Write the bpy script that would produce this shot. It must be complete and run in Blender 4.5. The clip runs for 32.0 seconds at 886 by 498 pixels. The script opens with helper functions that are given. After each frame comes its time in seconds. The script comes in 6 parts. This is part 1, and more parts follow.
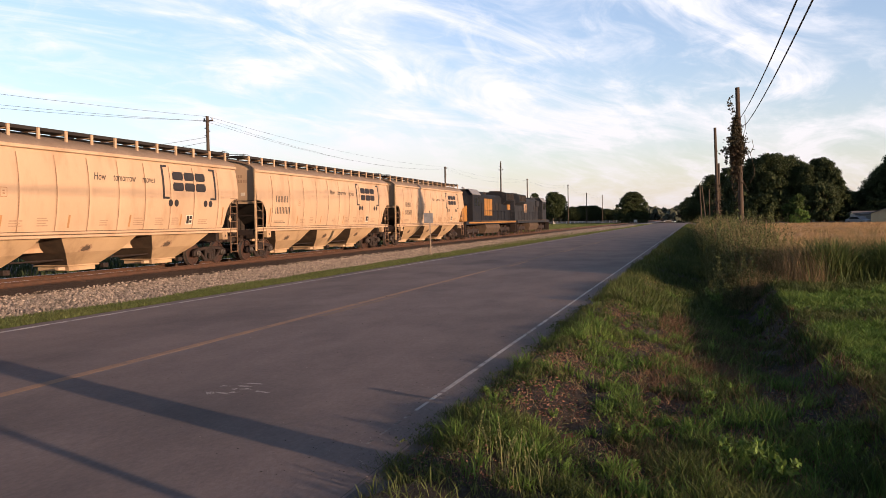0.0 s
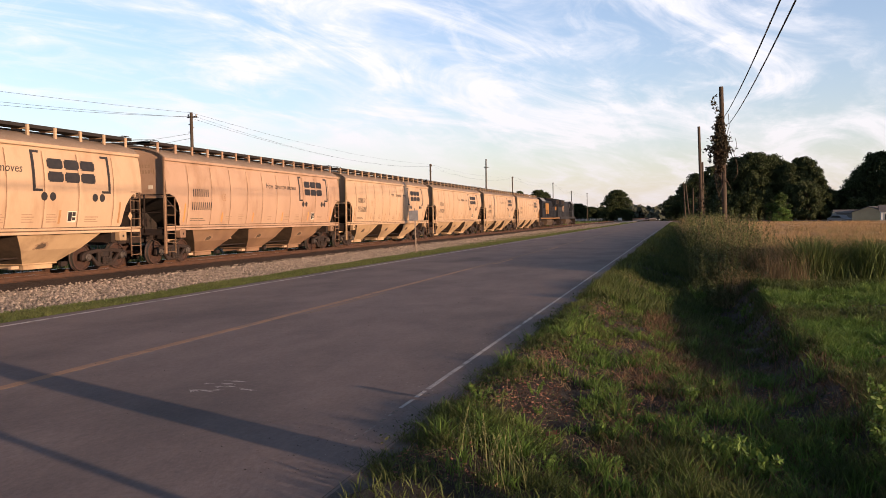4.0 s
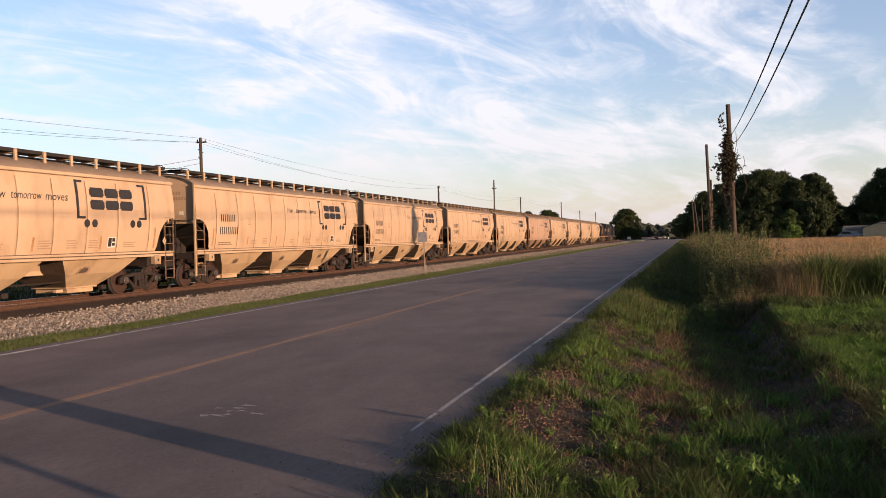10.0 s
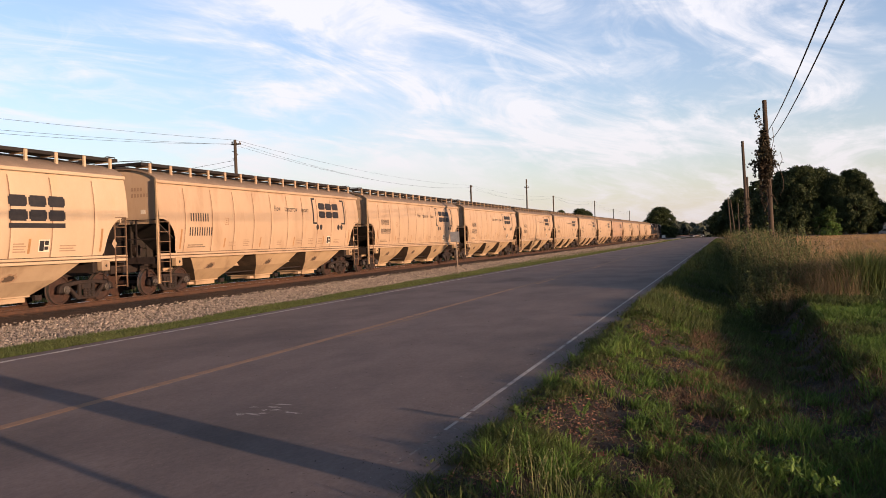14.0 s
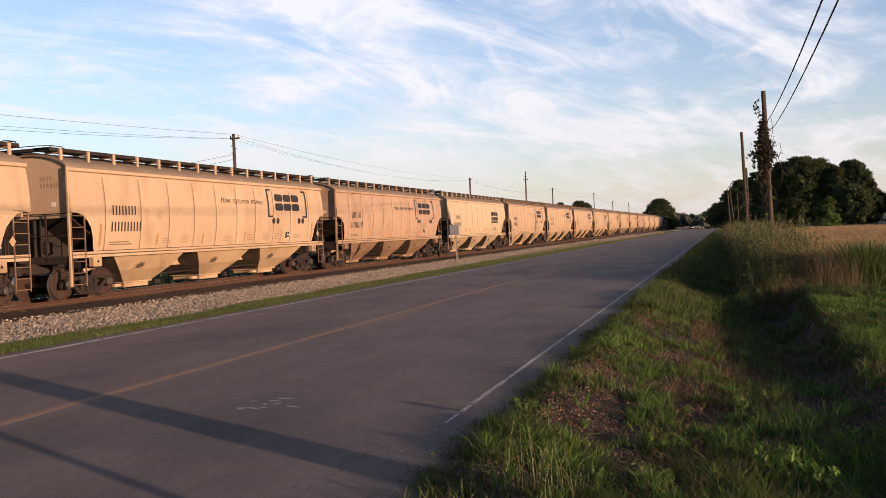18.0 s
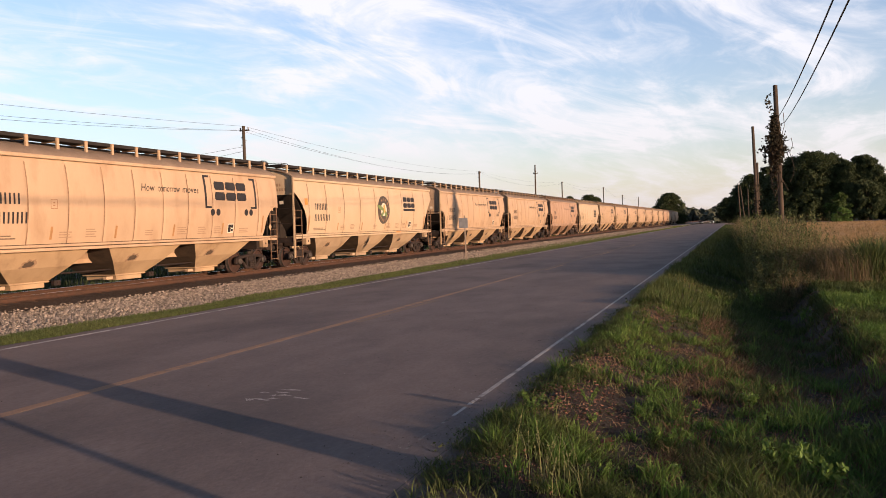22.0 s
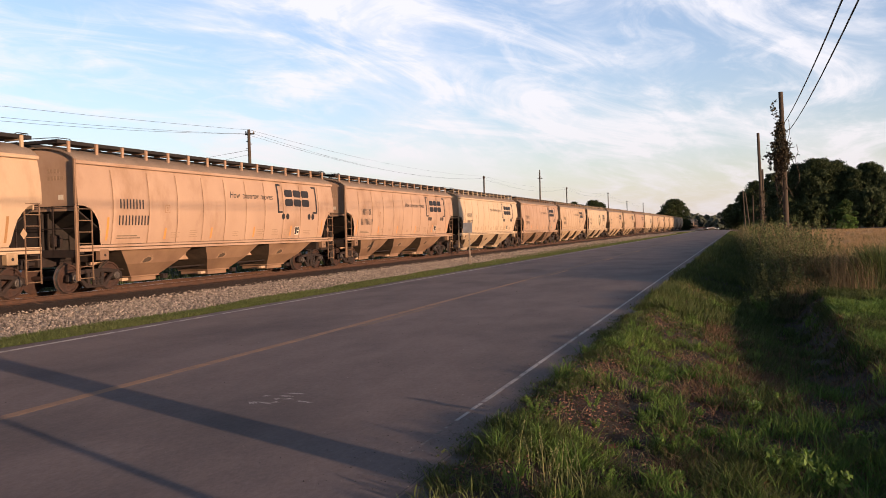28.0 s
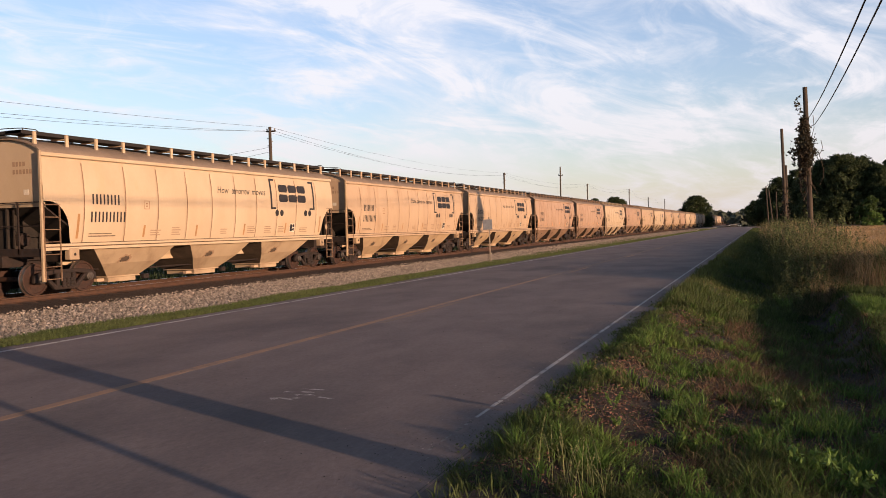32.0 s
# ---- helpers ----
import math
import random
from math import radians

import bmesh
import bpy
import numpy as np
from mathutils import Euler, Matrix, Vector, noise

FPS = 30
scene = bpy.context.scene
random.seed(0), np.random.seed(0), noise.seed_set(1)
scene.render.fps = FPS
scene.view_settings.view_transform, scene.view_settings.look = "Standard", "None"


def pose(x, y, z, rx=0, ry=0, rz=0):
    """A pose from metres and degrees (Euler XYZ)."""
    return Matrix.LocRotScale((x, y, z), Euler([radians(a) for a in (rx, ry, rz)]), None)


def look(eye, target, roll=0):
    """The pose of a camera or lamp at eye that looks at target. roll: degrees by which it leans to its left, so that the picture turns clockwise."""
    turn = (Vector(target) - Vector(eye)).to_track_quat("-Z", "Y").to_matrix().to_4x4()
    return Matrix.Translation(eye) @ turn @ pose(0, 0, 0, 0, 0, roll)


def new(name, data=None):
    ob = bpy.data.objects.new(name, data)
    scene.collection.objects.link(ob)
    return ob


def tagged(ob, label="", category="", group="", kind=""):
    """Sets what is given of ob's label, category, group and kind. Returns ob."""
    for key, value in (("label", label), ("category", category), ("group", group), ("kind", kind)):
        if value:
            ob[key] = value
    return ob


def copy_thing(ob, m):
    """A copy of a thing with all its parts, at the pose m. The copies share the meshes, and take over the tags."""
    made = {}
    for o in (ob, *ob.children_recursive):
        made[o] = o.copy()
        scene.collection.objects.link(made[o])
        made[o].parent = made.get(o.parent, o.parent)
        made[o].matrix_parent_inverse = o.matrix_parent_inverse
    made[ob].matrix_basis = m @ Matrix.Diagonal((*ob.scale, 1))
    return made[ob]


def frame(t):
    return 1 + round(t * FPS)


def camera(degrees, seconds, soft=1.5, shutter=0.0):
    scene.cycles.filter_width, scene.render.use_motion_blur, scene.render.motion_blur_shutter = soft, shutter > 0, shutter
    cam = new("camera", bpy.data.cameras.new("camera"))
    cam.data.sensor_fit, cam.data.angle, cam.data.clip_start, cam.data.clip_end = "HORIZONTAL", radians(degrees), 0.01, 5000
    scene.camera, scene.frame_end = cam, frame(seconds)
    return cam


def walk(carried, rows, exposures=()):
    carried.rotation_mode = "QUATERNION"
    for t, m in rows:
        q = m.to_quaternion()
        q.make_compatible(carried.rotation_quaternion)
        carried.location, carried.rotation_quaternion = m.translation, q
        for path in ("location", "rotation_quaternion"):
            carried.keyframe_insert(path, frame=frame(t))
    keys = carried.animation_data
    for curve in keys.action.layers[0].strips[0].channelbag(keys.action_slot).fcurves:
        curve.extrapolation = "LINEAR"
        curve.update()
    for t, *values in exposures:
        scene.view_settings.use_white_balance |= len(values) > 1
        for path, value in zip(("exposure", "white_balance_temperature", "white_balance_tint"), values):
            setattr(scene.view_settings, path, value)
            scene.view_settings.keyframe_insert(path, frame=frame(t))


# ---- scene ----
cam = camera(57.3, 32.0, 0.75)

# seconds and the turn of the camera, which is held in one place beside the road
TURNS = (
    (0.0, 87.958, 0.710, 17.311),
    (0.5, 87.991, 0.857, 17.235),
    (1.0, 88.029, 0.806, 16.889),
    (1.5, 87.971, 0.760, 16.398),
    (2.0, 87.676, 0.442, 16.107),
    (2.5, 87.546, 0.542, 16.267),
    (3.0, 87.461, 0.289, 16.580),
    (3.5, 87.466, 0.452, 16.596),
    (5.5, 89.363, 0.522, 15.053),
    (6.0, 89.074, 0.423, 15.882),
    (6.5, 89.174, 0.947, 16.380),
    (7.0, 89.358, 0.930, 17.069),
    (7.5, 89.473, 0.911, 17.013),
    (8.0, 89.429, 0.822, 17.446),
    (8.5, 89.303, 0.998, 18.024),
    (9.0, 89.191, 1.301, 17.666),
    (9.5, 89.163, 1.404, 17.211),
    (10.0, 89.284, 1.286, 16.882),
    (10.5, 89.309, 1.323, 17.347),
    (11.0, 89.370, 1.404, 17.852),
    (11.5, 89.243, 1.469, 18.188),
    (12.0, 89.202, 1.428, 18.451),
    (12.5, 89.152, 1.384, 18.514),
    (13.0, 89.137, 1.722, 18.708),
    (13.5, 89.223, 1.768, 18.973),
    (14.0, 89.312, 1.624, 19.184),
    (14.5, 89.403, 1.751, 19.399),
    (16.5, 88.976, 1.974, 18.798),
    (17.0, 88.940, 1.799, 18.822),
    (17.5, 88.863, 1.948, 18.816),
    (18.0, 88.819, 1.998, 19.144),
    (18.5, 88.950, 2.530, 20.231),
    (19.0, 89.034, 2.545, 21.462),
    (19.5, 88.895, 1.958, 20.226),
    (20.0, 88.670, 1.936, 19.745),
    (20.5, 88.450, 1.698, 19.240),
    (21.0, 88.350, 1.668, 19.379),
    (21.5, 88.376, 1.517, 19.570),
    (22.0, 88.353, 1.641, 19.776),
    (22.5, 88.339, 1.715, 19.851),
    (23.0, 88.276, 1.764, 20.002),
    (23.5, 88.247, 1.697, 20.109),
    (24.0, 88.257, 1.482, 19.981),
    (24.5, 88.347, 1.283, 19.877),
    (25.0, 88.630, 1.330, 20.084),
    (25.5, 88.561, 1.308, 20.058),
    (27.5, 88.863, 1.337, 20.328),
    (28.0, 88.687, 1.265, 20.080),
    (28.5, 88.681, 1.130, 20.273),
    (29.0, 88.785, 1.157, 20.610),
    (29.5, 88.841, 1.229, 21.045),
    (30.0, 88.921, 1.310, 21.447),
    (30.5, 88.953, 1.235, 21.562),
    (31.0, 88.956, 1.278, 21.427),
    (31.5, 88.721, 1.255, 21.391),
    (32.0, 88.494, 1.269, 21.501),
)
EYE = (0.0, 0.0, 1.65)
EXPOSURES = ((0.0, 0.12), (1.0, 0.12), (6.0, 0.05), (12.0, 0.0), (18.0, -0.04), (22.0, 0.02), (28.0, 0.0), (30.0, -0.06), (32.0, -0.07))
walk(cam, [(t, pose(*EYE, rx, ry, rz)) for t, rx, ry, rz in TURNS], EXPOSURES)

# ---- sky and sun ----
SUN_TO = Vector((-0.924, 0.382, 0.0))      # the way in which shadows fall
SUN_UP = radians(7.3)
world = bpy.data.worlds.new("world")
scene.world = world
world.use_nodes = True


def build_sky():
    nt = world.node_tree
    nt.nodes.clear()
    out = nt.nodes.new("ShaderNodeOutputWorld")
    bg = nt.nodes.new("ShaderNodeBackground")
    sky = nt.nodes.new("ShaderNodeTexSky")
    sky.sky_type = "NISHITA"
    sky.sun_disc = False
    sky.sun_elevation = SUN_UP
    sky.sun_rotation = radians(112.5)
    sky.air_density, sky.dust_density, sky.ozone_density = 1.0, 0.6, 2.0
    tc = nt.nodes.new("ShaderNodeTexCoord")
    # cirrus on a high flat layer: the direction divided by its height
    sep = nt.nodes.new("ShaderNodeSeparateXYZ")
    nt.links.new(tc.outputs["Generated"], sep.inputs[0])

    def math(op, a, b=None, clamp=False):
        n = nt.nodes.new("ShaderNodeMath")
        n.operation = op
        n.use_clamp = clamp
        for i, v in enumerate((a, b)):
            if v is None:
                continue
            if isinstance(v, (int, float)):
                n.inputs[i].default_value = v
            else:
                nt.links.new(v, n.inputs[i])
        return n.outputs[0]

    z = math("MAXIMUM", sep.outputs["Z"], 0.0)
    zz = math("ADD", z, 0.22)
    comb = nt.nodes.new("ShaderNodeCombineXYZ")
    nt.links.new(math("DIVIDE", sep.outputs["X"], zz), comb.inputs[0])
    nt.links.new(math("DIVIDE", sep.outputs["Y"], zz), comb.inputs[1])

    def streaks(long, wide, turn, detail, low, high, distort=0.6, offset=(0, 0, 0)):
        mp = nt.nodes.new("ShaderNodeMapping")
        mp.vector_type = "TEXTURE"
        mp.inputs["Rotation"].default_value = (0, 0, radians(turn))
        mp.inputs["Scale"].default_value = (long, wide, 1)
        mp.inputs["Location"].default_value = offset
        nt.links.new(comb.outputs[0], mp.inputs["Vector"])
        nz = nt.nodes.new("ShaderNodeTexNoise")
        nz.inputs["Scale"].default_value = 1.0
        nz.inputs["Detail"].default_value = detail
        nz.inputs["Roughness"].default_value = 0.6
        nz.inputs["Distortion"].default_value = distort
        nt.links.new(mp.outputs[0], nz.inputs["Vector"])
        mr = nt.nodes.new("ShaderNodeMapRange")
        mr.interpolation_type = "SMOOTHSTEP"
        mr.inputs["From Min"].default_value = low
        mr.inputs["From Max"].default_value = high
        nt.links.new(nz.outputs["Fac"], mr.inputs["Value"])
        return mr.outputs["Result"]

    a = streaks(1.5, 0.62, 72, 8, 0.47, 0.68, 0.5, (3.4, 1.2, 0))
    b = streaks(0.62, 0.36, 66, 10, 0.43, 0.68, 0.9, (7.0, 2.0, 0))
    c = streaks(1.7, 1.2, 78, 4, 0.36, 0.54, 0.4, (1.0, 5.0, 0))
    d = streaks(0.26, 0.20, 70, 9, 0.46, 0.70, 0.8, (2.0, 9.0, 0))
    cover = math("ADD", math("MULTIPLY", a, 0.62), math("MULTIPLY", math("MULTIPLY", b, c), 0.95), True)
    cover = math("ADD", cover, math("MULTIPLY", math("MULTIPLY", d, c), 0.46), True)
    cover = math("ADD", math("MULTIPLY", cover, 0.80), 0.10, True)
    veil = math("POWER", math("SUBTRACT", 1.0, z), 11.0, True)
    # the cloud is far off; overhead the evening sky is clear
    clear = nt.nodes.new("ShaderNodeMapRange")
    clear.interpolation_type = "SMOOTHSTEP"
    clear.inputs["From Min"].default_value, clear.inputs["From Max"].default_value = 0.62, 0.28
    nt.links.new(z, clear.inputs["Value"])
    cover = math("MULTIPLY", cover, clear.outputs["Result"], True)
    mix = nt.nodes.new("ShaderNodeMix")
    mix.data_type = "RGBA"
    nt.links.new(cover, mix.inputs["Factor"])
    gain = nt.nodes.new("ShaderNodeMix")
    gain.data_type = "RGBA"
    gain.blend_type = "MULTIPLY"
    gain.inputs["Factor"].default_value = 1.0
    nt.links.new(sky.outputs[0], gain.inputs["A"])
    # thin veil that whitens the low sky and thins out towards the deep blue overhead
    thin = nt.nodes.new("ShaderNodeMapRange")
    thin.interpolation_type = "SMOOTHSTEP"
    thin.inputs["From Min"].default_value, thin.inputs["From Max"].default_value = 0.30, 0.72
    nt.links.new(z, thin.inputs["Value"])
    tint = nt.nodes.new("ShaderNodeMix")
    tint.data_type = "RGBA"
    nt.links.new(thin.outputs["Result"], tint.inputs["Factor"])
    tint.inputs["A"].default_value = (SKY_GAIN * 1.06, SKY_GAIN * 0.995, SKY_GAIN * 1.15, 1)
    tint.inputs["B"].default_value = (SKY_ZENITH, SKY_ZENITH, SKY_ZENITH * 1.05, 1)
    nt.links.new(tint.outputs["Result"], gain.inputs["B"])
    nt.links.new(gain.outputs["Result"], mix.inputs["A"])
    mix.inputs["B"].default_value = (*CLOUD, 1)
    haze = nt.nodes.new("ShaderNodeMix")
    haze.data_type = "RGBA"
    nt.links.new(math("MULTIPLY", veil, 0.85, True), haze.inputs["Factor"])
    nt.links.new(mix.outputs["Result"], haze.inputs["A"])
    haze.inputs["B"].default_value = (*HAZE, 1)
    nt.links.new(haze.outputs["Result"], bg.inputs["Color"])
    bg.inputs["Strength"].default_value = 1.0
    nt.links.new(bg.outputs[0], out.inputs["Surface"])


SKY_GAIN = 0.25
SKY_ZENITH = 0.10
CLOUD = (1.03, 1.005, 1.07)
HAZE = (0.735, 0.645, 0.615)
build_sky()
sun = new("sun", bpy.data.lights.new("sun", "SUN"))
sun.data.energy = 8.2
sun.data.angle = radians(0.6)
sun.data.color = (1.0, 0.655, 0.42)
_to = SUN_TO * math.cos(SUN_UP) - Vector((0, 0, math.sin(SUN_UP)))
sun.matrix_world = look((60, -40, 40), Vector((60, -40, 40)) + _to)

# ---- materials ----


def mat(name, c1, c2, scale=6.0, rough=0.8, bump=0.0, metal=0.0, fine=0.0, c3=None, c3_at=(0.6, 0.75), c3_scale=1.0,
        vary=0.0, island=0.0, stretch=(1, 1, 1), coord="Object", spec=0.3, trans=0.0, grain=1.0):
    """Two mottled colours, a third in patches, fine grain, bump and a change from piece to piece."""
    m = bpy.data.materials.new(name)
    m.use_nodes = True
    nt = m.node_tree
    bs = nt.nodes["Principled BSDF"]
    bs.inputs["Roughness"].default_value = rough
    bs.inputs["Metallic"].default_value = metal
    bs.inputs["Specular IOR Level"].default_value = spec
    tc = nt.nodes.new("ShaderNodeTexCoord")
    mp = nt.nodes.new("ShaderNodeMapping")
    mp.inputs["Scale"].default_value = stretch
    nt.links.new(tc.outputs[coord], mp.inputs["Vector"])

    def noise_tex(s, detail=5.0, r=0.6):
        n = nt.nodes.new("ShaderNodeTexNoise")
        n.inputs["Scale"].default_value = s
        n.inputs["Detail"].default_value = detail
        n.inputs["Roughness"].default_value = r
        nt.links.new(mp.outputs[0], n.inputs["Vector"])
        return n.outputs["Fac"]

    def ranged(v, lo, hi):
        r = nt.nodes.new("ShaderNodeMapRange")
        r.inputs["From Min"].default_value, r.inputs["From Max"].default_value = lo, hi
        nt.links.new(v, r.inputs["Value"])
        return r.outputs["Result"]

    def mixed(fac, a, b, blend="MIX"):
        x = nt.nodes.new("ShaderNodeMix")
        x.data_type, x.blend_type = "RGBA", blend
        for key, v in (("Factor", fac), ("A", a), ("B", b)):
            if isinstance(v, float):
                x.inputs[key].default_value = v
            elif isinstance(v, tuple):
                x.inputs[key].default_value = (*v, 1)
            else:
                nt.links.new(v, x.inputs[key])
        return x.outputs["Result"]

    big = noise_tex(scale)
    col = mixed(ranged(big, 0.35, 0.65), c1, c2)
    if c3:
        col = mixed(ranged(noise_tex(c3_scale, 6.0), *c3_at), col, c3)
    small = noise_tex(fine or scale * 9, 4.0, 0.7)
    g = nt.nodes.new("ShaderNodeMapRange")
    g.inputs["From Min"].default_value, g.inputs["From Max"].default_value = 0.25, 0.75
    g.inputs["To Min"].default_value, g.inputs["To Max"].default_value = 1 - 0.18 * grain, 1 + 0.16 * grain
    nt.links.new(small, g.inputs["Value"])
    grey = nt.nodes.new("ShaderNodeCombineColor")
    for i in range(3):
        nt.links.new(g.outputs["Result"], grey.inputs[i])
    col = mixed(1.0, col, grey.outputs[0], "MULTIPLY")
    for amount, node, sock in ((vary, "ShaderNodeObjectInfo", "Random"), (island, "ShaderNodeNewGeometry", "Random Per Island")):
        if amount:
            oi = nt.nodes.new(node)
            h = nt.nodes.new("ShaderNodeHueSaturation")
            v = nt.nodes.new("ShaderNodeMapRange")
            v.inputs["To Min"].default_value, v.inputs["To Max"].default_value = 1 - amount, 1 + amount
            nt.links.new(oi.outputs[sock], v.inputs["Value"])
            nt.links.new(v.outputs["Result"], h.inputs["Value"])
            nt.links.new(col, h.inputs["Color"])
            col = h.outputs["Color"]
    nt.links.new(col, bs.inputs["Base Color"])
    if bump:
        b = nt.nodes.new("ShaderNodeBump")
        b.inputs["Strength"].default_value = 1.0
        b.inputs["Distance"].default_value = bump
        nt.links.new(small, b.inputs["Height"])
        nt.links.new(b.outputs[0], bs.inputs["Normal"])
    if trans:
        tl = nt.nodes.new("ShaderNodeBsdfTranslucent")
        nt.links.new(col, tl.inputs["Color"])
        ms = nt.nodes.new("ShaderNodeMixShader")
        ms.inputs[0].default_value = trans
        nt.links.new(bs.outputs[0], ms.inputs[1])
        nt.links.new(tl.outputs[0], ms.inputs[2])
        nt.links.new(ms.outputs[0], nt.nodes["Material Output"].inputs["Surface"])
    return m


def glow(name, colour, strength):
    m = mat(name, colour, colour)
    bs = m.node_tree.nodes["Principled BSDF"]
    bs.inputs["Emission Color"].default_value = (*colour, 1)
    bs.inputs["Emission Strength"].default_value = strength
    return m


M_ASPHALT = mat("asphalt", (0.139, 0.109, 0.104), (0.177, 0.139, 0.132), 0.9, 0.88, 0.003, fine=30, c3=(0.092, 0.075, 0.075), c3_at=(0.46, 0.72), c3_scale=0.55, stretch=(1, 0.5, 1), grain=1.1)
M_GRIT = mat("grit", (0.22, 0.19, 0.175), (0.07, 0.055, 0.05), 6.0, 0.9, island=0.7)
M_SHOULDER = mat("worn_asphalt", (0.075, 0.066, 0.062), (0.11, 0.096, 0.088), 2.5, 0.95, 0.015, fine=40, c3=(0.09, 0.07, 0.05), c3_at=(0.5, 0.6), c3_scale=2.0)
M_WHITE_LINE = mat("white_line", (0.47, 0.44, 0.42), (0.29, 0.265, 0.255), 1.7, 0.8, fine=60, c3=(0.12, 0.105, 0.10), c3_at=(0.52, 0.66), c3_scale=3.1)
M_FAINT_LINE = mat("faint_line", (0.24, 0.215, 0.205), (0.16, 0.14, 0.135), 6, 0.85, fine=60, c3=(0.10, 0.088, 0.085), c3_at=(0.42, 0.52), c3_scale=5.0)
M_YELLOW_LINE = mat("yellow_line", (0.30, 0.180, 0.112), (0.235, 0.150, 0.100), 2.5, 0.8, fine=50, c3=(0.155, 0.12, 0.10), c3_at=(0.52, 0.72), c3_scale=3.5)
M_FAINT_YELLOW = mat("faint_yellow_line", (0.205, 0.143, 0.106), (0.165, 0.124, 0.101), 2.5, 0.85, fine=50)
M_CHALK = mat("chalk", (0.46, 0.42, 0.40), (0.27, 0.245, 0.235), 14, 0.9, fine=70)
M_SOIL = mat("grass_ground", (0.020, 0.016, 0.011), (0.038, 0.026, 0.018), 1.3, 0.95, 0.03, fine=14, c3=(0.085, 0.052, 0.038), c3_at=(0.56, 0.68), c3_scale=0.9)
M_BALLAST = mat("ballast", (0.31, 0.26, 0.215), (0.20, 0.165, 0.138), 9, 0.95, 0.05, fine=24)
M_STONE = mat("crushed_stone", (0.33, 0.275, 0.228), (0.20, 0.165, 0.137), 3, 0.95, 0, fine=30, island=0.5)
M_STAINED_SHADED = mat("rust_stained_shaded_ballast", (0.044, 0.025, 0.017), (0.026, 0.017, 0.012), 7, 0.95, 0.04, fine=24)
M_RAIL = mat("rusty_rail", (0.072, 0.034, 0.020), (0.045, 0.024, 0.016), 5, 0.75, 0.002, fine=50)
M_RAILTOP = mat("polished_rail", (0.45, 0.42, 0.40), (0.36, 0.33, 0.31), 5, 0.3, 0, metal=0.9)
M_TIE = mat("creosoted_tie", (0.062, 0.037, 0.025), (0.036, 0.022, 0.017), 3, 0.9, 0.01, fine=30, vary=0.25, stretch=(0.3, 1, 1))
M_TAN = mat("tan_paint", (0.412, 0.294, 0.198), (0.372, 0.262, 0.174), 0.7, 0.55, 0.0015, fine=22, c3=(0.29, 0.19, 0.118), c3_at=(0.50, 0.80), c3_scale=1.5, stretch=(1, 1, 0.4), grain=0.18)
M_DUSKY = mat("dusky_tan_paint", (0.362, 0.244, 0.172), (0.318, 0.210, 0.147), 0.7, 0.6, 0.0015, fine=22, c3=(0.24, 0.145, 0.09), c3_at=(0.5, 0.75), c3_scale=0.9, stretch=(1, 1, 0.6), grain=0.18)
M_CREAM = mat("cream_paint", (0.440, 0.338, 0.236), (0.398, 0.300, 0.202), 0.7, 0.55, 0.0015, fine=22, c3=(0.44, 0.30, 0.18), c3_at=(0.58, 0.8), c3_scale=0.9, stretch=(1, 1, 0.6), grain=0.18)
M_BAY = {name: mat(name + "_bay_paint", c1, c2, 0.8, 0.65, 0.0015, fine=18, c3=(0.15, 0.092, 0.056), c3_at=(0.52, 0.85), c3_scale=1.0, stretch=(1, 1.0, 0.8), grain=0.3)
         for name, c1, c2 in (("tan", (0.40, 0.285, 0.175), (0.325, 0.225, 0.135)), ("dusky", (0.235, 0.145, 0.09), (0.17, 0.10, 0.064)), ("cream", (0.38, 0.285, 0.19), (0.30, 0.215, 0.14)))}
M_LADDER = mat("grimy_ladder_paint", (0.20, 0.125, 0.078), (0.11, 0.068, 0.045), 1.8, 0.75, 0.001, fine=24)
M_ORANGE = mat("orange_reflector", (0.62, 0.24, 0.06), (0.50, 0.19, 0.05), 4, 0.5, fine=30)
M_ROOF = mat("roof_paint", (0.22, 0.165, 0.125), (0.17, 0.125, 0.095), 1.2, 0.8, 0.002, fine=20)
M_RB = mat("black_grating", (0.014, 0.012, 0.012), (0.022, 0.018, 0.017), 3, 0.8, fine=40)
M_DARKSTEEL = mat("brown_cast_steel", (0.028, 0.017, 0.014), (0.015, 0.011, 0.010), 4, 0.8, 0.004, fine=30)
# near-black that holds both dirt and painted shade under the cars
M_NEAR_BLACK = mat("sooty_underside", (0.016, 0.013, 0.012), (0.030, 0.022, 0.018), 2, 0.9, fine=24)
M_WHEEL = mat("rusty_wheel", (0.050, 0.024, 0.017), (0.028, 0.016, 0.013), 5, 0.7, 0.003, fine=30)
M_TREAD = mat("bright_steel", (0.45, 0.42, 0.39), (0.35, 0.32, 0.3), 6, 0.3, metal=0.9)
# grime; on bay slopes and sill gaps it also stands for shade
M_GRIME_SHADE = mat("grimy_shaded_paint", (0.085, 0.058, 0.040), (0.045, 0.032, 0.024), 1.6, 0.85, 0.002, fine=20)
M_BEARING = mat("oily_grey_steel", (0.085, 0.07, 0.062), (0.05, 0.042, 0.038), 6, 0.6, metal=0.2)
M_BLACK = mat("black_lettering", (0.018, 0.017, 0.020), (0.028, 0.025, 0.026), 6, 0.6, fine=30)
M_FADED = mat("faded_lettering", (0.25, 0.165, 0.11), (0.31, 0.21, 0.14), 6, 0.7, fine=30)
M_SMALL = mat("small_dark_lettering", (0.12, 0.085, 0.06), (0.17, 0.12, 0.085), 6, 0.7, fine=30)
M_OCHRE = mat("ochre_reflector", (0.34, 0.18, 0.075), (0.25, 0.135, 0.06), 4, 0.5, fine=30)
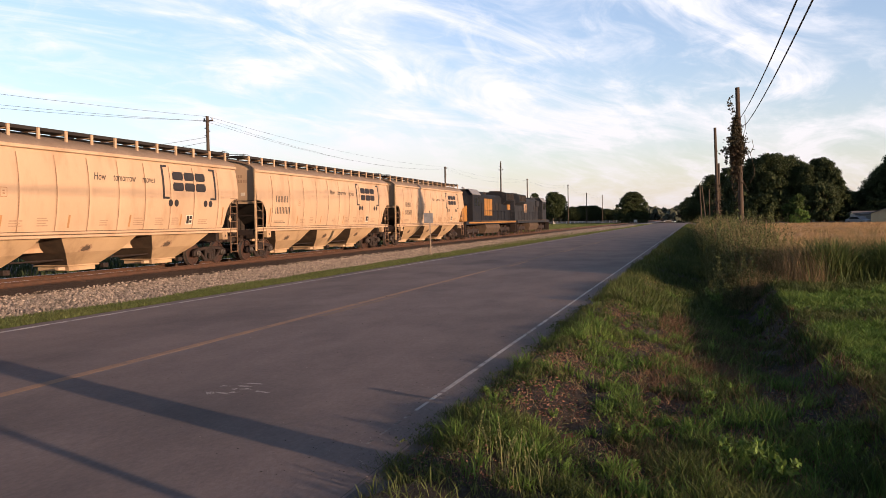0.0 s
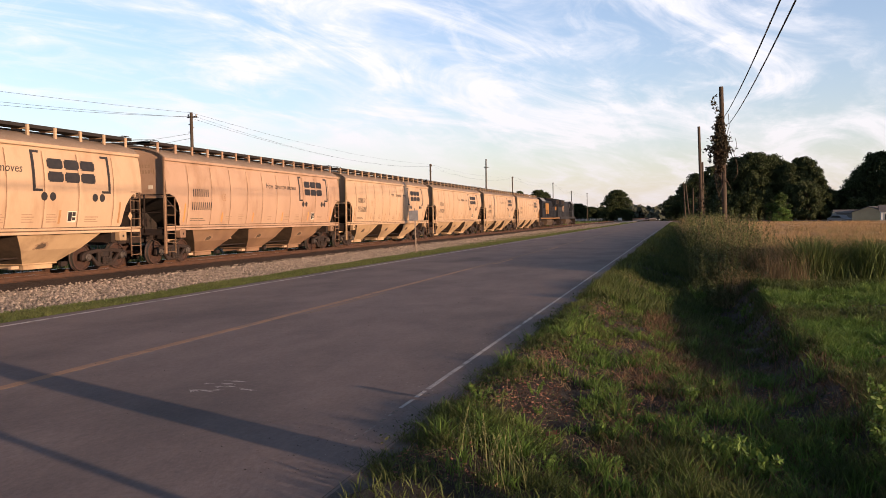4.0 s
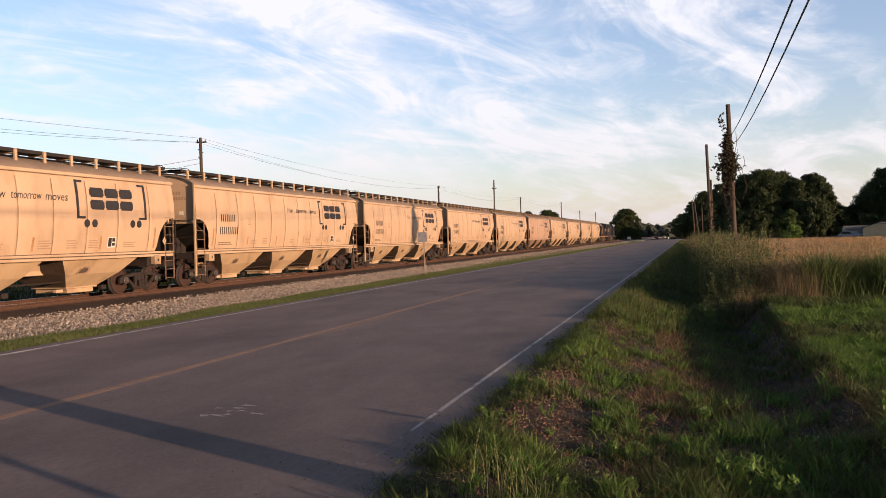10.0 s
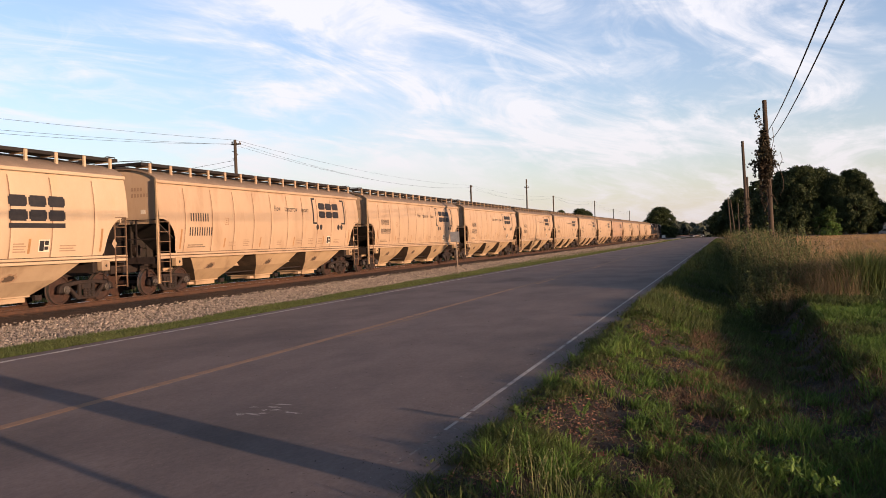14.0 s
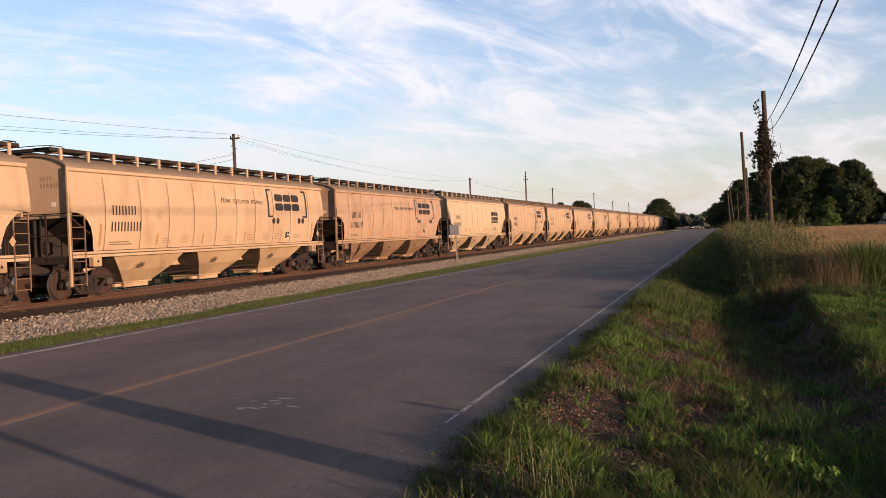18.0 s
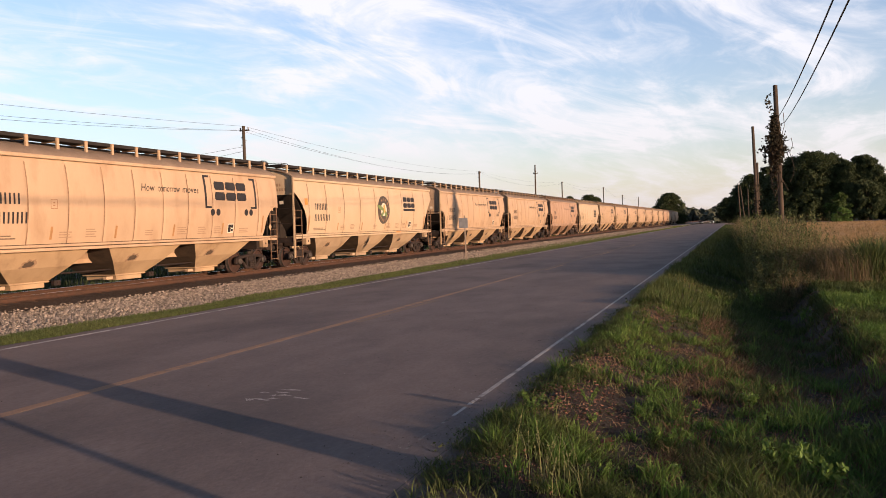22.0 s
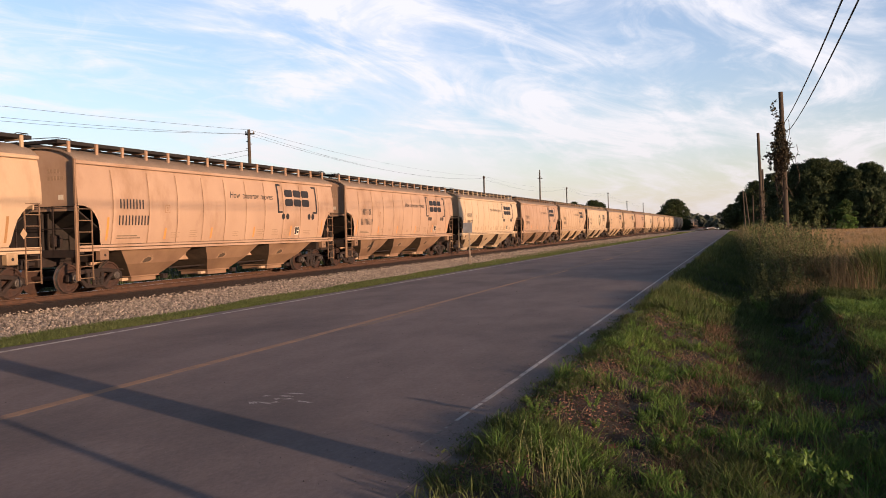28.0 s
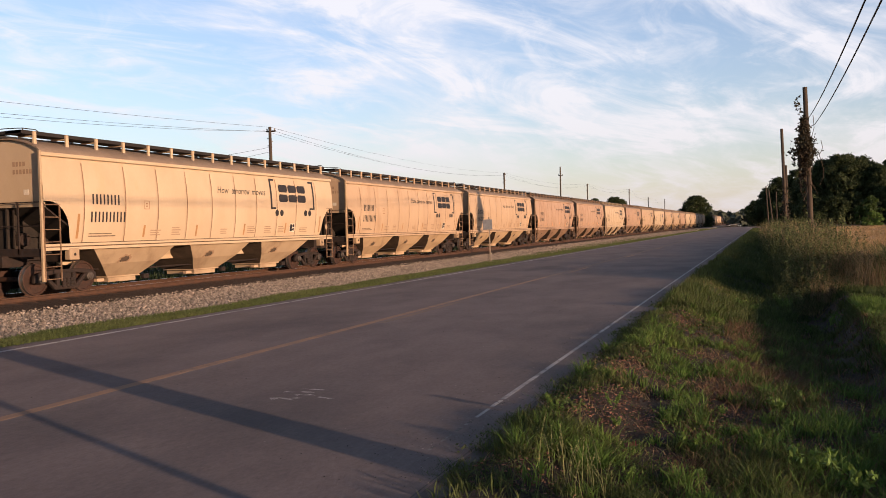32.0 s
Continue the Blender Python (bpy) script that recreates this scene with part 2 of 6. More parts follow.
M_RUSTPATCH = mat("rust_stain", (0.24, 0.13, 0.075), (0.33, 0.205, 0.12), 5, 0.9, fine=24)
M_SEAM = mat("seam_dirt", (0.15, 0.085, 0.052), (0.28, 0.18, 0.115), 3, 0.9, fine=24)
M_STAIN = mat("brown_stain", (0.22, 0.14, 0.09), (0.30, 0.20, 0.13), 7, 0.9, fine=20)
M_PLATE = mat("white_decal", (0.62, 0.55, 0.46), (0.52, 0.46, 0.38), 6, 0.6, fine=30)
M_BADGE = mat("green_badge", (0.06, 0.05, 0.045), (0.08, 0.065, 0.05), 6, 0.6, fine=30)
M_BADGE_GREEN = mat("green_leaf_paint", (0.12, 0.17, 0.07), (0.16, 0.22, 0.09), 6, 0.6)
M_BADGE_GOLD = mat("gold_paint", (0.42, 0.24, 0.07), (0.5, 0.3, 0.1), 6, 0.6)
M_LOCO = mat("dark_blue_paint", (0.010, 0.012, 0.017), (0.015, 0.016, 0.020), 1.2, 0.75, fine=20, c3=(0.04, 0.032, 0.028), c3_scale=1.1, spec=0.15)
M_LOCO2 = mat("grey_blue_paint", (0.026, 0.028, 0.034), (0.016, 0.018, 0.023), 1.2, 0.75, spec=0.15, fine=20, c3=(0.06, 0.048, 0.04), c3_scale=1.1)
M_YELLOW = mat("orange_yellow_paint", (0.30, 0.145, 0.035), (0.23, 0.11, 0.03), 1.5, 0.6, fine=20)
M_GLASS = mat("dark_glass", (0.02, 0.024, 0.03), (0.03, 0.034, 0.04), 1, 0.08, spec=0.6)
M_POLE = mat("weathered_pole", (0.070, 0.052, 0.039), (0.040, 0.030, 0.024), 2, 0.9, 0.006, fine=24, stretch=(4, 4, 0.25))
M_POST = mat("silvered_wood", (0.34, 0.27, 0.21), (0.24, 0.19, 0.15), 4, 0.9, 0.003, fine=30, stretch=(4, 4, 0.3))
M_WIRE = mat("black_cable", (0.02, 0.02, 0.022), (0.03, 0.03, 0.03), 3, 0.6)
M_METAL = mat("grey_metal", (0.26, 0.26, 0.27), (0.20, 0.20, 0.21), 5, 0.55, metal=0.4)
M_BARK = mat("bark", (0.10, 0.07, 0.05), (0.06, 0.045, 0.035), 3, 0.95, 0.03, stretch=(3, 3, 0.5))
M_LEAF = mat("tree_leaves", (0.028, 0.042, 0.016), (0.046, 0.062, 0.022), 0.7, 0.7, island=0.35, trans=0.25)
M_LEAF_LIGHT = mat("young_leaves", (0.036, 0.062, 0.014), (0.050, 0.080, 0.019), 0.7, 0.7, island=0.35, trans=0.3)
M_VINE = mat("vine_leaves", (0.038, 0.026, 0.015), (0.024, 0.024, 0.012), 1.2, 0.8, island=0.45, trans=0.2)
M_GRASS = mat("grass_blades", (0.047, 0.072, 0.019), (0.082, 0.096, 0.031), 0.6, 0.7, island=0.5, trans=0.35)
# lush grass whose green is also raised for the sun on bank and tufts
M_LUSH_LIT = mat("lush_lit_grass", (0.066, 0.128, 0.024), (0.105, 0.160, 0.036), 0.6, 0.7, island=0.45, trans=0.4)
M_STRIP = mat("mown_grass", (0.088, 0.115, 0.036), (0.118, 0.136, 0.048), 0.5, 0.75, island=0.4, trans=0.35)
M_WEED = mat("weed_leaves", (0.085, 0.15, 0.030), (0.12, 0.185, 0.042), 0.8, 0.6, island=0.4, trans=0.35)
M_RUSSET = mat("russet_grass", (0.135, 0.082, 0.050), (0.085, 0.055, 0.034), 0.6, 0.85, island=0.5, trans=0.25)
M_REED = mat("reed_leaves", (0.050, 0.078, 0.022), (0.075, 0.10, 0.030), 0.8, 0.7, island=0.5, trans=0.3)
M_SEED = mat("seed_stalks", (0.18, 0.19, 0.085), (0.14, 0.15, 0.065), 0.8, 0.8, island=0.3, trans=0.35)
M_DRY = mat("dry_grass", (0.235, 0.175, 0.10), (0.15, 0.115, 0.066), 0.5, 0.8, island=0.45, trans=0.3)
M_LITTER = mat("leaf_litter", (0.20, 0.103, 0.076), (0.085, 0.045, 0.034), 1.5, 0.9, island=0.6)
M_SCRUB = mat("scrub_leaves", (0.068, 0.090, 0.030), (0.104, 0.110, 0.046), 0.7, 0.75, island=0.55, trans=0.3)
M_FIELD = mat("ripe_field", (0.30, 0.195, 0.095), (0.24, 0.16, 0.078), 0.25, 0.95, 0.04, fine=7, c3=(0.14, 0.12, 0.05), c3_at=(0.58, 0.75), c3_scale=0.06)
M_HEADS = mat("ripe_heads", (0.33, 0.215, 0.11), (0.25, 0.165, 0.085), 0.2, 0.85, island=0.35, trans=0.3)
# the skyline wood's colour is lightened to carry the haze of distance
M_FARWOOD = mat("far_wood", (0.042, 0.052, 0.041), (0.056, 0.066, 0.050), 0.1, 0.9, island=0.3)
M_GREYSIDING = mat("grey_siding", (0.20, 0.20, 0.19), (0.15, 0.15, 0.145), 1, 0.7)
M_SIDING = mat("pale_siding", (0.62, 0.60, 0.57), (0.55, 0.53, 0.50), 1, 0.7)
M_TANSIDING = mat("tan_siding", (0.45, 0.36, 0.22), (0.40, 0.31, 0.19), 1, 0.7)
M_HOUSEROOF = mat("grey_shingles", (0.13, 0.12, 0.12), (0.09, 0.085, 0.085), 2, 0.9, fine=20)
M_LAMP = glow("headlight", (1.0, 0.93, 0.82), 30.0)
M_LAMP_DIM = glow("dim_headlight", (1.0, 0.93, 0.82), 8.0)
M_BRICKRED = mat("red_leaf", (0.20, 0.05, 0.025), (0.15, 0.04, 0.02), 6, 0.8)

# ---- mesh tools ----


class Shape:
    """Collects vertices and faces for one mesh."""

    def __init__(self):
        self.v, self.f = [], []

    def add(self, verts, faces):
        n = len(self.v)
        self.v += [tuple(p) for p in verts]
        self.f += [tuple(n + i for i in q) for q in faces]
        return self

    def box(self, x0, x1, y0, y1, z0, z1):
        v = [(x, y, z) for z in (z0, z1) for x, y in ((x0, y0), (x1, y0), (x1, y1), (x0, y1))]
        return self.add(v, [(3, 2, 1, 0), (4, 5, 6, 7), (0, 1, 5, 4), (1, 2, 6, 5), (2, 3, 7, 6), (3, 0, 4, 7)])

    def tube(self, a, b, r0, r1=None, n=8, caps=True):
        a, b = Vector(a), Vector(b)
        r1 = r0 if r1 is None else r1
        q = (b - a).to_track_quat("Z", "Y").to_matrix()
        ring = [Vector((math.cos(2 * math.pi * i / n), math.sin(2 * math.pi * i / n), 0)) for i in range(n)]
        v = [a + q @ (p * r0) for p in ring] + [b + q @ (p * r1) for p in ring]
        f = [(i, (i + 1) % n, n + (i + 1) % n, n + i) for i in range(n)]
        if caps:
            f += [tuple(range(n - 1, -1, -1)), tuple(range(n, 2 * n))]
        return self.add(v, f)

    def path(self, pts, r, n=5):
        """A round rod swept along points, in one piece. r: its radius, or one for each point."""
        pts = [Vector(p) for p in pts]
        v, f, k = [], [], len(pts)
        radii = r if isinstance(r, list) else [r] * k
        for i, p in enumerate(pts):
            r = radii[i]
            d = (pts[min(i + 1, k - 1)] - pts[max(i - 1, 0)]).normalized()
            e = d.cross(Vector((0, 0, 1)) if abs(d.z) < 0.9 else Vector((1, 0, 0))).normalized()
            g = d.cross(e)
            v += [p + e * r * math.cos(2 * math.pi * j / n) + g * r * math.sin(2 * math.pi * j / n) for j in range(n)]
        for i in range(k - 1):
            f += [(i * n + j, i * n + (j + 1) % n, (i + 1) * n + (j + 1) % n, (i + 1) * n + j) for j in range(n)]
        f += [tuple(range(n - 1, -1, -1)), tuple(range((k - 1) * n, k * n))]
        return self.add(v, f)

    def prism(self, outline, axis, lo, hi):
        """A flat outline pushed along an axis. The outline runs in the two other axes, in order."""
        k = len(outline)

        def at(p, w):
            p = list(p)
            p.insert(axis, w)
            return tuple(p)
        v = [at(p, lo) for p in outline] + [at(p, hi) for p in outline]
        return self.add(v, [tuple(range(k - 1, -1, -1)), tuple(range(k, 2 * k))] + [(i, (i + 1) % k, k + (i + 1) % k, k + i) for i in range(k)])

    def spin(self, profile, centre, axis=0, n=20):
        """A turned shape: profile of (along, radius) about an axis through centre."""
        v, f, k = [], [], len(profile)
        for i in range(n):
            c, s = math.cos(2 * math.pi * i / n), math.sin(2 * math.pi * i / n)
            for w, r in profile:
                p = [r * c, r * s]
                p.insert(axis, w)
                v.append(tuple(p[j] + centre[j] for j in range(3)))
        for i in range(n):
            for j in range(k - 1):
                f.append((i * k + j, ((i + 1) % n) * k + j, ((i + 1) % n) * k + j + 1, i * k + j + 1))
        f += [tuple(i * k for i in range(n)), tuple(i * k + k - 1 for i in range(n - 1, -1, -1))]
        return self.add(v, f)

    def mesh(self, name, material, bevel=0.0, smooth=False):
        me = bpy.data.meshes.new(name)
        me.from_pydata(self.v, [], self.f)
        bm = bmesh.new()
        bm.from_mesh(me)
        bmesh.ops.recalc_face_normals(bm, faces=bm.faces)
        if bevel:
            edges = [e for e in bm.edges if len(e.link_faces) == 2 and e.calc_face_angle(0) > 0.6]
            bmesh.ops.bevel(bm, geom=edges, offset=bevel, segments=1, affect="EDGES", clamp_overlap=True)
        bm.to_mesh(me)
        bm.free()
        me.materials.append(material)
        if smooth:
            me.polygons.foreach_set("use_smooth", [True] * len(me.polygons))
            me.set_sharp_from_angle(angle=radians(40))
        return me


def part(name, shape, material, parent, label="", bevel=0.0, smooth=False, at=None):
    ob = new(name, shape if isinstance(shape, bpy.types.Mesh) else shape.mesh(name, material, bevel, smooth))
    ob.parent = parent
    if at is not None:
        ob.matrix_basis = at
    if label:
        tagged(ob, label)
    return ob


def thing(name, label, category, at=None, group="", kind=""):
    ob = new(name)
    ob.empty_display_size = 0.3
    if at is not None:
        ob.matrix_basis = at
    return tagged(ob, label, category, group, kind)


def single(name, shape, material, label, category="", group="", kind="", bevel=0.0, smooth=False, at=None):
    ob = new(name, shape if isinstance(shape, bpy.types.Mesh) else shape.mesh(name, material, bevel, smooth))
    if at is not None:
        ob.matrix_basis = at
    return tagged(ob, label, category, group, kind)


def quick_mesh(name, verts, faces, material):
    """A mesh from arrays of vertices and of triangles or quads."""
    verts, faces = np.asarray(verts, np.float32), np.asarray(faces, np.int32)
    me = bpy.data.meshes.new(name)
    me.vertices.add(len(verts))
    me.vertices.foreach_set("co", verts.ravel())
    k = faces.shape[1]
    me.loops.add(faces.size)
    me.loops.foreach_set("vertex_index", faces.ravel())
    me.polygons.add(len(faces))
    me.polygons.foreach_set("loop_start", np.arange(0, faces.size, k, dtype=np.int32))
    me.polygons.foreach_set("loop_total", np.full(len(faces), k, np.int32))
    me.update(calc_edges=True)
    me.materials.append(material)
    return me


# ---- ground, road, track ----
def smooth_step(a, b, x):
    t = np.clip((x - a) / (b - a), 0, 1)
    return t * t * (3 - 2 * t)


TRACK_X, TRACK_LEAN, RAIL_Z = -20.3, -0.005, -0.05


def track_x(y):
    return TRACK_X + TRACK_LEAN * y


def ground_z(x, y):
    x, y = np.asarray(x, float), np.asarray(y, float)
    z = np.full(np.broadcast(x, y).shape, -0.10)
    # the ditch beside the road, filled in further on
    ditch = smooth_step(-1.5, 1.2, x) * (1 - smooth_step(1.12, 1.85 - 0.24 * (1 - smooth_step(13, 19, y)), x))
    z = z - (0.15 + 0.22 * smooth_step(8.0, 11.5, y) + 0.26 * smooth_step(12.5, 17, y)) * ditch * (1 - 0.5 * smooth_step(22, 32, y))
    # sod built up along the asphalt's edge
    z = z + 0.085 * np.exp(-((x + 1.45) / 0.34) ** 2) * (x > -1.98) * (1 - smooth_step(60, 100, y))
    z = z + 0.088 * (1 - smooth_step(-1.75, -0.9, x)) * smooth_step(-11.4, -10.6, x)
    # track bed and the low land behind it
    z = z - 0.45 * (1 - smooth_step(-13.2, -12.3, x))
    # the land falls away past the crest of the road
    crest = np.clip(y - 200, 0, None) / 100
    z = z - 0.55 * crest ** 2 * smooth_step(-16, -12, x) / (1 + 0.6 * crest)
    return z


def build_ground():
    xs = np.concatenate([[-1500, -700, -300, -160, -90, -60, -45, -36], np.arange(-30, -12, 1.0), np.arange(-12, -1, 0.4), np.arange(-1, 6, 0.25),
                         np.arange(6, 20, 1.0), [22, 26, 32, 40, 60, 90, 150, 300, 700, 1500]])
    ys = np.concatenate([[-300, -120, -60, -30, -15, -8, -4], np.arange(-2, 30, 0.4), np.arange(30, 80, 2.0), np.arange(80, 260, 10), [280, 320, 380, 450, 550, 700, 1000, 1500, 2500]])
    X, Y = np.meshgrid(xs, ys)
    Z = ground_z(X, Y)
    rng = np.random.default_rng(3)
    Z = Z + rng.normal(0, 0.018, Z.shape) * ((X > -2.0) & (X < 20) & (Y < 60))
    n = len(xs)
    idx = np.arange(len(ys) * n).reshape(len(ys), n)
    faces = np.stack([idx[:-1, :-1], idx[:-1, 1:], idx[1:, 1:], idx[1:, :-1]], -1).reshape(-1, 4)
    me = quick_mesh("ground", np.stack([X, Y, Z], -1).reshape(-1, 3), faces, M_SOIL)
    me.polygons.foreach_set("use_smooth", [True] * len(me.polygons))
    tagged(new("ground", me), "grassy ground with bare brown patches and a ditch", "ground", kind="structure")


build_ground()

LINE_L, LINE_C, LINE_R = -10.15, -6.30, -2.30


def strip(name, x0, x1, ys, z, material, label="", parent=None):
    """A thin slab that follows the road's crest."""
    v, f = [], []
    for y in ys:
        dz = float(ground_z(np.array(-6.0), np.array(y))) + 0.03
        for x in (x0, x1):
            v += [(x, y, z + dz), (x, y, z + dz - 0.06)]
    for i in range(len(ys) - 1):
        a, b = 4 * i, 4 * i + 4
        f += [(a, a + 2, b + 2, b), (a + 1, b + 1, b + 3, a + 3), (a, b, b + 1, a + 1), (a + 2, a + 3, b + 3, b + 2)]
    sh = Shape().add(v, f)
    if parent:
        return part(name, sh, material, parent, label)
    return single(name, sh, material, label, "road", kind="structure")


ROAD_YS = [-60, -20, 0, 20, 60, 100, 150, 200, 215, 230, 250, 270, 300, 340, 400, 500]
road = strip("road", -10.45, -1.98, ROAD_YS, 0.0, M_ASPHALT, "worn grey asphalt two-lane road")


def ragged_edge(side, inner, reach, seed):
    """The broken rim of the asphalt, which runs out unevenly under the grass."""
    r = random.Random(seed)
    v, f, y, w = [], [], -4.0, 0.2
    while y < 120:
        w = min(max(w + r.uniform(-0.07, 0.07), 0.08), reach)
        v += [(inner - side * 0.02, y, 0.0185), (inner + side * w * 0.6, y, 0.010), (inner + side * w, y, -0.03)]
        y += 0.12 if y < 20 else 0.6
    for i in range(len(v) // 3 - 1):
        a = 3 * i
        f += [(a, a + 1, a + 4, a + 3), (a + 1, a + 2, a + 5, a + 4)]
    return Shape().add(v, f)


part("shoulder", ragged_edge(1, -1.99, 0.26, 2), M_SHOULDER, road, "crumbled asphalt edge")
part("shoulder", ragged_edge(-1, -10.44, 0.28, 3), M_SHOULDER, road, "crumbled asphalt edge")
strip("edge_line", LINE_L - 0.05, LINE_L + 0.05, ROAD_YS, 0.0012, M_WHITE_LINE, "worn white edge line", road)
for y0, y1, w in ((6.95, 7.24, 0.022), (6.52, 6.88, 0.018), (6.24, 6.44, 0.014), (6.02, 6.16, 0.016), (5.70, 5.92, 0.010), (5.45, 5.56, 0.014)):
    strip("edge_line", LINE_R - w, LINE_R + w * 0.8, [y0, y1], 0.001, M_WHITE_LINE if y0 > 6.5 else M_FAINT_LINE, "nearly worn away edge line", road)
strip("edge_line", LINE_R - 0.026, LINE_R + 0.024, [7.3] + ROAD_YS[3:], 0.0012, M_WHITE_LINE, "worn white edge line", road)
strip("centre_line", LINE_C - 0.17, LINE_C - 0.02, [-60, -20, 0, 12, 25], 0.0012, M_YELLOW_LINE, "faded yellow centre line", road)
strip("centre_line", LINE_C - 0.17, LINE_C - 0.02, [25, 60, 100, 150, 200], 0.0012, M_FAINT_YELLOW, "nearly worn away yellow centre line", road)
for y0, y1, paint in ((12.7, 16.6, M_FAINT_YELLOW), (27.4, 30.8, M_YELLOW_LINE), (39.8, 42.8, M_YELLOW_LINE), (52.0, 55.0, M_YELLOW_LINE)):
    strip("dash", LINE_C + 0.05, LINE_C + 0.17, [y0, y1], 0.0012, paint, "faded broken line", road)

BED_YS = [-60, 0, 60, 150, 300, 600, 1200]


def build_track():
    base = thing("railway_track", "rusty railway track on crushed stone", "railway", kind="structure")
    sh = Shape()
    for a, b in zip(BED_YS, BED_YS[1:]):
        v = []
        for y in (a, b):
            c = track_x(y)
            v += [(c + d, y, z) for d, z in ((-4.0, -0.62), (-1.9, RAIL_Z - 0.24), (1.9, RAIL_Z - 0.24), (3.1, RAIL_Z - 0.30), (8.25, -0.13), (8.35, -0.25))]
        sh.add(v, [(i, i + 1, i + 7, i + 6) for i in range(5)])
    part("ballast_bed", sh, M_BALLAST, base, "pale crushed stone ballast")
    # rust-stained strip, its brown deepened to hold the train's shade as well
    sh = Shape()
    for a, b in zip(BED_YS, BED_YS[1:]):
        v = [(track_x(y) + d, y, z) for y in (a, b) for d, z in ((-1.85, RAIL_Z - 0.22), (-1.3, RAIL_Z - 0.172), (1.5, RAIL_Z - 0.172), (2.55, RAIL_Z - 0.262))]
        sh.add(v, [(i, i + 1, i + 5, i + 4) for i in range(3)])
    part("stained_ballast", sh, M_STAINED_SHADED, base, "rust-stained brown ballast between the rails, darkened for the train's shade")
    head = [(-0.037, 0), (0.037, 0), (0.037, -0.035), (0.012, -0.05), (0.012, -0.14), (0.07, -0.155), (0.07, -0.17), (-0.07, -0.17), (-0.07, -0.155), (-0.012, -0.14), (-0.012, -0.05), (-0.037, -0.035)]
    for side in (-0.755, 0.755):
        rail = Shape()
        a, b = -60.0, 1200.0
        k = len(head)
        v = [(track_x(y) + side + p[0], y, RAIL_Z + p[1]) for y in (a, b) for p in head]
        rail.add(v, [(i, (i + 1) % k, k + (i + 1) % k, k + i) for i in range(k)])
        part("rail", rail, M_RAIL, base, "rust-brown steel rail")
        top = Shape()
        v = [(track_x(y) + side + d, y, RAIL_Z + 0.002) for y in (a, b) for d in (-0.03, 0.03)]
        top.add(v, [(0, 1, 3, 2)])
        part("rail_head", top, M_RAILTOP, base, "polished running surface")
    me = Shape().box(-1.3, 1.3, -0.115, 0.115, -0.16, 0.0).mesh("tie", M_TIE, 0.012)
    rng = random.Random(5)
    for i in range(190):
        y = 8 + 0.53 * i
        part("tie", me, M_TIE, base, at=pose(track_x(y) + rng.uniform(-0.04, 0.04), y, RAIL_Z - 0.165 + rng.uniform(-0.01, 0.01), 0, 0, rng.uniform(-0.6, 0.6)))
    return base


track = build_track()

# ---- the train: parts in the car's own space, y ahead, z from the rail top, x = +1.6 towards the road ----
def side_x(z):
    """Half width of the bulged side sheet at a height."""
    u = (z - 1.42) / (4.05 - 1.42)
    return 1.455 + 0.165 * math.sin(math.pi * min(max(u, 0.0), 1.0)) ** 0.8 + 0.02 * u


def arch_z(y):
    """Bottom of the side sheet: it is cut away over the trucks."""
    d = abs(y)
    pts = ((0, 1.46), (7.22, 1.46), (7.30, 1.62), (7.36, 1.95), (7.46, 2.25), (7.62, 2.46), (7.80, 2.62), (8.05, 2.70), (8.30, 2.70))
    for (a, p), (b, q) in zip(pts, pts[1:]):
        if d <= b:
            return p + (q - p) * (d - a) / (b - a)
    return pts[-1][1]


RIBS = (0.72, 2.12, 3.6, 5.1, 6.8)


LONG_RIBS = (0.0, 1.8, 3.6, 5.4, 7.05)
STRETCH = 1.078        # the badge car is longer than the others


def long_arch_z(y):
    """Bottom of the longer car's side sheet: cut off on a slope towards its ends."""
    d = abs(y)
    pts = ((0, 1.46), (7.12, 1.46), (7.17, 1.62), (7.22, 1.95), (7.30, 2.25), (7.46, 2.56), (7.70, 2.90), (8.05, 3.25), (8.30, 3.45))
    for (a, p), (b, q) in zip(pts, pts[1:]):
        if d <= b:
            return p + (q - p) * (d - a) / (b - a)
    return pts[-1][1]


def side_sheet(RIBS=RIBS, arch_z=arch_z):
    ys = sorted({round(s * v, 3) for s in (-1, 1) for v in (0, 0.36, 1.4, 2.85, 4.35, 5.95, 7.0, 7.22, 7.26, 7.30, 7.33, 7.36, 7.41, 7.46, 7.54, 7.62, 7.70, 7.80, 7.92, 8.05, 8.18, 8.30)} | {round(s * (r + d), 3) for s in (-1, 1) for r in RIBS for d in (-0.14, -0.08, -0.035, 0.0, 0.035, 0.08, 0.14)})
    sh, rows = Shape(), 12
    for side in (1, -1):
        v = []
        for y in ys:
            lo = arch_z(y)
            for j in range(rows + 1):
                z = lo + (4.05 - lo) * j / rows
                near = min(abs(abs(y) - r) for r in RIBS)
                v.append((side * (side_x(z) - 0.024 * max(0.0, 1 - near / 0.13) ** 1.5 * min(1.0, (4.05 - z) / 0.2)), y, z))
        k = rows + 1
        f = [(i * k + j, (i + 1) * k + j, (i + 1) * k + j + 1, i * k + j + 1) for i in range(len(ys) - 1) for j in range(rows)]
        sh.add(v, f)
    return sh


def patch(y0, y1, z0, z1, lift=0.006, slant=0.0, rows=0):
    """A thin mark that follows the bulge of the near side; slant shifts its top along the car."""
    n = rows or max(1, int((z1 - z0) / 0.15))
    v = []
    for j in range(n + 1):
        z = z0 + (z1 - z0) * j / n
        s = slant * j / n
        v += [(side_x(z) + lift, y0 + s, z), (side_x(z) + lift, y1 + s, z)]
    return Shape().add(v, [(2 * j, 2 * j + 1, 2 * j + 3, 2 * j + 2) for j in range(n)])


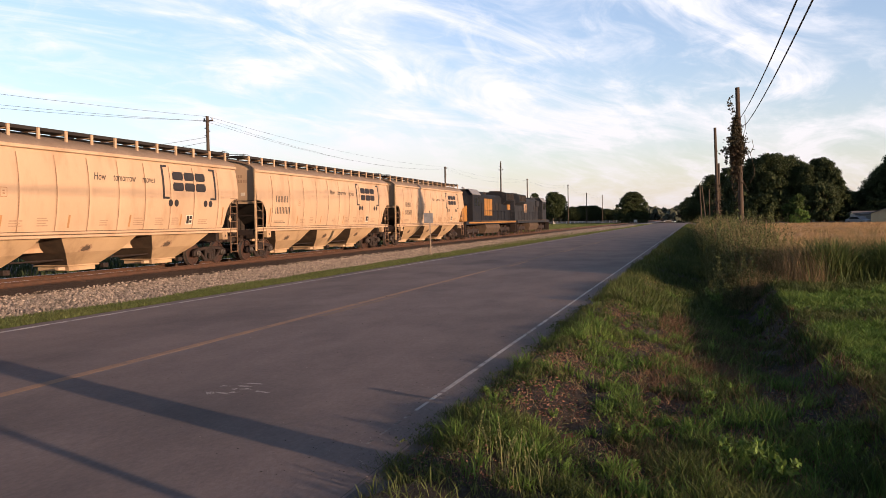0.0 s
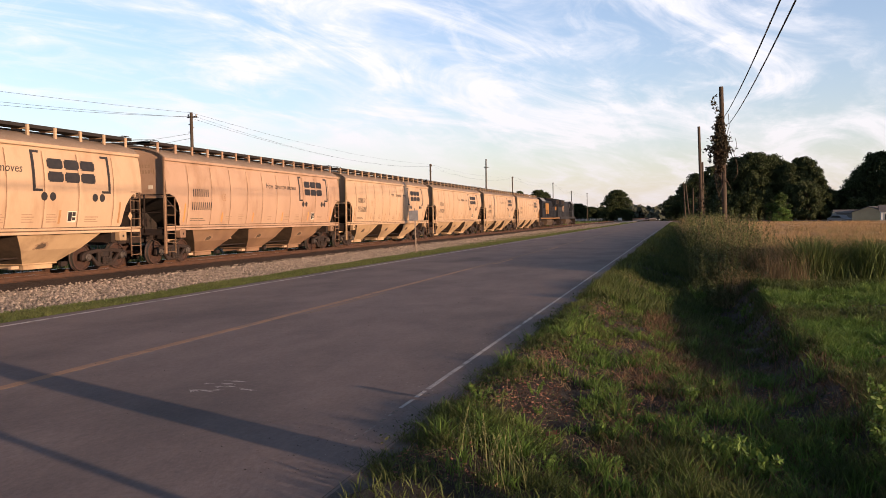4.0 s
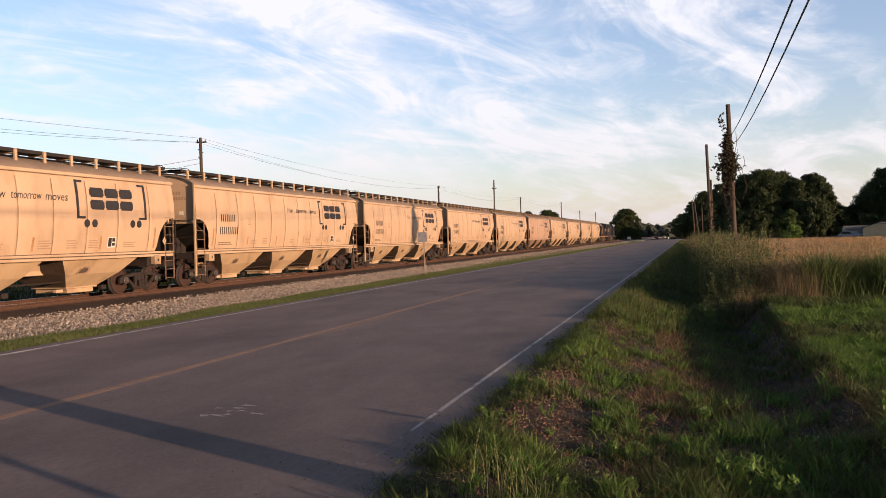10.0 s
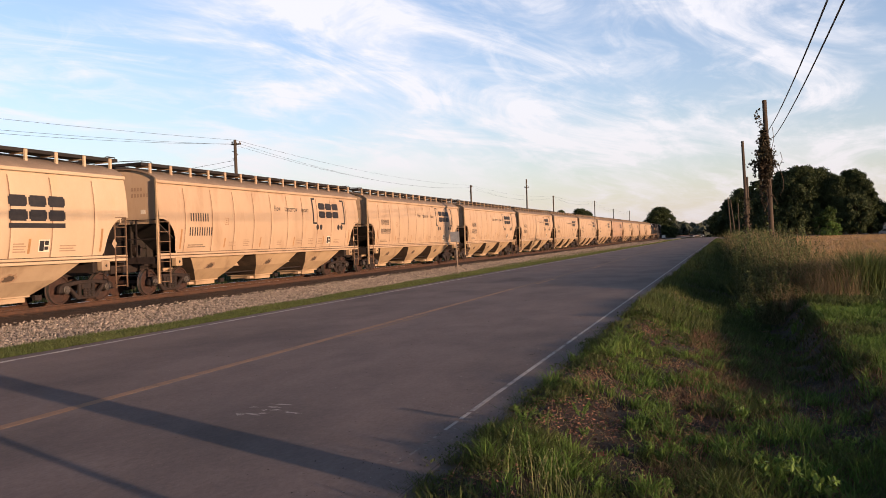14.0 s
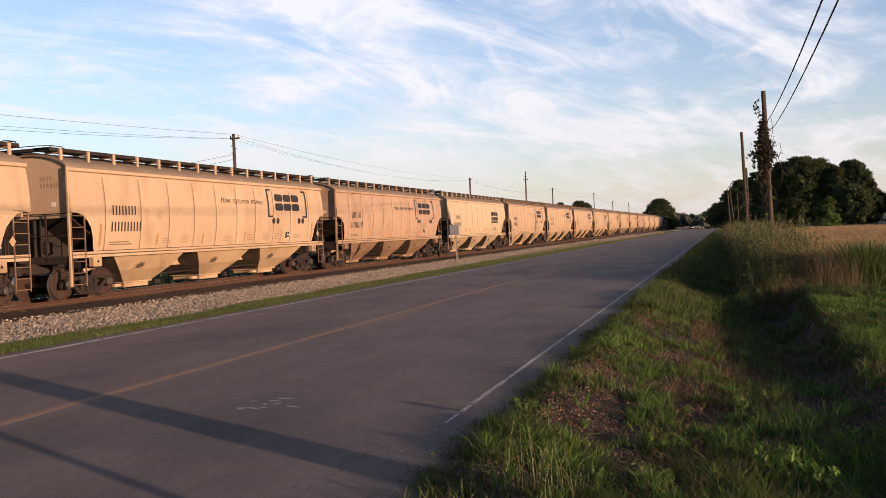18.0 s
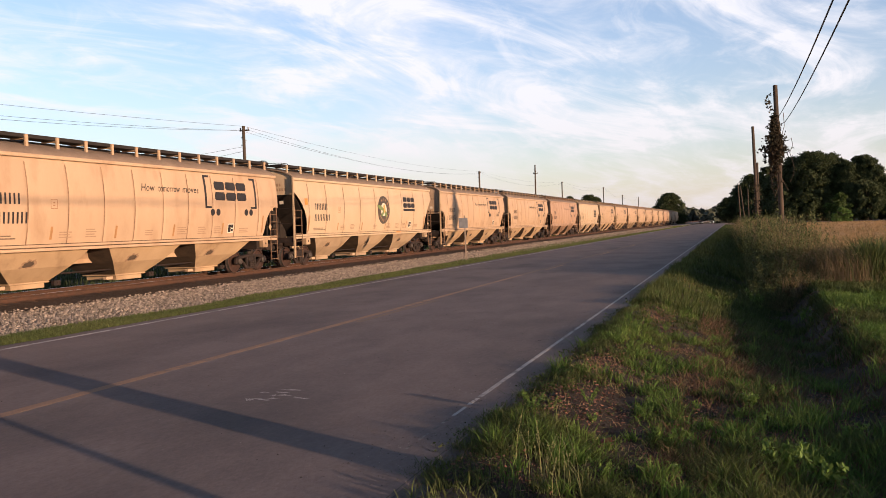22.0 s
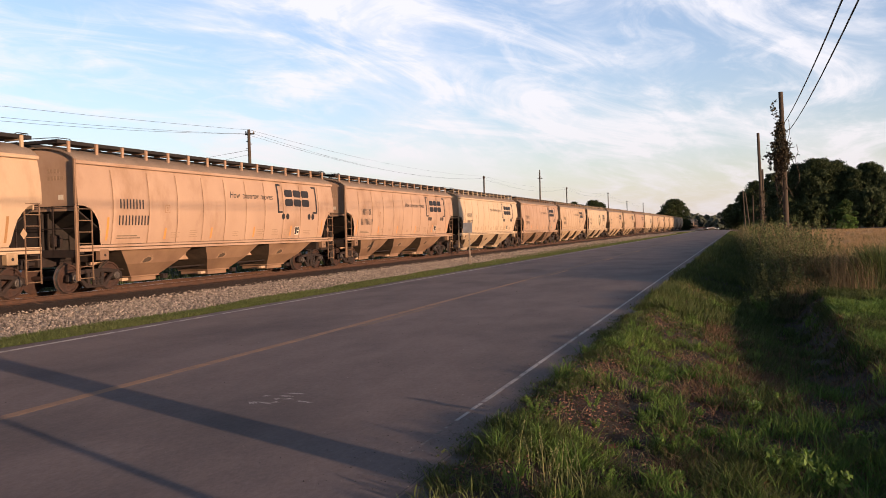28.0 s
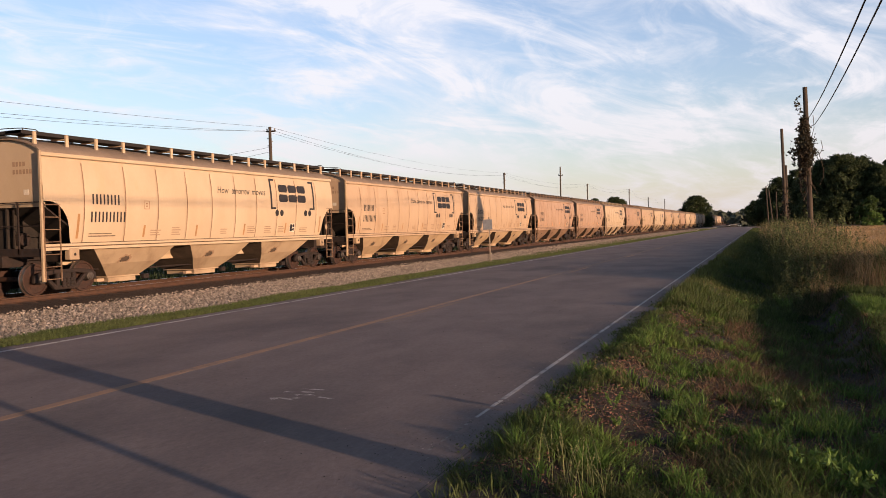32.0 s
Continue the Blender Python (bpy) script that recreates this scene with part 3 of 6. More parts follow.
def join(*shapes):
    out = Shape()
    for s in shapes:
        out.add(s.v, s.f)
    return out


def disc(y, z, r, lift=0.006, n=16, squash=1.0, turn=0.0, rag=0.0, seed=1):
    """A round or oval mark in rings that follow the bulge; rag makes its rim uneven."""
    rnd = random.Random(seed)
    uneven = [1 + rnd.uniform(-rag, rag) for _ in range(n)]
    c, s = math.cos(turn), math.sin(turn)
    rings = max(1, int(r / 0.12))
    pts = [(0.0, 0.0)]
    for k in range(1, rings + 1):
        for i in range(n):
            q = r * k / rings * uneven[i]
            a, b = squash * q * math.cos(2 * math.pi * i / n), q * math.sin(2 * math.pi * i / n)
            pts.append((a * c - b * s, a * s + b * c))
    f = [(0, 1 + i, 1 + (i + 1) % n) for i in range(n)]
    for k in range(rings - 1):
        o = 1 + k * n
        f += [(o + i, o + n + i, o + n + (i + 1) % n, o + (i + 1) % n) for i in range(n)]
    return Shape().add([(side_x(z + b) + lift, y + a, z + b) for a, b in pts], f)


def emblem_shapes(y0, y1, z0, z1):
    """Three plain dark blocks side by side, each of two stacked bars with clipped corners."""
    w, h = (y1 - y0) / 3.16, z1 - z0
    out = []
    for i in range(3):
        a = y0 + 1.08 * w * i
        bars = []
        for b0, b1 in ((z0, z0 + 0.44 * h), (z0 + 0.56 * h, z1)):
            bars += [patch(a, a + w, b0 + 0.05, b1 - 0.05, 0.008), patch(a + 0.05, a + w - 0.05, b0, b1, 0.011)]
        out.append(join(*bars))
    return out


def lettering(text, y0, z0, length, height, slant=0.0):
    """Words on the near side, in the built-in font."""
    cu = bpy.data.curves.new("words", "FONT")
    cu.body = text
    cu.resolution_u = 2
    ob = bpy.data.objects.new("words", cu)
    scene.collection.objects.link(ob)
    bpy.context.view_layer.update()
    me = bpy.data.meshes.new_from_object(ob.evaluated_get(bpy.context.evaluated_depsgraph_get()))
    bpy.data.objects.remove(ob)
    co = np.zeros(len(me.vertices) * 3)
    me.vertices.foreach_get("co", co)
    co = co.reshape(-1, 3)
    w, h = co[:, 0].max() - co[:, 0].min(), 0.73
    sh = Shape()
    for p in co:
        z = z0 + p[1] / h * height
        sh.v.append((side_x(z) + 0.006, y0 + (p[0] - co[:, 0].min()) / w * length + slant * p[1] / h * height, z))
    sh.f = [tuple(p.vertices) for p in me.polygons]
    bpy.data.meshes.remove(me)
    return sh


def roof_z(x):
    return 4.02 + 0.53 * math.cos(min(abs(x) / 1.56, 1.0) * math.pi / 2) ** 0.5


def roof_shape():
    xs = [1.55 * math.sin(math.pi / 2 * i / 10) for i in range(-10, 11)]
    v = [(x, y, roof_z(x)) for y in (-8.27, 8.27) for x in xs] + [(x, y, roof_z(x) - 0.05) for y in (-8.27, 8.27) for x in xs]
    k = len(xs)
    f = [(i, i + 1, k + i + 1, k + i) for i in range(k - 1)]
    f += [(2 * k + i, 3 * k + i, 3 * k + i + 1, 2 * k + i + 1) for i in range(k - 1)]
    f += [(i, 2 * k + i, 2 * k + i + 1, i + 1) for i in range(k - 1)] + [(k + i, k + i + 1, 3 * k + i + 1, 3 * k + i) for i in range(k - 1)]
    return Shape().add(v, f)


def end_wall(s, low):
    xs = [1.48 * i / 8 for i in range(-8, 9)]
    top = [(x, roof_z(x) - 0.06) for x in xs]
    return Shape().prism([(-1.48, low)] + top + [(1.48, low)], 1, s * 8.16, s * 8.10)


def hopper(y0, y1, b0, b1, face=1):
    """One face of a bay's funnel from the sill to its outlet: 1 and 3 its sides, 0 and 2 its sloping ends."""
    v = []
    for u, w, z in ((0.0, 1.47, 1.44), (0.09, 1.42, 1.26), (0.5, 1.12, 0.80), (1.0, 0.66, 0.34)):
        a, b = y0 + u * (b0 - y0), y1 + u * (b1 - y1)
        ring = [(-w, a, z), (w, a, z), (w, b, z), (-w, b, z)]
        v += [ring[face], ring[(face + 1) % 4]]
    return Shape().add(v, [(2 * k, 2 * k + 1, 2 * k + 3, 2 * k + 2) for k in range(3)])


def scuff(scale, lift):
    """A ragged oval of dirt on the sloping side of a bay."""
    rnd = random.Random(9)
    pts = [(1.213 + lift, 0.0, 0.92)]
    for i in range(22):
        a, q = 2 * math.pi * i / 22, scale * rnd.uniform(0.75, 1.2)
        z = 0.14 * q * math.sin(a) + 0.05 * q * math.cos(a)
        pts.append((1.213 + lift + (0.652 if z > -0.12 else 0.9) * z, 0.30 * q * math.cos(a), 0.92 + z))
    return Shape().add(pts, [(0, 1 + i, 1 + (i + 1) % 22) for i in range(22)])


def side_frame_shape(x0, x1):
    """A cast frame: arched top chord, hanging bottom chord, two columns and the jaws over the axles."""
    sh = Shape()
    top = [(-1.18, 0.36), (-1.14, 0.58), (-0.95, 0.66), (-0.45, 0.72), (0.45, 0.72), (0.95, 0.66), (1.14, 0.58), (1.18, 0.36), (1.04, 0.36), (1.0, 0.52), (0.78, 0.55), (0.36, 0.60), (-0.36, 0.60), (-0.78, 0.55), (-1.0, 0.52), (-1.04, 0.36)]
    low = [(-0.86, 0.58), (-0.74, 0.58), (-0.34, 0.24), (0.34, 0.24), (0.74, 0.58), (0.86, 0.58), (0.42, 0.12), (-0.42, 0.12)]
    sh.prism(top, 0, x0, x1).prism(low, 0, x0 + 0.004, x1 - 0.004)
    for y in (-0.30, 0.30):
        sh.box(min(x0, x1) + 0.008, max(x0, x1) - 0.008, y - 0.06, y + 0.06, 0.18, 0.66)
    return sh


MESHES = {}


def shared(name, make, material, bevel=0.0, smooth=False):
    if name not in MESHES:
        MESHES[name] = make().mesh(name, material, bevel, smooth)
    return MESHES[name]


WHEELSETS = []


def wheelset_shape(r=0.457):
    sh = Shape()
    for s in (-1, 1):
        prof = [(s * 0.66, r + 0.028), (s * 0.69, r + 0.028), (s * 0.70, r + 0.004), (s * 0.80, r - 0.002), (s * 0.805, r - 0.05), (s * 0.77, r - 0.07), (s * 0.76, 0.16), (s * 0.82, 0.13), (s * 0.82, 0.08)]
        sh.spin(prof, (0, 0, 0), 0, 24)
    sh.tube((-0.98, 0, 0), (0.98, 0, 0), 0.075, n=10)
    # the bosses on the plate let the turning show
    for s in (-1, 1):
        for i in range(3):
            a = 2 * math.pi * i / 3
            sh.box(s * 0.765 - 0.012, s * 0.765 + 0.012, 0.27 * math.cos(a) - 0.03, 0.27 * math.cos(a) + 0.03, 0.27 * math.sin(a) - 0.03, 0.27 * math.sin(a) + 0.03)
    return sh


def make_truck(car, y, axles=(-0.89, 0.89), name="truck", r=0.457):
    body = shared(name + "_bolster", lambda: join(Shape().box(-1.05, 1.05, -0.19, 0.19, 0.42, 0.68), Shape().tube((0, 0, 0.6), (0, 0, 0.9), 0.2, n=12)), M_DARKSTEEL, 0.03)
    truck = part(name, body, M_DARKSTEEL, car, "rusty brown cast steel truck", at=pose(0, y, 0))
    for s in (-1, 1):
        if len(axles) == 2:
            me = shared("side_frame%+d" % s, lambda: join(side_frame_shape(s * 0.93, s * 1.06), Shape().box(s * 0.90, s * 1.02, -0.26, 0.26, 0.13, 0.20)), M_DARKSTEEL, 0.02)
            part("side_frame", me, M_DARKSTEEL, truck)
            me = shared("spring%+d" % s, lambda: join(*[Shape().spin([(0.2, 0.03), (0.2, 0.075), (0.26, 0.06), (0.30, 0.075), (0.34, 0.06), (0.38, 0.075), (0.42, 0.06), (0.46, 0.03)], (s * 1.075, q, 0), 2, 10) for q in (-0.13, 0.02, 0.17)]), M_DARKSTEEL)
            part("spring", me, M_DARKSTEEL, truck)
        else:
            me = shared(name + "_frame%+d" % s, lambda: join(Shape().prism([(-2.3, 0.62), (-2.2, 0.86), (2.2, 0.86), (2.3, 0.62), (1.9, 0.5), (-1.9, 0.5)], 0, s * 0.98, s * 1.08), *[Shape().box(s * 0.96, s * 1.12, a - 0.2, a + 0.2, 0.36, 0.7) for a in axles]), M_DARKSTEEL, 0.03)
            part("side_frame", me, M_DARKSTEEL, truck)
        for a in axles:
            me = shared("bearing%+d" % s, lambda: join(Shape().spin([(s * 0.9, 0.13), (s * 1.08, 0.13), (s * 1.1, 0.1), (s * 1.12, 0.1), (s * 1.13, 0.03)], (0, 0, 0), 0, 14), *[Shape().tube((s * 1.12, 0.065 * math.cos(q), 0.065 * math.sin(q)), (s * 1.145, 0.065 * math.cos(q), 0.065 * math.sin(q)), 0.016, n=6) for q in (0.5, 2.6, 4.7)]), M_BEARING, smooth=True)
            part("bearing", me, M_BEARING, truck, "oily bearing cap", at=pose(0, a, r))
    for a in axles:
        me = shared("wheelset%.2f" % r, lambda: wheelset_shape(r), M_WHEEL, smooth=True)
        if len(me.materials) == 1:
            me.materials.append(M_TREAD)
            for p in me.polygons:
                c = p.center
                if math.hypot(c.y, c.z) > r - 0.02 and abs(c.x) > 0.6 and abs(p.normal.x) < 0.6:
                    p.material_index = 1
        w = part("wheelset", me, M_WHEEL, truck, "rusty steel wheels on an axle")
        w.matrix_parent_inverse = Matrix.Translation((0, a, r))
        w["radius"] = r
        WHEELSETS.append(w)
    return truck


def ladder_shape(x, y0, y1, z0, z1, rungs):
    sh = Shape()
    for y in (y0, y1):
        sh.box(x - 0.02, x + 0.02, y - 0.013, y + 0.013, z0, z1)
    for i in range(rungs):
        z = z0 + 0.06 + (z1 - z0 - 0.12) * i / (rungs - 1)
        sh.tube((x + 0.025, y0, z), (x + 0.025, y1, z), 0.014, n=6)
    return sh


def make_hopper(variant, decals):
    """A three-bay covered hopper car. variant: its paint; decals: bracket, bar or badge."""
    paint = {"tan": M_TAN, "dusky": M_DUSKY, "cream": M_CREAM}[variant]
    words = {"tan": "Tan", "dusky": "Dusky pinkish-tan", "cream": "Cream"}[variant]
    marks = {"bracket": "a bracketed black emblem", "close": "a bracketed black emblem", "bar": "an underlined black emblem", "badge": "a round badge and black emblem"}[decals]
    long = decals == "badge"
    ribs, tall = (LONG_RIBS, 3.36) if long else (RIBS, 2.58)
    code = variant + ("_long" if long else "")
    car = thing("hopper_car", f"{words} {'long' if long else 'covered'} grain hopper car with {marks}", "hopper car", group="freight cars")
    part("side_sheet", shared("side_sheets_" + code, lambda: side_sheet(LONG_RIBS, long_arch_z) if long else side_sheet(), paint, smooth=True), paint, car, "bulged painted steel sides")
    part("roof", shared("roof", roof_shape, M_ROOF, smooth=True), M_ROOF, car, "dusty brown roof")
    for s in (-1, 1):
        part("eave_beam", shared("eave%+d_%s" % (s, variant), lambda: Shape().box(s * 1.50, s * 1.585, -8.3, 8.3, 3.98, 4.09), paint, 0.015), paint, car)
        part("side_sill", shared("sill%+d_%s" % (s, variant), lambda: join(Shape().box(s * 1.47, s * 1.60, -8.28, 8.28, 1.405, 1.48), Shape().box(s * 1.44, s * 1.56, -8.28, 8.28, 1.375, 1.41), Shape().box(s * 1.46, s * 1.595, -8.28, 8.28, 1.29, 1.378)), paint, 0.012), paint, car)
        # dark strips paint the shadow gap over the sill and its recess
        part("sill_seam", shared("sill_seam%+d" % s, lambda: join(Shape().box(s * 1.50, s * 1.566, -8.26, 8.26, 1.381, 1.402), Shape().box(s * 1.50, s * 1.535, -7.2, 7.2, 1.483, 1.500)), M_GRIME_SHADE), M_GRIME_SHADE, car, "dark grimy joint in the sill")
        part("end_wall", shared("end_wall%+d_%s" % (s, code), lambda: end_wall(s, tall - 0.03), paint), paint, car)
        part("end_mark", shared("end_mark%+d" % s, lambda: join(*[Shape().box(q, q + 0.09, s * 8.162, s * 8.166, z, z + 0.13) for z, n in ((3.72, 4), (3.50, 6)) for q in [0.35 + 0.13 * i for i in range(n)]]), M_FADED), M_FADED, car, "faded stencilled bars on the end")["kind"] = "stuff"
        part("end_plate", shared("end_plate%+d" % s, lambda: Shape().box(0.75, 0.95, s * 8.162, s * 8.17, 2.9, 3.05), M_PLATE), M_PLATE, car, "small pale plate")
        part("roof_rail", shared("roof_rail%+d" % s, lambda: join(Shape().path([(-1.1, s * 8.40, 4.66), (-1.06, s * 8.42, 4.76), (-0.5, s * 8.42, 4.78), (0.5, s * 8.42, 4.78), (1.06, s * 8.42, 4.76), (1.1, s * 8.40, 4.66)], 0.014, 6), Shape().path([(1.06, s * 8.42, 4.76), (1.10, s * 8.0, 4.755), (1.10, s * 7.9, 4.70)], 0.014, 6), Shape().box(-1.1, 1.1, s * 8.2, s * 8.5, 4.62, 4.70)), M_RB), M_RB, car, "dark end handrail")
        # slope sheet: its near-black is dirt and the shade of the arch together
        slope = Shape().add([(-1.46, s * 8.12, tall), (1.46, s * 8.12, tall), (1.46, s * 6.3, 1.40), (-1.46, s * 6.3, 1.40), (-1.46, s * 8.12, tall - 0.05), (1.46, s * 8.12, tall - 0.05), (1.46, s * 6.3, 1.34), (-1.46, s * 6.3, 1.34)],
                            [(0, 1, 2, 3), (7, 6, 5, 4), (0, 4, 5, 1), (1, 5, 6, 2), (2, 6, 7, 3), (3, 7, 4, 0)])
        part("slope_sheet", shared("slope%+d%.2f" % (s, tall), lambda: slope, M_NEAR_BLACK), M_NEAR_BLACK, car, "sooty end slope sheet")
        # web drawn large to fill the open end with painted dark
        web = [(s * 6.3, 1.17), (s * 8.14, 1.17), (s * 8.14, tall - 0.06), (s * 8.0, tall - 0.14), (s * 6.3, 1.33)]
        part("shear_web", shared("web%+d%.2f" % (s, tall), lambda: Shape().prism(web, 0, -0.03, 0.03), M_NEAR_BLACK), M_NEAR_BLACK, car, "sooty steel web")
        # sheet added to stop the view through; its dark replaces shade
        part("end_sheet", shared("end_sheet%+d%.2f" % (s, tall), lambda: Shape().box(-1.44, 0.2, s * 8.02, s * 8.05, 1.30, tall - 0.06), M_NEAR_BLACK), M_NEAR_BLACK, car, "sooty sheet under the end")
        part("end_platform", shared("platform%+d" % s, lambda: join(Shape().box(-1.5, 1.5, s * 7.95, s * 8.28, 1.22, 1.30), Shape().box(-1.52, 1.52, s * 8.20, s * 8.30, 1.12, 1.36)), M_DARKSTEEL, 0.01), M_DARKSTEEL, car)
        part("draft_sill", shared("draft%+d" % s, lambda: Shape().box(-0.22, 0.22, s * 6.2, s * 8.5, 0.82, 1.16), M_DARKSTEEL, 0.02), M_DARKSTEEL, car)
        part("coupler", shared("coupler%+d" % s, lambda: join(Shape().box(-0.08, 0.08, s * 8.4, s * 8.85, 0.88, 1.02), Shape().box(-0.16, 0.14, s * 8.75, s * 9.03, 0.8, 1.1)), M_DARKSTEEL, 0.03), M_DARKSTEEL, car, "rusty knuckle coupler")
        # ladder at one corner, full-height post with a ladder at the other
        part("ladder", shared("ladder%+d_%s" % (s, variant), lambda: ladder_shape(s * 1.60, s * 7.70, s * 8.22, 0.42, 2.78, 8), M_LADDER), paint, car)
        part("corner_post", shared("post%+d_%s" % (s, variant), lambda: Shape().box(s * 1.52, s * 1.60, s * -8.35, s * -8.28, 0.42, 4.12), M_BAY[variant], 0.01), paint, car, "pale corner post")
        part("ladder", shared("ladder_b%+d_%s" % (s, variant), lambda: ladder_shape(s * 1.60, s * -8.28, s * -7.72, 0.42, 2.66, 7), M_LADDER), paint, car)
        part("end_ladder", shared("end_ladder%+d" % s, lambda: join(Shape().box(-0.95, -0.90, s * 8.26, s * 8.30, 1.2, 2.7), Shape().box(0.6, 0.65, s * 8.26, s * 8.30, 1.2, 2.7), Shape().tube((-1.5, s * 8.28, 2.68), (1.5, s * 8.28, 2.68), 0.016), Shape().tube((-1.5, s * 8.28, 2.0), (1.5, s * 8.28, 2.0), 0.016)), M_DARKSTEEL), M_DARKSTEEL, car, "end handrail")
        part("brake_cylinder", shared("cylinder%+d" % s, lambda: Shape().tube((-0.5, s * 7.75, 1.62), (0.3, s * 7.75, 1.62), 0.2, n=14), M_DARKSTEEL, 0.02), M_DARKSTEEL, car)
        for q in (-1, 1):
            part("jack_pad", shared("jack_pad%+d%+d_%s" % (s, q, variant), lambda: Shape().box(q * 1.42, q * 1.63, s * 7.05, s * 7.42, 1.0, 1.34), M_BAY[variant], 0.02), paint, car)
            # a near-black disc stands for the shade in the pad's hole
            part("jack_hole", shared("jack_hole%+d%+d" % (s, q), lambda: Shape().tube((q * 1.62, s * 7.23, 1.16), (q * 1.637, s * 7.23, 1.16), 0.045, n=10), M_NEAR_BLACK), M_NEAR_BLACK, car)
        part("body_bolster", shared("bolster%+d" % s, lambda: Shape().box(-1.42, 1.42, s * 6.88, s * 7.2, 0.94, 1.3), M_DARKSTEEL, 0.02), M_DARKSTEEL, car)
        part("running_board", shared("running_board%+d" % s, lambda: Shape().box(s * 0.50, s * 1.12, -8.5, 8.5, 4.60, 4.71), M_RB, 0.008), M_RB, car, "dark grating walkway")
        for i in range(15):
            y = -8.1 + 1.157 * i
            part("walkway_bracket", shared("bracket%+d_%s" % (s, variant), lambda: join(Shape().box(s * 1.125, s * 1.18, -0.05, 0.05, roof_z(1.15) - 0.03, 4.69), Shape().box(s * 0.56, s * 1.15, -0.03, 0.03, 4.55, 4.596)), paint), paint, car, at=pose(0, y, 0))
    part("roof_hatch", shared("hatch", lambda: join(Shape().box(-0.38, 0.38, -6.9, 6.9, 4.44, 4.60), *[Shape().box(-0.44, 0.44, q - 0.05, q + 0.05, 4.5, 4.64) for q in (-6, -4, -2, 0, 2, 4, 6)]), M_ROOF, 0.03), M_ROOF, car, "long roof hatch")
    part("centre_sill", shared("centre_sill_" + variant, lambda: Shape().prism([(-0.62, 1.40), (0.62, 1.40), (0.26, 0.95), (0.26, 0.80), (-0.26, 0.80), (-0.26, 0.95)], 1, -6.6, 6.6), paint, 0.015), paint, car)
    for y0, y1, b0, b1 in ((-6.42, -2.55, -5.00, -3.62), (-1.90, 1.90, -0.70, 0.70), (2.55, 6.42, 3.62, 5.00)):
        mid = (b0 + b1) / 2
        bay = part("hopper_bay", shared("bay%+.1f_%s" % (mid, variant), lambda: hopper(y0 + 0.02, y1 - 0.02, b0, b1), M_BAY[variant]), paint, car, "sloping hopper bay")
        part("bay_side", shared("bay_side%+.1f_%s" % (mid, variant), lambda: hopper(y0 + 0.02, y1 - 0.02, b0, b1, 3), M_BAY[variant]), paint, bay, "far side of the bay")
        # sloping ends: grime and the shade under the sill in one dark colour
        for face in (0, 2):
            part("bay_slope", shared("bay_slope%+.1f_%d" % (mid, face), lambda: hopper(y0 + 0.02, y1 - 0.02, b0, b1, face), M_GRIME_SHADE), M_GRIME_SHADE, bay, "grimy dark slope sheet")
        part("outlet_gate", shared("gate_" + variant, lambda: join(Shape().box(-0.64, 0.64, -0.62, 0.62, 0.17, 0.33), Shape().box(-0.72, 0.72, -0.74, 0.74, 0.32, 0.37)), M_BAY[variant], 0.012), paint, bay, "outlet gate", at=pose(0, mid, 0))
        part("gate_rod", shared("gate_rod", lambda: Shape().tube((-0.75, 1.05, 0.30), (0.75, 1.05, 0.30), 0.03), M_DARKSTEEL), M_DARKSTEEL, bay, at=pose(0, mid, 0))
        part("gear_box", shared("gear_box", lambda: Shape().box(0.6, 0.74, 0.9, 1.16, 0.2, 0.36), M_DARKSTEEL, 0.008), M_DARKSTEEL, bay, at=pose(0, mid, 0))
        part("gate_latch", shared("gate_latch", lambda: Shape().box(0.55, 0.7, -1.15, -0.85, 0.22, 0.32), paint, 0.008), paint, bay, at=pose(0, mid, 0))
        # scuffs of rust where the vibrator bracket sits
        for scale, lift, stain in ((1.0, 0.006, M_STAIN), (0.66, 0.012, M_GRIME_SHADE)):
            part("vibrator_scuff", shared("scuff%.2f" % scale, lambda: scuff(scale, lift), stain), stain, bay, "rust-brown scuffed patch", at=pose(0, mid - 0.5, 0))
    # plate added to close the open body, dark for the shade inside
    part("floor_sheet", shared("floor_sheet", lambda: Shape().box(-1.44, 1.44, -6.5, 6.5, 1.415, 1.438), M_NEAR_BLACK), M_NEAR_BLACK, car, "near-black plate added to close the shaded underside")
    # brake pipe and gear seen beneath
    part("brake_pipe", shared("pipe", lambda: Shape().path([(0.72, -6.4, 0.66), (0.72, -3.0, 0.56), (0.72, 3.0, 0.56), (0.72, 6.4, 0.66)], 0.03, 6), M_DARKSTEEL), M_DARKSTEEL, car)
    for y in (-7.01, 7.01):
        make_truck(car, y)
    # seams of the side panels
    for q in (-1, 1):
        for y in ribs:
            if q * y == 0 and q > 0:
                continue
            part("seam", shared("seam_%.2f" % (q * y), lambda: patch(q * y - 0.026, q * y + 0.016, 1.50, 3.86, -0.014, 0.02, rows=10), M_SEAM), M_SEAM, car)
    # markings on the near side, and turned round on the far side
    made = []

    def mark(name, shape, material, label=""):
        key = f"{name}_{decals}_{variant}_{len(made)}"
        ob = part(name, shared(key, lambda: shape, material), material, car, label)
        made.append(ob)
        return ob

    if decals in ("bracket", "close"):
        mark("emblem_bracket", join(patch(3.10, 3.22, 2.62, 3.88), patch(3.10, 3.46, 3.80, 3.88), patch(3.10, 3.50, 2.62, 2.70)), M_BLACK, "black bracket")
        mark("emblem_bracket", join(patch(6.50, 6.62, 2.62, 3.88), patch(6.22, 6.62, 3.80, 3.88), patch(6.18, 6.62, 2.62, 2.70)), M_BLACK, "black bracket")
        for y in (3.57, 3.93, 5.85, 6.2):
            mark("emblem_dot", disc(y, 2.47, 0.135), M_BLACK, "black dot")
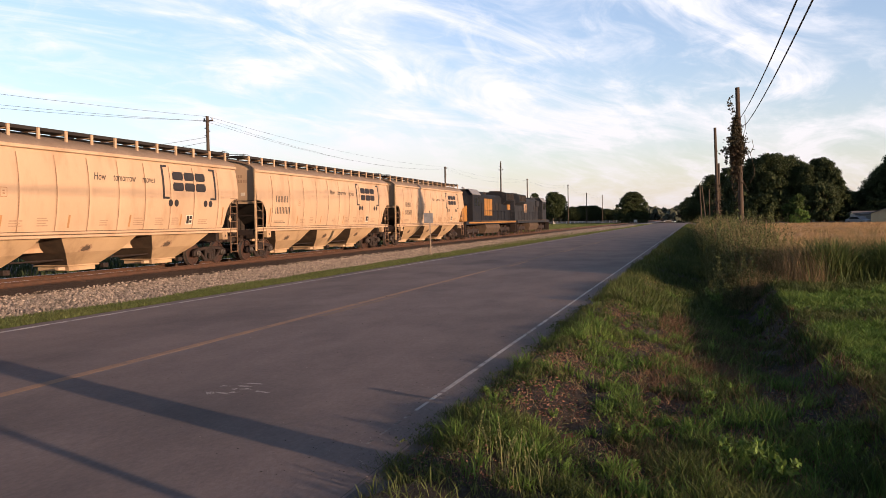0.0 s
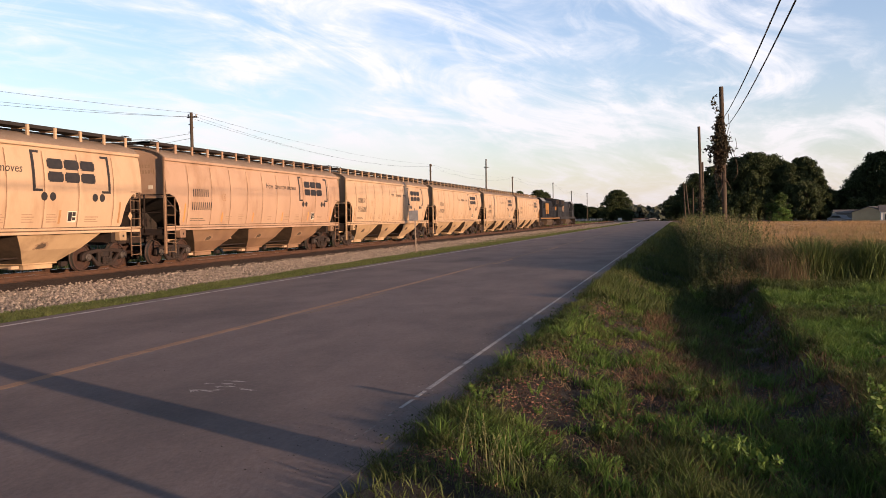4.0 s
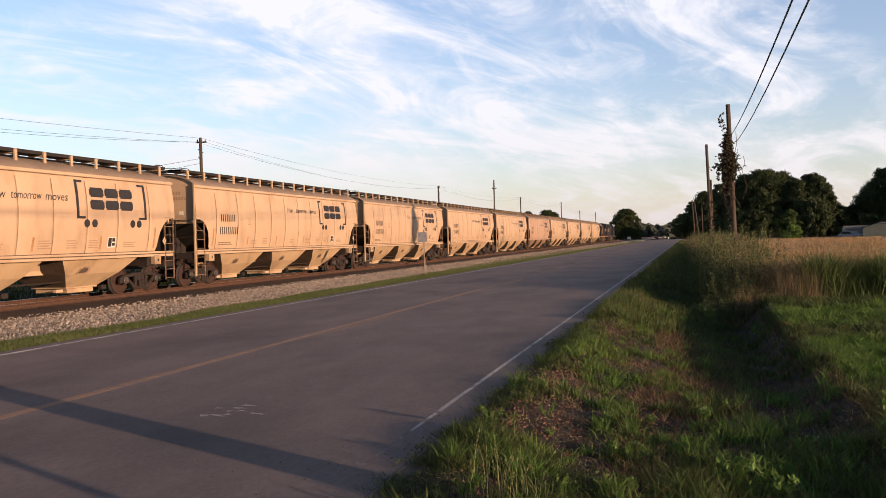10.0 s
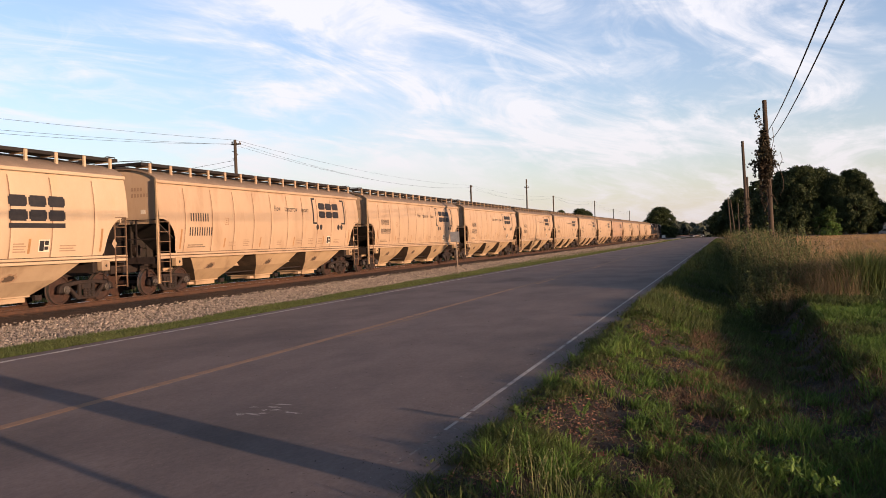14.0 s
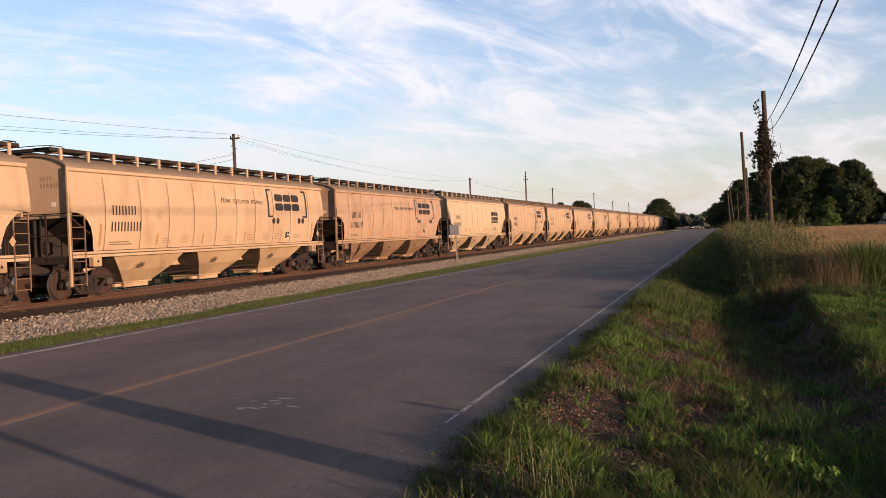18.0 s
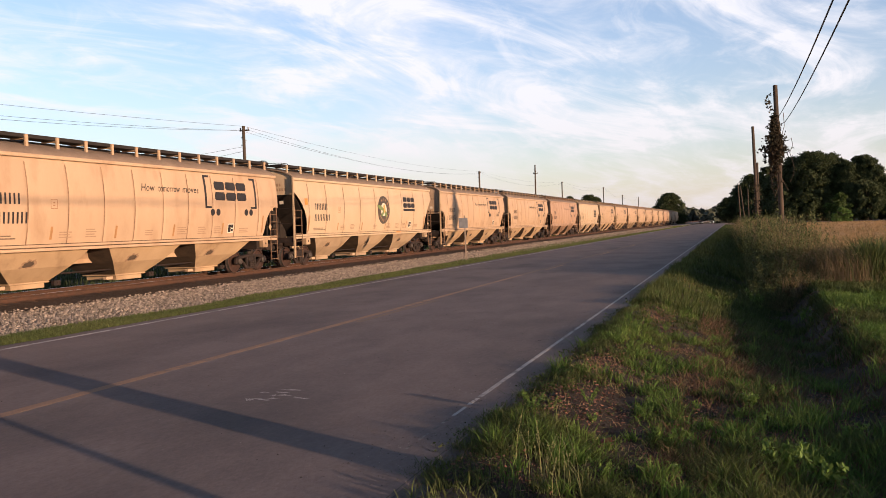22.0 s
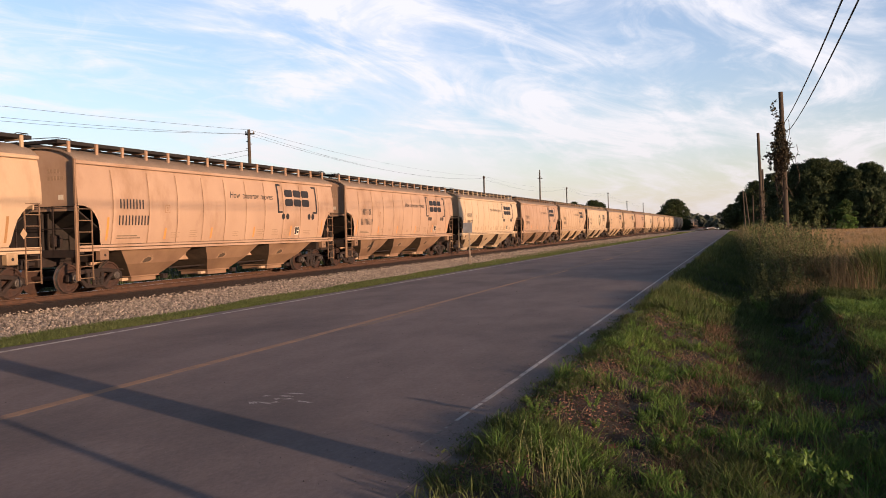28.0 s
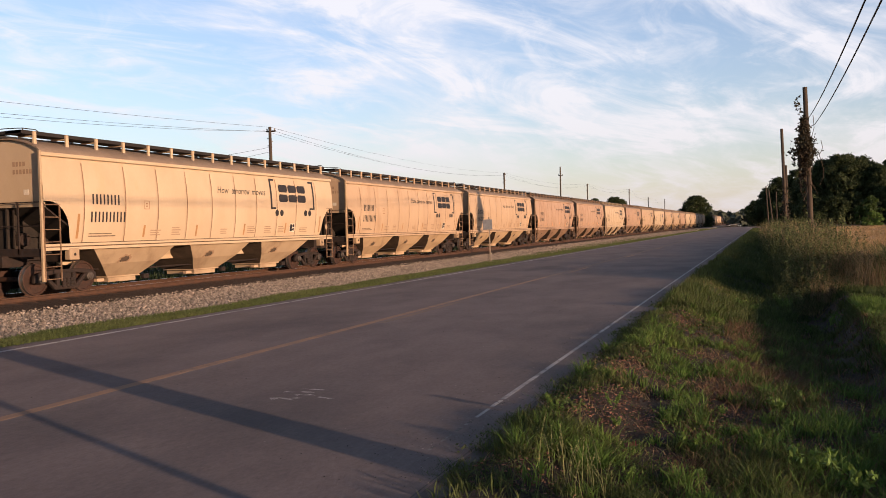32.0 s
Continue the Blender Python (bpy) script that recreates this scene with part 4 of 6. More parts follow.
        for shape in emblem_shapes(3.74, 5.88, 2.93, 3.66):
            mark("emblem_block", shape, M_BLACK, "black emblem shape")
        for word, y0, w in ((("How", -0.48, 0.55), ("tomorrow", 0.44, 1.15), ("moves", 1.97, 0.70)) if decals == "bracket" else (("How", -0.39, 0.66), ("tomorrow", 0.46, 1.17), ("moves", 1.80, 0.92))):
            mark("slogan_word", lettering(word, y0, 3.17, w, 0.27, 0.2), M_BLACK, "thin black slanted word")
    else:
        e0, e1, ez = (3.78, 5.50, 2.86) if long else (3.52, 5.58, 2.56)
        for shape in emblem_shapes(e0, e1, ez, ez + (0.64 if long else 0.74)):
            mark("emblem_block", shape, M_BLACK, "black emblem shape")
        mark("emblem_bar", patch(e0, e1, ez - 0.20, ez - 0.06), M_BLACK, "black bar")
        if decals == "badge":
            mark("badge", disc(1.04, 2.70, 0.80, 0.006, 32, 0.98), M_BADGE, "dark round badge with a green and gold plant")
            mark("badge_centre", disc(1.02, 2.72, 0.37, 0.010, 24), M_PLATE, "pale badge centre")
            for i in range(15):
                a = radians(-125 + 250 * i / 14 if i < 11 else 130 + 25 * (i - 10))
                mark("badge_bar", disc(1.04 + 0.60 * math.sin(a + math.pi), 2.70 + 0.60 * math.cos(a + math.pi), 0.095, 0.010, 6, 0.35, -a), M_RUSTPATCH, "tan badge bar")
            mark("badge_leaf", disc(0.60, 2.82, 0.12, 0.016, 18, 3.6, -0.28), M_BADGE_GREEN, "painted green leaf")
            mark("badge_leaf", disc(0.92, 2.54, 0.10, 0.020, 18, 3.0, 0.75), M_BADGE_GREEN, "painted green leaf")
            mark("badge_leaf", disc(1.24, 2.50, 0.11, 0.019, 18, 2.4, 2.2), M_BADGE_GREEN, "painted green leaf")
            mark("badge_cob", disc(1.08, 2.78, 0.25, 0.024, 18, 0.5, 0.15), M_BADGE_GOLD, "painted gold cob")
            mark("rust_square", patch(-7.45, -7.18, 2.86, 3.16), M_ORANGE, "orange-brown square patch")
            mark("sill_reflector", Shape().add([(1.605, 2.7, 1.375), (1.605, 3.3, 1.375), (1.605, 3.3, 1.455), (1.605, 2.7, 1.455)], [(0, 1, 2, 3)]), M_ORANGE, "orange reflective tape")
    for row, n, z0, z1 in ((0, 8, 2.64, 2.95), (1, 10, 2.10, 2.42)):
        for i in range(n):
            y0 = -6.5 - 0.05 * row + 0.15 * i
            mark("mark_bar", patch(y0, y0 + 0.062, z0, z1), M_BLACK, "black stencilled bar")
    for y, z0, z1 in ((-7.05, 1.62, 2.35), (-4.26, 1.62, 2.0), (-1.6, 1.60, 2.0), (1.3, 1.60, 2.02), (4.25, 1.62, 2.05), (7.1, 1.62, 2.35)):
        mark("reflector", patch(y - 0.045, y + 0.045, z0, z1, slant=0.03), M_ORANGE if variant == "dusky" else M_OCHRE, "orange reflective stripe" if variant == "dusky" else "ochre reflective stripe")
    for y0, n, w in ((-6.6, 2, 1.1), (-3.95, 3, 0.5), (-2.9, 4, 0.45), (-0.2, 3, 0.4), (1.5, 4, 0.55), (2.7, 4, 0.5), (3.7, 4, 0.45), (5.4, 3, 0.65)):
        mark("stencil_block", join(*[patch(y0, y0 + w * (1 - 0.15 * (i % 2)), 1.66 + 0.075 * i, 1.695 + 0.075 * i) for i in range(n)]), M_SMALL if y0 < -6 else M_FADED, "faded small stencil lines")["kind"] = "stuff"
    mark("data_panel", join(patch(4.60, 5.0, 1.66, 2.02, 0.006)), M_PLATE, "white bordered data panel")
    mark("data_panel_field", join(patch(4.63, 4.80, 1.69, 1.99, 0.010), patch(4.82, 4.97, 1.72, 1.82, 0.010), patch(4.82, 4.97, 1.86, 1.99, 0.010)), M_BLACK)
    mark("inspection_box", join(patch(-4.3, -4.04, 2.52, 2.54), patch(-4.3, -4.04, 2.78, 2.80), patch(-4.3, -4.28, 2.54, 2.78), patch(-4.06, -4.04, 2.54, 2.78), patch(-4.21, -4.13, 2.60, 2.64), patch(-4.21, -4.13, 2.68, 2.72)), M_RUSTPATCH, "small outlined box mark")
    mark("diamond_plate", Shape().add([(1.64, 7.62, 1.70), (1.64, 7.74, 1.86), (1.64, 7.62, 2.02), (1.64, 7.50, 1.86)], [(0, 1, 2, 3)]), M_BAY[variant], "faded diamond plate")
    if long:
        # draw the body out lengthwise; trucks, gates and brackets keep their shape and move apart
        drawn = {}
        for ob in [o for o in bpy.data.objects if o.parent is car or (o.parent and o.parent.parent is car)]:
            name = ob.name.split(".")[0]
            if ob.parent is not car and ob.parent.name.split(".")[0] == "truck":
                continue
            at = ob.matrix_basis.copy()
            if abs(at.translation.y) > 1e-6:
                at.translation.y *= STRETCH
                ob.matrix_basis = at
            elif name not in ("coupler", "truck"):
                if ob.data not in drawn.values():
                    if ob.data.name not in drawn:
                        me = ob.data.copy()
                        for v in me.vertices:
                            v.co.y *= STRETCH
                        drawn[ob.data.name] = me
                    ob.data = drawn[ob.data.name]
            elif name == "coupler":
                ob.matrix_basis = pose(0, (STRETCH - 1) * 8.4 * (1 if ob.data.vertices[0].co.y > 0 else -1), 0)
    return car


PITCH = 18.04
PROTO = {}


def hopper_kind(k):
    if k == 16:
        return "cream", "badge"
    if k == 12:
        return "cream", "bar"
    if k in (4, 13, 18, 20, 21):
        return "dusky", "close"
    if k in (19, 24):
        return "cream", "close"
    return "tan", "close" if k in (5, 6, 7, 9) or k > 13 else "bracket"


# how far each coupling's play lets a car stand from the even pitch
SLACK = {2: -0.12, 4: 0.3, 5: 0.25, 6: 0.22, 7: 0.07, 8: 0.2, 9: 0.2, 10: 0.0, 11: 0.05, 12: -0.1, 13: -0.15, 15: -0.32, 16: -0.47, 17: -0.08, 18: -0.08, 22: -0.15, 23: -0.2}
CARS = []          # each with its place behind the head of the train
for k in range(26):
    key = hopper_kind(k)
    shift = -PITCH * k - 5.83 - (2.1 if k > 16 else 1.0 if k == 16 else 0.0) + SLACK.get(k, -0.25 if k > 13 else 0.0)
    if key not in PROTO:
        PROTO[key] = make_hopper(key[0], key[1])
        ob = PROTO[key]
    else:
        ob = copy_thing(PROTO[key], Matrix())
    CARS.append((ob, shift))


def make_engine(kind):
    """A six-axle diesel engine with its cab at one end, +y or -y as turned by the caller."""
    paint = M_LOCO if kind == 0 else M_LOCO2
    car = thing("locomotive", "dark blue diesel locomotive with an orange-yellow nose" if kind == 0 else "grey-blue weathered diesel locomotive", "locomotive")
    part("frame_deck", Shape().box(-1.52, 1.52, -10.6, 10.6, 1.25, 1.55), paint, car, bevel=0.03)
    if kind == 0:
        part("sill_stripe", join(*[Shape().box(s * 1.522, s * 1.53, -9.6, 10.4, 1.36, 1.5) for s in (-1, 1)]), M_YELLOW, car, "orange stripe along the sill")
    part("long_hood", Shape().prism([(-0.95, 1.55), (-0.95, 3.9), (-0.75, 4.2), (0.75, 4.2), (0.95, 3.9), (0.95, 1.55)], 1, -5.2, 9.6), paint, car, bevel=0.03)
    part("radiator", Shape().prism([(-1.0, 3.3), (-1.5, 3.7), (-1.5, 4.5), (-0.9, 4.62), (0.9, 4.62), (1.5, 4.5), (1.5, 3.7), (1.0, 3.3)], 1, 5.6, 9.4), paint, car, bevel=0.03)
    cab = part("cab", Shape().prism([(-1.5, 1.55), (-1.5, 4.0), (-1.1, 4.45), (1.1, 4.45), (1.5, 4.0), (1.5, 1.55)], 1, -8.2, -5.4), paint, car, bevel=0.04)
    part("cab_roof", Shape().prism([(-1.54, 4.0), (-1.12, 4.50), (1.12, 4.50), (1.54, 4.0), (1.5, 3.96), (1.1, 4.44), (-1.1, 4.44), (-1.5, 3.96)], 1, -8.35, -5.3), M_METAL, cab)
    for s in (-1, 1):
        part("cab_window", Shape().box(s * 1.49, s * 1.515, -7.7, -6.8, 2.95, 3.75), M_GLASS, cab)
        part("cab_window", Shape().box(s * 1.49, s * 1.515, -6.6, -5.8, 2.95, 3.75), M_GLASS, cab)
        part("windshield", Shape().box(s * 0.1, s * 1.0, -8.23, -8.19, 3.1, 3.8), M_GLASS, cab)
        part("handrail", join(Shape().tube((s * 1.48, -5.2, 2.6), (s * 1.48, 10.2, 2.6), 0.02), *[Shape().tube((s * 1.48, -5 + 1.65 * i, 1.5), (s * 1.48, -5 + 1.65 * i, 2.6), 0.02) for i in range(10)]), paint, car)
        part("steps", join(*[Shape().box(s * 1.2, s * 1.5, q * 10.0 - 0.3, q * 10.0 + 0.3, z, z + 0.05) for q in (-1, 1) for z in (0.45, 0.8, 1.1)], *[Shape().box(s * 1.46, s * 1.5, q * 10.3 - 0.05, q * 10.3, 0.4, 1.3) for q in (-1, 1)]), M_DARKSTEEL, car)
        for i, (a, b) in enumerate(((-4.6, -3.2), (-3.0, -1.8), (0.9, 2.4), (2.6, 4.0), (4.2, 5.4))):
            part("hood_door", Shape().box(s * 0.95, s * 0.972, a, b, 1.75, 3.5), paint, car)
        for i, (a, b) in enumerate(((-4.5, -3.3), (-2.9, -1.9), (1.6, 2.3), (2.7, 3.9), (4.3, 5.3))):
            part("louvre", join(*[Shape().box(s * 0.974, s * 0.99, a + 0.08, b - 0.08, z, z + 0.05) for z in [2.7 + 0.1 * q for q in range(7)]]), M_NEAR_BLACK, car, "near-black louvre slats")
        part("radiator_grille", join(*[Shape().box(s * 1.502, s * 1.52, a, a + 0.10, 3.78, 4.42) for a in [5.8 + 0.18 * q for q in range(20)]]), M_NEAR_BLACK, car, "dark radiator grille")
        part("air_intake", Shape().box(s * 0.94, s * 1.12, -5.1, -3.2, 3.3, 4.05), paint, car, bevel=0.04)
        part("sand_hose", Shape().path([(s * 1.2, 8.8, 1.2), (s * 1.25, 8.9, 0.8), (s * 1.15, 8.6, 0.35)], 0.03, 5), M_DARKSTEEL, car)
        part("walkway_edge", Shape().box(s * 1.46, s * 1.525, -9.4, 10.4, 1.552, 1.60), M_GRIME_SHADE, car, "grimy walkway edge")
    part("roof_horn", join(Shape().tube((0.2, -6.4, 4.62), (0.2, -7.0, 4.66), 0.05, 0.1, n=8), Shape().tube((0.2, -6.6, 4.45), (0.2, -6.6, 4.62), 0.03, n=6)), M_METAL, car)
    part("dynamic_brake_hatch", Shape().prism([(-0.8, 4.19), (-0.65, 4.42), (0.65, 4.42), (0.8, 4.19)], 1, -4.4, -1.2), paint, car, bevel=0.03)
    if kind == 0:
        part("emblem_block", join(Shape().box(0.974, 0.985, -1.9, -0.8, 2.1, 3.75), Shape().box(0.974, 0.985, -0.7, 0.2, 2.1, 3.75), Shape().box(0.974, 0.985, 0.3, 1.3, 2.1, 3.75)), M_YELLOW, car, "yellow emblem block")
        part("end_panel", Shape().box(-1.02, 1.02, 8.3, 9.64, 2.75, 3.55), M_YELLOW, car, "orange-yellow panel")
    else:
        part("emblem_block", Shape().box(-0.985, 0.985, 2.6, 4.4, 2.5, 3.5), M_FADED, car, "faded pale emblem block")
    part("nose", Shape().prism([(-9.9, 1.55), (-9.8, 2.7), (-8.2, 3.0), (-8.2, 1.55)], 0, -0.95, 0.95), M_YELLOW if kind == 0 else paint, car, bevel=0.05)
    part("fuel_tank", Shape().prism([(-1.3, 1.25), (-1.45, 0.9), (-1.2, 0.35), (1.2, 0.35), (1.45, 0.9), (1.3, 1.25)], 1, -2.9, 2.9), M_GRIME_SHADE, car, bevel=0.04)
    part("exhaust_stack", Shape().box(-0.35, 0.35, 0.4, 1.4, 4.15, 4.48), M_DARKSTEEL, car, bevel=0.03)
    part("fan_housing", join(*[Shape().tube((0, y, 4.6), (0, y, 4.74), 0.6, n=16) for y in (6.6, 8.2)]), M_DARKSTEEL, car)
    for q in (-1, 1):
        part("pilot", Shape().box(-1.45, 1.45, q * 10.62 - 0.04, q * 10.62 + 0.04, 0.2, 1.3), M_DARKSTEEL, car)
    part("coupler", join(*[Shape().box(-0.14, 0.14, min(q * 10.6, q * 11.1), max(q * 10.6, q * 11.1), 0.8, 1.1) for q in (-1, 1)]), M_DARKSTEEL, car)
    for y in (-6.7, 6.7):
        make_truck(car, y, (-1.8, 0.0, 1.8), "engine_truck", 0.52)
    return car


CARS.append((make_engine(0), 2.47 + 0.9 + 10.9))
CARS.append((make_engine(1), 2.47 + 0.9 + 10.9 + 22.0))

# ---- poles and wires ----
def sagging(a, b, sag, n=14):
    a, b = Vector(a), Vector(b)
    return [a.lerp(b, i / n) - Vector((0, 0, sag * 4 * (i / n) * (1 - i / n))) for i in range(n + 1)]


def make_pole(base, top, r0, r1, label, arm=None, group="roadside poles"):
    """A round wooden pole; arm: (half length along x, height under the top) of a crossarm with insulators."""
    base, top = Vector(base), Vector(top)
    ob = thing("utility_pole", label, "utility pole", Matrix.Translation(base), group=group)
    d = top - base
    sh = Shape().path([d * (i / 6) for i in range(7)], [r0 + (r1 - r0) * i / 6 for i in range(7)], 12)
    part("shaft", sh, M_POLE, ob, smooth=True)
    if arm:
        half, under = arm
        part("crossarm", Shape().box(d.x - half, d.x + half, d.y + 0.1, d.y + 0.2, d.z - under - 0.06, d.z - under + 0.06), M_POLE, ob, bevel=0.01)
        for x, under_top in ((-0.16, 0.95), (0.16, 1.2), (-0.16, 1.55)):
            part("bracket", Shape().box(min(d.x, d.x + x * 1.6), max(d.x, d.x + x * 1.6), d.y - 0.03, d.y + 0.03, d.z - under_top - 0.05, d.z - under_top + 0.02), M_METAL, ob, "grey wire bracket", bevel=0.01)
        for x in (-half + 0.08, 0.0, half - 0.08):
            part("insulator", Shape().spin([(0, 0.03), (0.04, 0.06), (0.09, 0.05), (0.14, 0.06), (0.18, 0.03)], (d.x + x, d.y + 0.15, d.z - under + 0.06), 2, 10), M_METAL, ob, "grey insulator", smooth=True)
    return ob


make_pole((1.65, 3.53, -0.7), (1.65, 3.53, 8.6), 0.20, 0.17, "round weathered wooden utility pole beside the ditch")
make_pole((2.42, 46.8, -0.5), (2.14, 46.8, 8.6), 0.145, 0.115, "leaning wooden pole overgrown with a dry vine")
make_pole((1.96, 76.8, -0.4), (1.63, 76.8, 9.6), 0.15, 0.12, "bare wooden pole with no crossarm")
make_pole((3.2, 120, -0.4), (3.05, 120, 9.1), 0.17, 0.13, "bare wooden pole beside the scrub")
make_pole((1.3, 190, -0.4), (0.78, 190, 9.1), 0.16, 0.12, "bare wooden pole beside the scrub")
make_pole((2.3, 196, -0.4), (1.3, 196, 8.7), 0.16, 0.13, "pale leaning wooden pole")
make_pole((3.6, 230, -0.6), (3.4, 230, 9.1), 0.16, 0.12, "bare wooden pole beside the scrub")
POWER = [(-38, 5, 8.15), (-38, 57.7, 10.34), (-37.9, 123, 10.1), (-37.8, 188, 11.1), (-38, 253, 12.2), (-38.3, 300, 10.9), (-38, 350, 11.5)]
for x, y, z in POWER:
    make_pole((x + 0.1, y, -0.6), (x, y, z), 0.16, 0.12, "weathered wooden power pole with a short crossarm behind the track", (0.45, 0.35) if y < 60 else (0.22, 0.25), "poles behind the track")
make_pole((-35.2, 150, -0.6), (-35.2, 150, 12.6), 0.17, 0.12, "tall wooden light pole with a lamp arm behind the track", (0.45, 1.6), "poles behind the track")

for dx, dz, sag_back, sag_on in ((0.0, -0.02, 0.3, 0.75), (-0.37, -0.35, 0.55, 1.15), (0.37, -0.35, 0.85, 1.3)):
    run = []
    for i, (a, b) in enumerate(zip(POWER, POWER[1:])):
        run += sagging((a[0] + dx, a[1] + 0.15, a[2] + dz), (b[0] + dx, b[1] + 0.15, b[2] + dz), sag_on if i else sag_back, 12)[1 if run else 0:]
    single("power_line", Shape().path(run, [0.009 if p.y < 75 else 0.0055 for p in run], 4), M_WIRE, "thin dark overhead wire along the poles behind the track", "cable", "overhead wires")
single("service_wire", Shape().path(sagging((-38, 57.7, 8.27), (-58, 52.7, 4.97), 0.1), 0.012, 4), M_WIRE, "thin dark service wire from the pole", "cable", "overhead wires")
single("service_wire", Shape().path(sagging((-38, 57.7, 8.65), (-58, 53.7, 6.25), 0.1), 0.012, 4), M_WIRE, "thin dark service wire from the pole", "cable", "overhead wires")
for a, b in (((1.60, 3.53, 5.57), (2.30, 46.6, 6.95)), ((1.80, 3.53, 5.54), (2.58, 46.6, 6.6))):
    single("telephone_cable", Shape().path(sagging(a, b, 0.35, 22) + [Vector((2.30, 46.74, b[2] - 0.12))], 0.019, 6), M_WIRE, "black telephone cable strung between the roadside poles", "cable", "overhead wires")
single("marker_post", Shape().box(-0.04, 0.04, -0.04, 0.04, 0, 2.6), M_METAL, "slim grey metal post beside the ditch", "post", bevel=0.01, at=pose(1.9, 2.1, -0.6))


# ---- leaves, blades and stones ----
def leaf_cards(centres, sizes, rng, long=1.6, up=0.0):
    """Small kite-shaped leaves, each bent a little along its middle: vertices and triangles."""
    n = len(centres)
    d = rng.normal(size=(n, 3))
    d[:, 2] += up
    d /= np.linalg.norm(d, axis=1)[:, None]
    e = np.cross(d, rng.normal(size=(n, 3)))
    e /= np.linalg.norm(e, axis=1)[:, None] + 1e-9
    f = np.cross(d, e)
    s = np.asarray(sizes)[:, None]
    a = centres - d * s * long * 0.5
    b = centres + e * s * 0.5 + f * s * 0.12
    c = centres + d * s * long * 0.5
    g = centres - e * s * 0.5 + f * s * 0.12
    v = np.stack([a, b, c, g], 1).reshape(-1, 3)
    i = 4 * np.arange(n)[:, None]
    return v, np.concatenate([i + [0, 1, 2], i + [0, 2, 3]], 1).reshape(-1, 3)


def crown_points(rng, lumps, per, radius, height, base, spread=0.17):
    """Points on lumps that fill an uneven crown."""
    pts = []
    for i in range(lumps):
        u, a = rng.random(), rng.random() * 2 * np.pi
        z = base + (height - base) * (0.08 + 0.86 * u)
        w = np.sin(np.pi * min(0.97, 0.22 + 0.72 * u)) ** 0.7
        q = radius * w * np.sqrt(rng.random()) * 0.86
        r = radius * spread * rng.uniform(0.65, 1.25)
        p = rng.normal(size=(per, 3))
        p /= np.linalg.norm(p, axis=1)[:, None]
        p *= r * rng.uniform(0.35, 1.25, (per, 1)) * [1.1, 1.1, 0.75]
        pts.append(p + [q * np.cos(a), q * np.sin(a), z])
    return np.concatenate(pts)


def make_tree(seed, height, radius, base, lumps, per, leaf, label, leaves=None, trunk_r=0.3, name="tree", category="tree", group="trees"):
    rng = np.random.default_rng(seed)
    leaves = leaves or M_LEAF
    ob = thing(name, label, category, group=group)
    sh = Shape()
    top = height * 0.72
    bend = rng.normal(0, 0.03 * height, (4, 2))
    pts = [Vector((0, 0, -0.3))] + [Vector((bend[i][0], bend[i][1], top * (i + 1) / 4)) for i in range(4)]
    for i in range(4):
        sh.tube(pts[i], pts[i + 1], trunk_r * (1 - 0.2 * i), trunk_r * (0.8 - 0.2 * i), n=8)
    for i in range(7):
        k = 1 + i % 3
        a = rng.random() * 6.28
        q = pts[k]
        tip = q + Vector((math.cos(a) * radius * 0.7, math.sin(a) * radius * 0.7, height * rng.uniform(0.08, 0.25)))
        sh.tube(q, tip, trunk_r * 0.38, trunk_r * 0.08, n=5)
    part("trunk", sh, M_BARK, ob, smooth=True)
    p = crown_points(rng, lumps, per, radius, height, base)
    v, f = leaf_cards(p, rng.uniform(0.6, 1.3, len(p)) * leaf, rng)
    part("crown", quick_mesh("crown", v, f, leaves), leaves, ob)
    return ob


def put(proto, x, y, scale, turn, z=None):
    z = float(ground_z(np.array(x), np.array(y))) if z is None else z
    made = copy_thing(proto, Matrix())
    made.matrix_basis = pose(x, y, z, 0, 0, turn) @ Matrix.Diagonal((scale[0], scale[0], scale[1], 1))
    return made


BACK = 1.55


